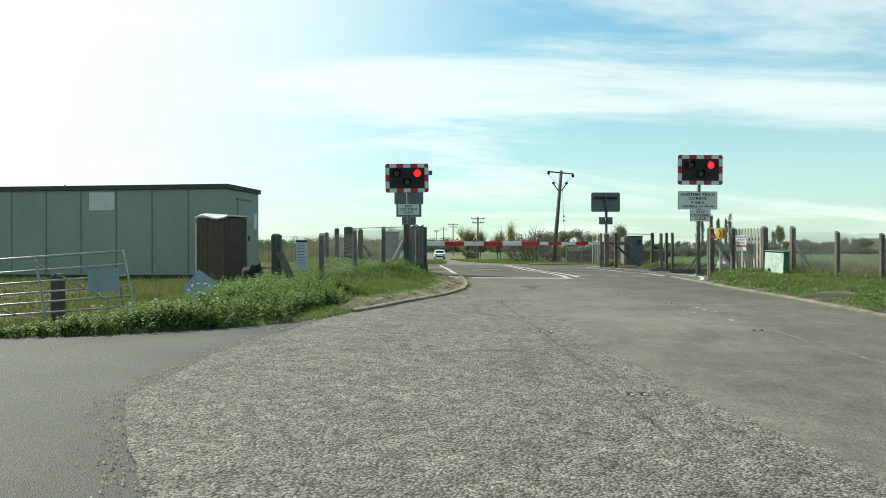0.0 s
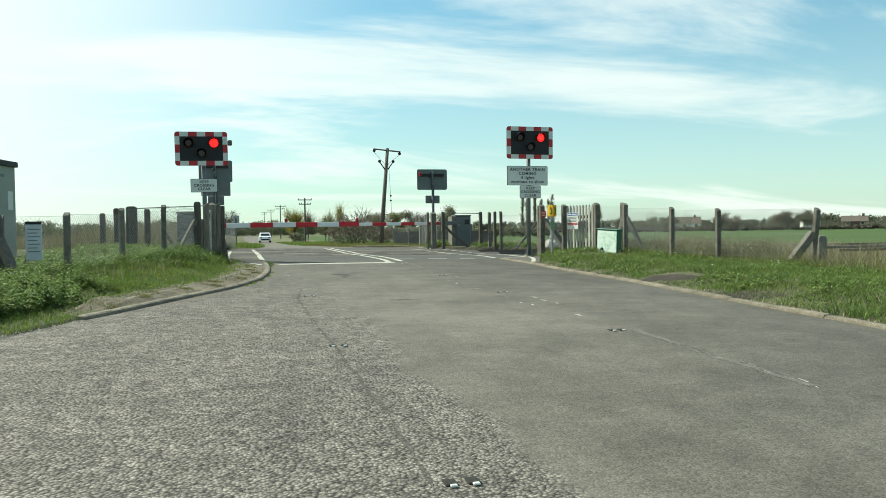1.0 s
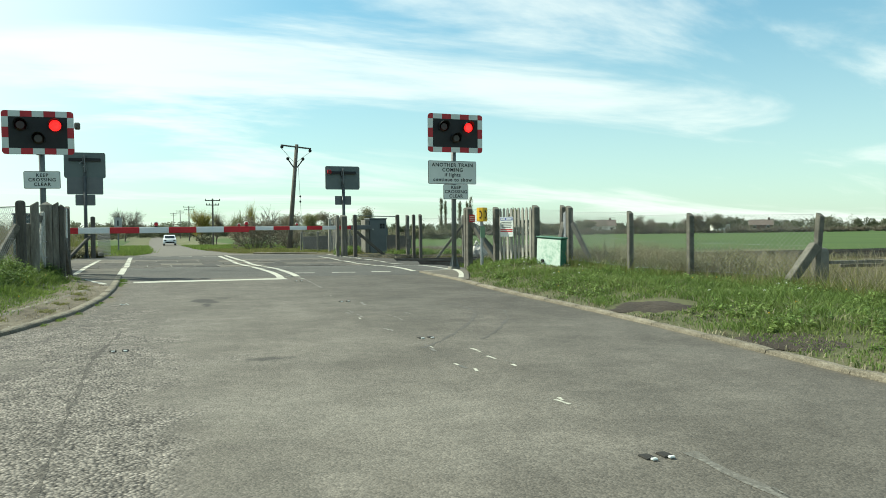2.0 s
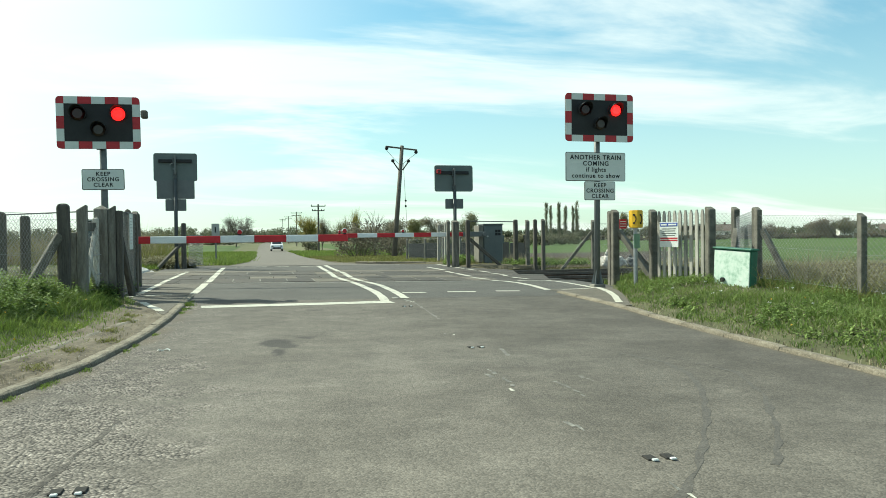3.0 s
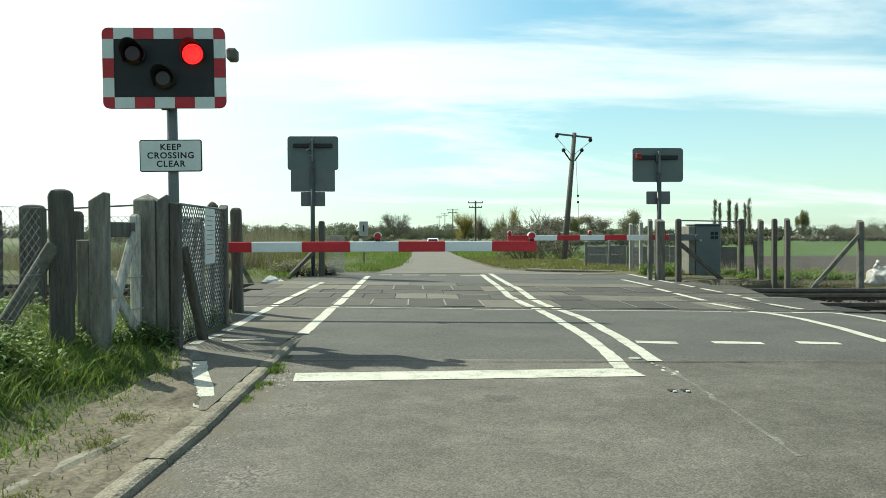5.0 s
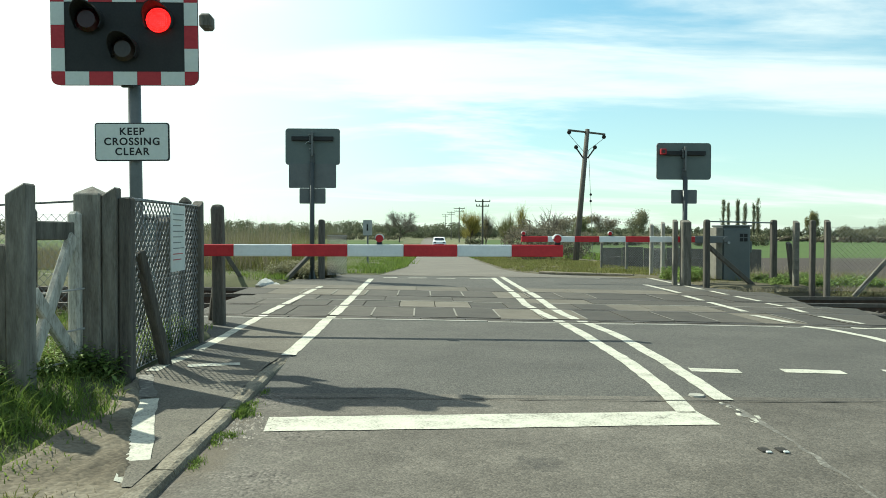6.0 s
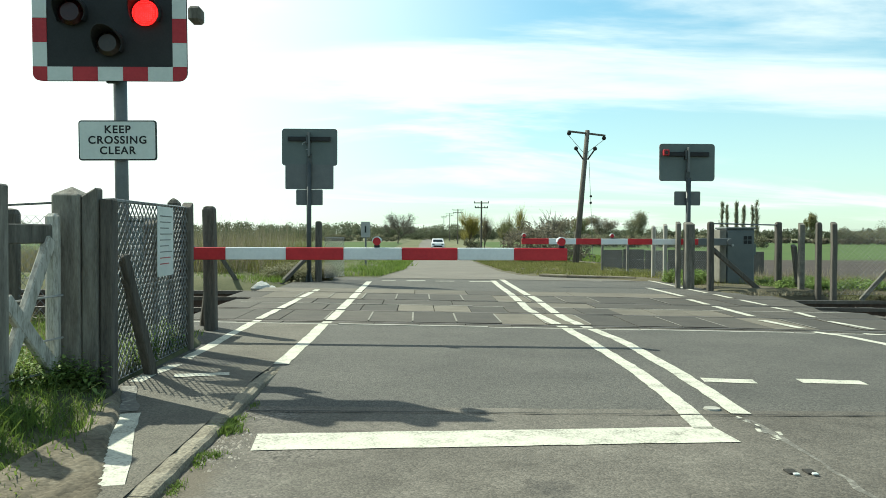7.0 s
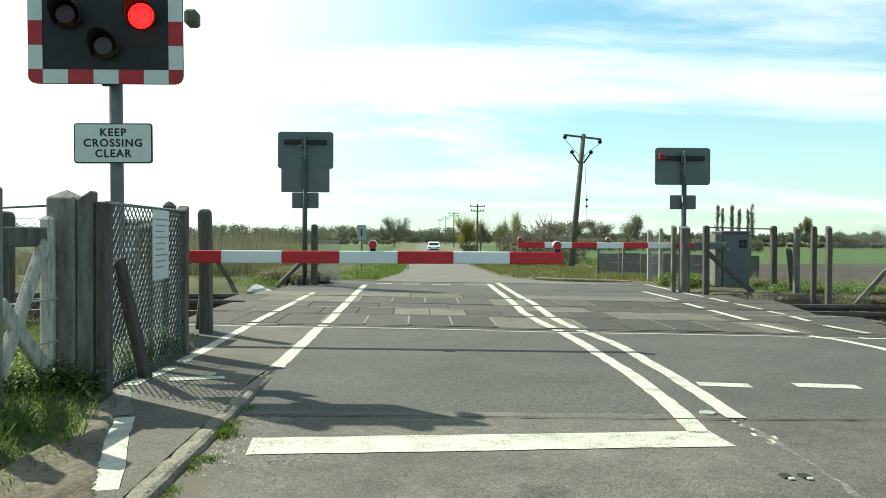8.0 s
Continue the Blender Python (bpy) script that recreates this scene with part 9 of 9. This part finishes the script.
    blades("far_grass", "green grass beside the far road", x, y, road_z(x, y) - 0.02, 0.25, GRASS, rng, 0.03, bent=False)
    x, y = tufty(rng, 7000, 7.45, 12.5, 31.95, 34.0, 700)
    blades("dry_thatch", "short dry thatch on trampled soil beyond the rails", x, y, road_z(6 + 0 * x, y) - 0.02, 0.07, GRASS_DRY_DULL, rng, 0.006, 0.8, bent=False)
    x, y = tufty(rng, 9000, 9.3, 17, 31.9, 36.5, 900)
    blades("dry_thatch", "short dry grass beside the track", x, y, land_z(x, y), 0.16 * rng.uniform(0.3, 1.4, len(x)), GRASS_DRY_DULL, rng, 0.006, 0.7, bent=False)
    # dandelions
    n = 36
    cx = np.concatenate([nr.uniform(-2.2, -0.9, 25), nr.uniform(5.9, 8.4, n - 25)])
    cy = np.concatenate([nr.uniform(13, 20, 25), nr.uniform(7, 20, n - 25)])
    cz = np.concatenate([left_verge_z(cx[:25], cy[:25]), right_verge_z(cx[25:], cy[25:])]) + 0.13
    v, f = leaf_cloud(nr, np.stack([cx, cy, cz], -1), [(0.009, 0.009, 0.006)] * n, 6, 0.009)
    tagged(raw_mesh("dandelions", v, f, YELLOW), "yellow dandelion heads in the grass", "flowers", kind="stuff")


GRASS_MEADOW = material("meadow_blades", [(0.1215, 0.1375, 0.0375), (0.189, 0.1938, 0.0562), (0.27, 0.2375, 0.0938)], 0.8, scale=0.8, fine=10, vary=0.35, island=True, bump=0, fine_bump=0, trans=0.3)
GRASS_DRY_DULL = material("dull_dry_stems", [(0.18, 0.15, 0.0975), (0.285, 0.2475, 0.165), (0.375, 0.33, 0.2325)], 0.85, scale=1.0, fine=10, vary=0.35, island=True, bump=0, fine_bump=0, trans=0.2)
WEED = material("weed_leaves", [(0.1, 0.155, 0.038), (0.15, 0.22, 0.053), (0.215, 0.265, 0.085)], 0.7, scale=2, fine=20, vary=0.4, island=True, bump=0, fine_bump=0, trans=0.3)
BRAMBLE = material("dull_bramble_leaves", [(0.13, 0.135, 0.07), (0.2, 0.195, 0.105), (0.27, 0.24, 0.15)], 0.75, scale=1.3, fine=12, vary=0.4, island=True, bump=0, fine_bump=0, trans=0.3)
PETAL_WHITE = material("white_petals", [(0.62, 0.64, 0.56), (0.74, 0.75, 0.68)], 0.7, scale=20, fine=60, trans=0.3)
build_grass()
build_weeds()
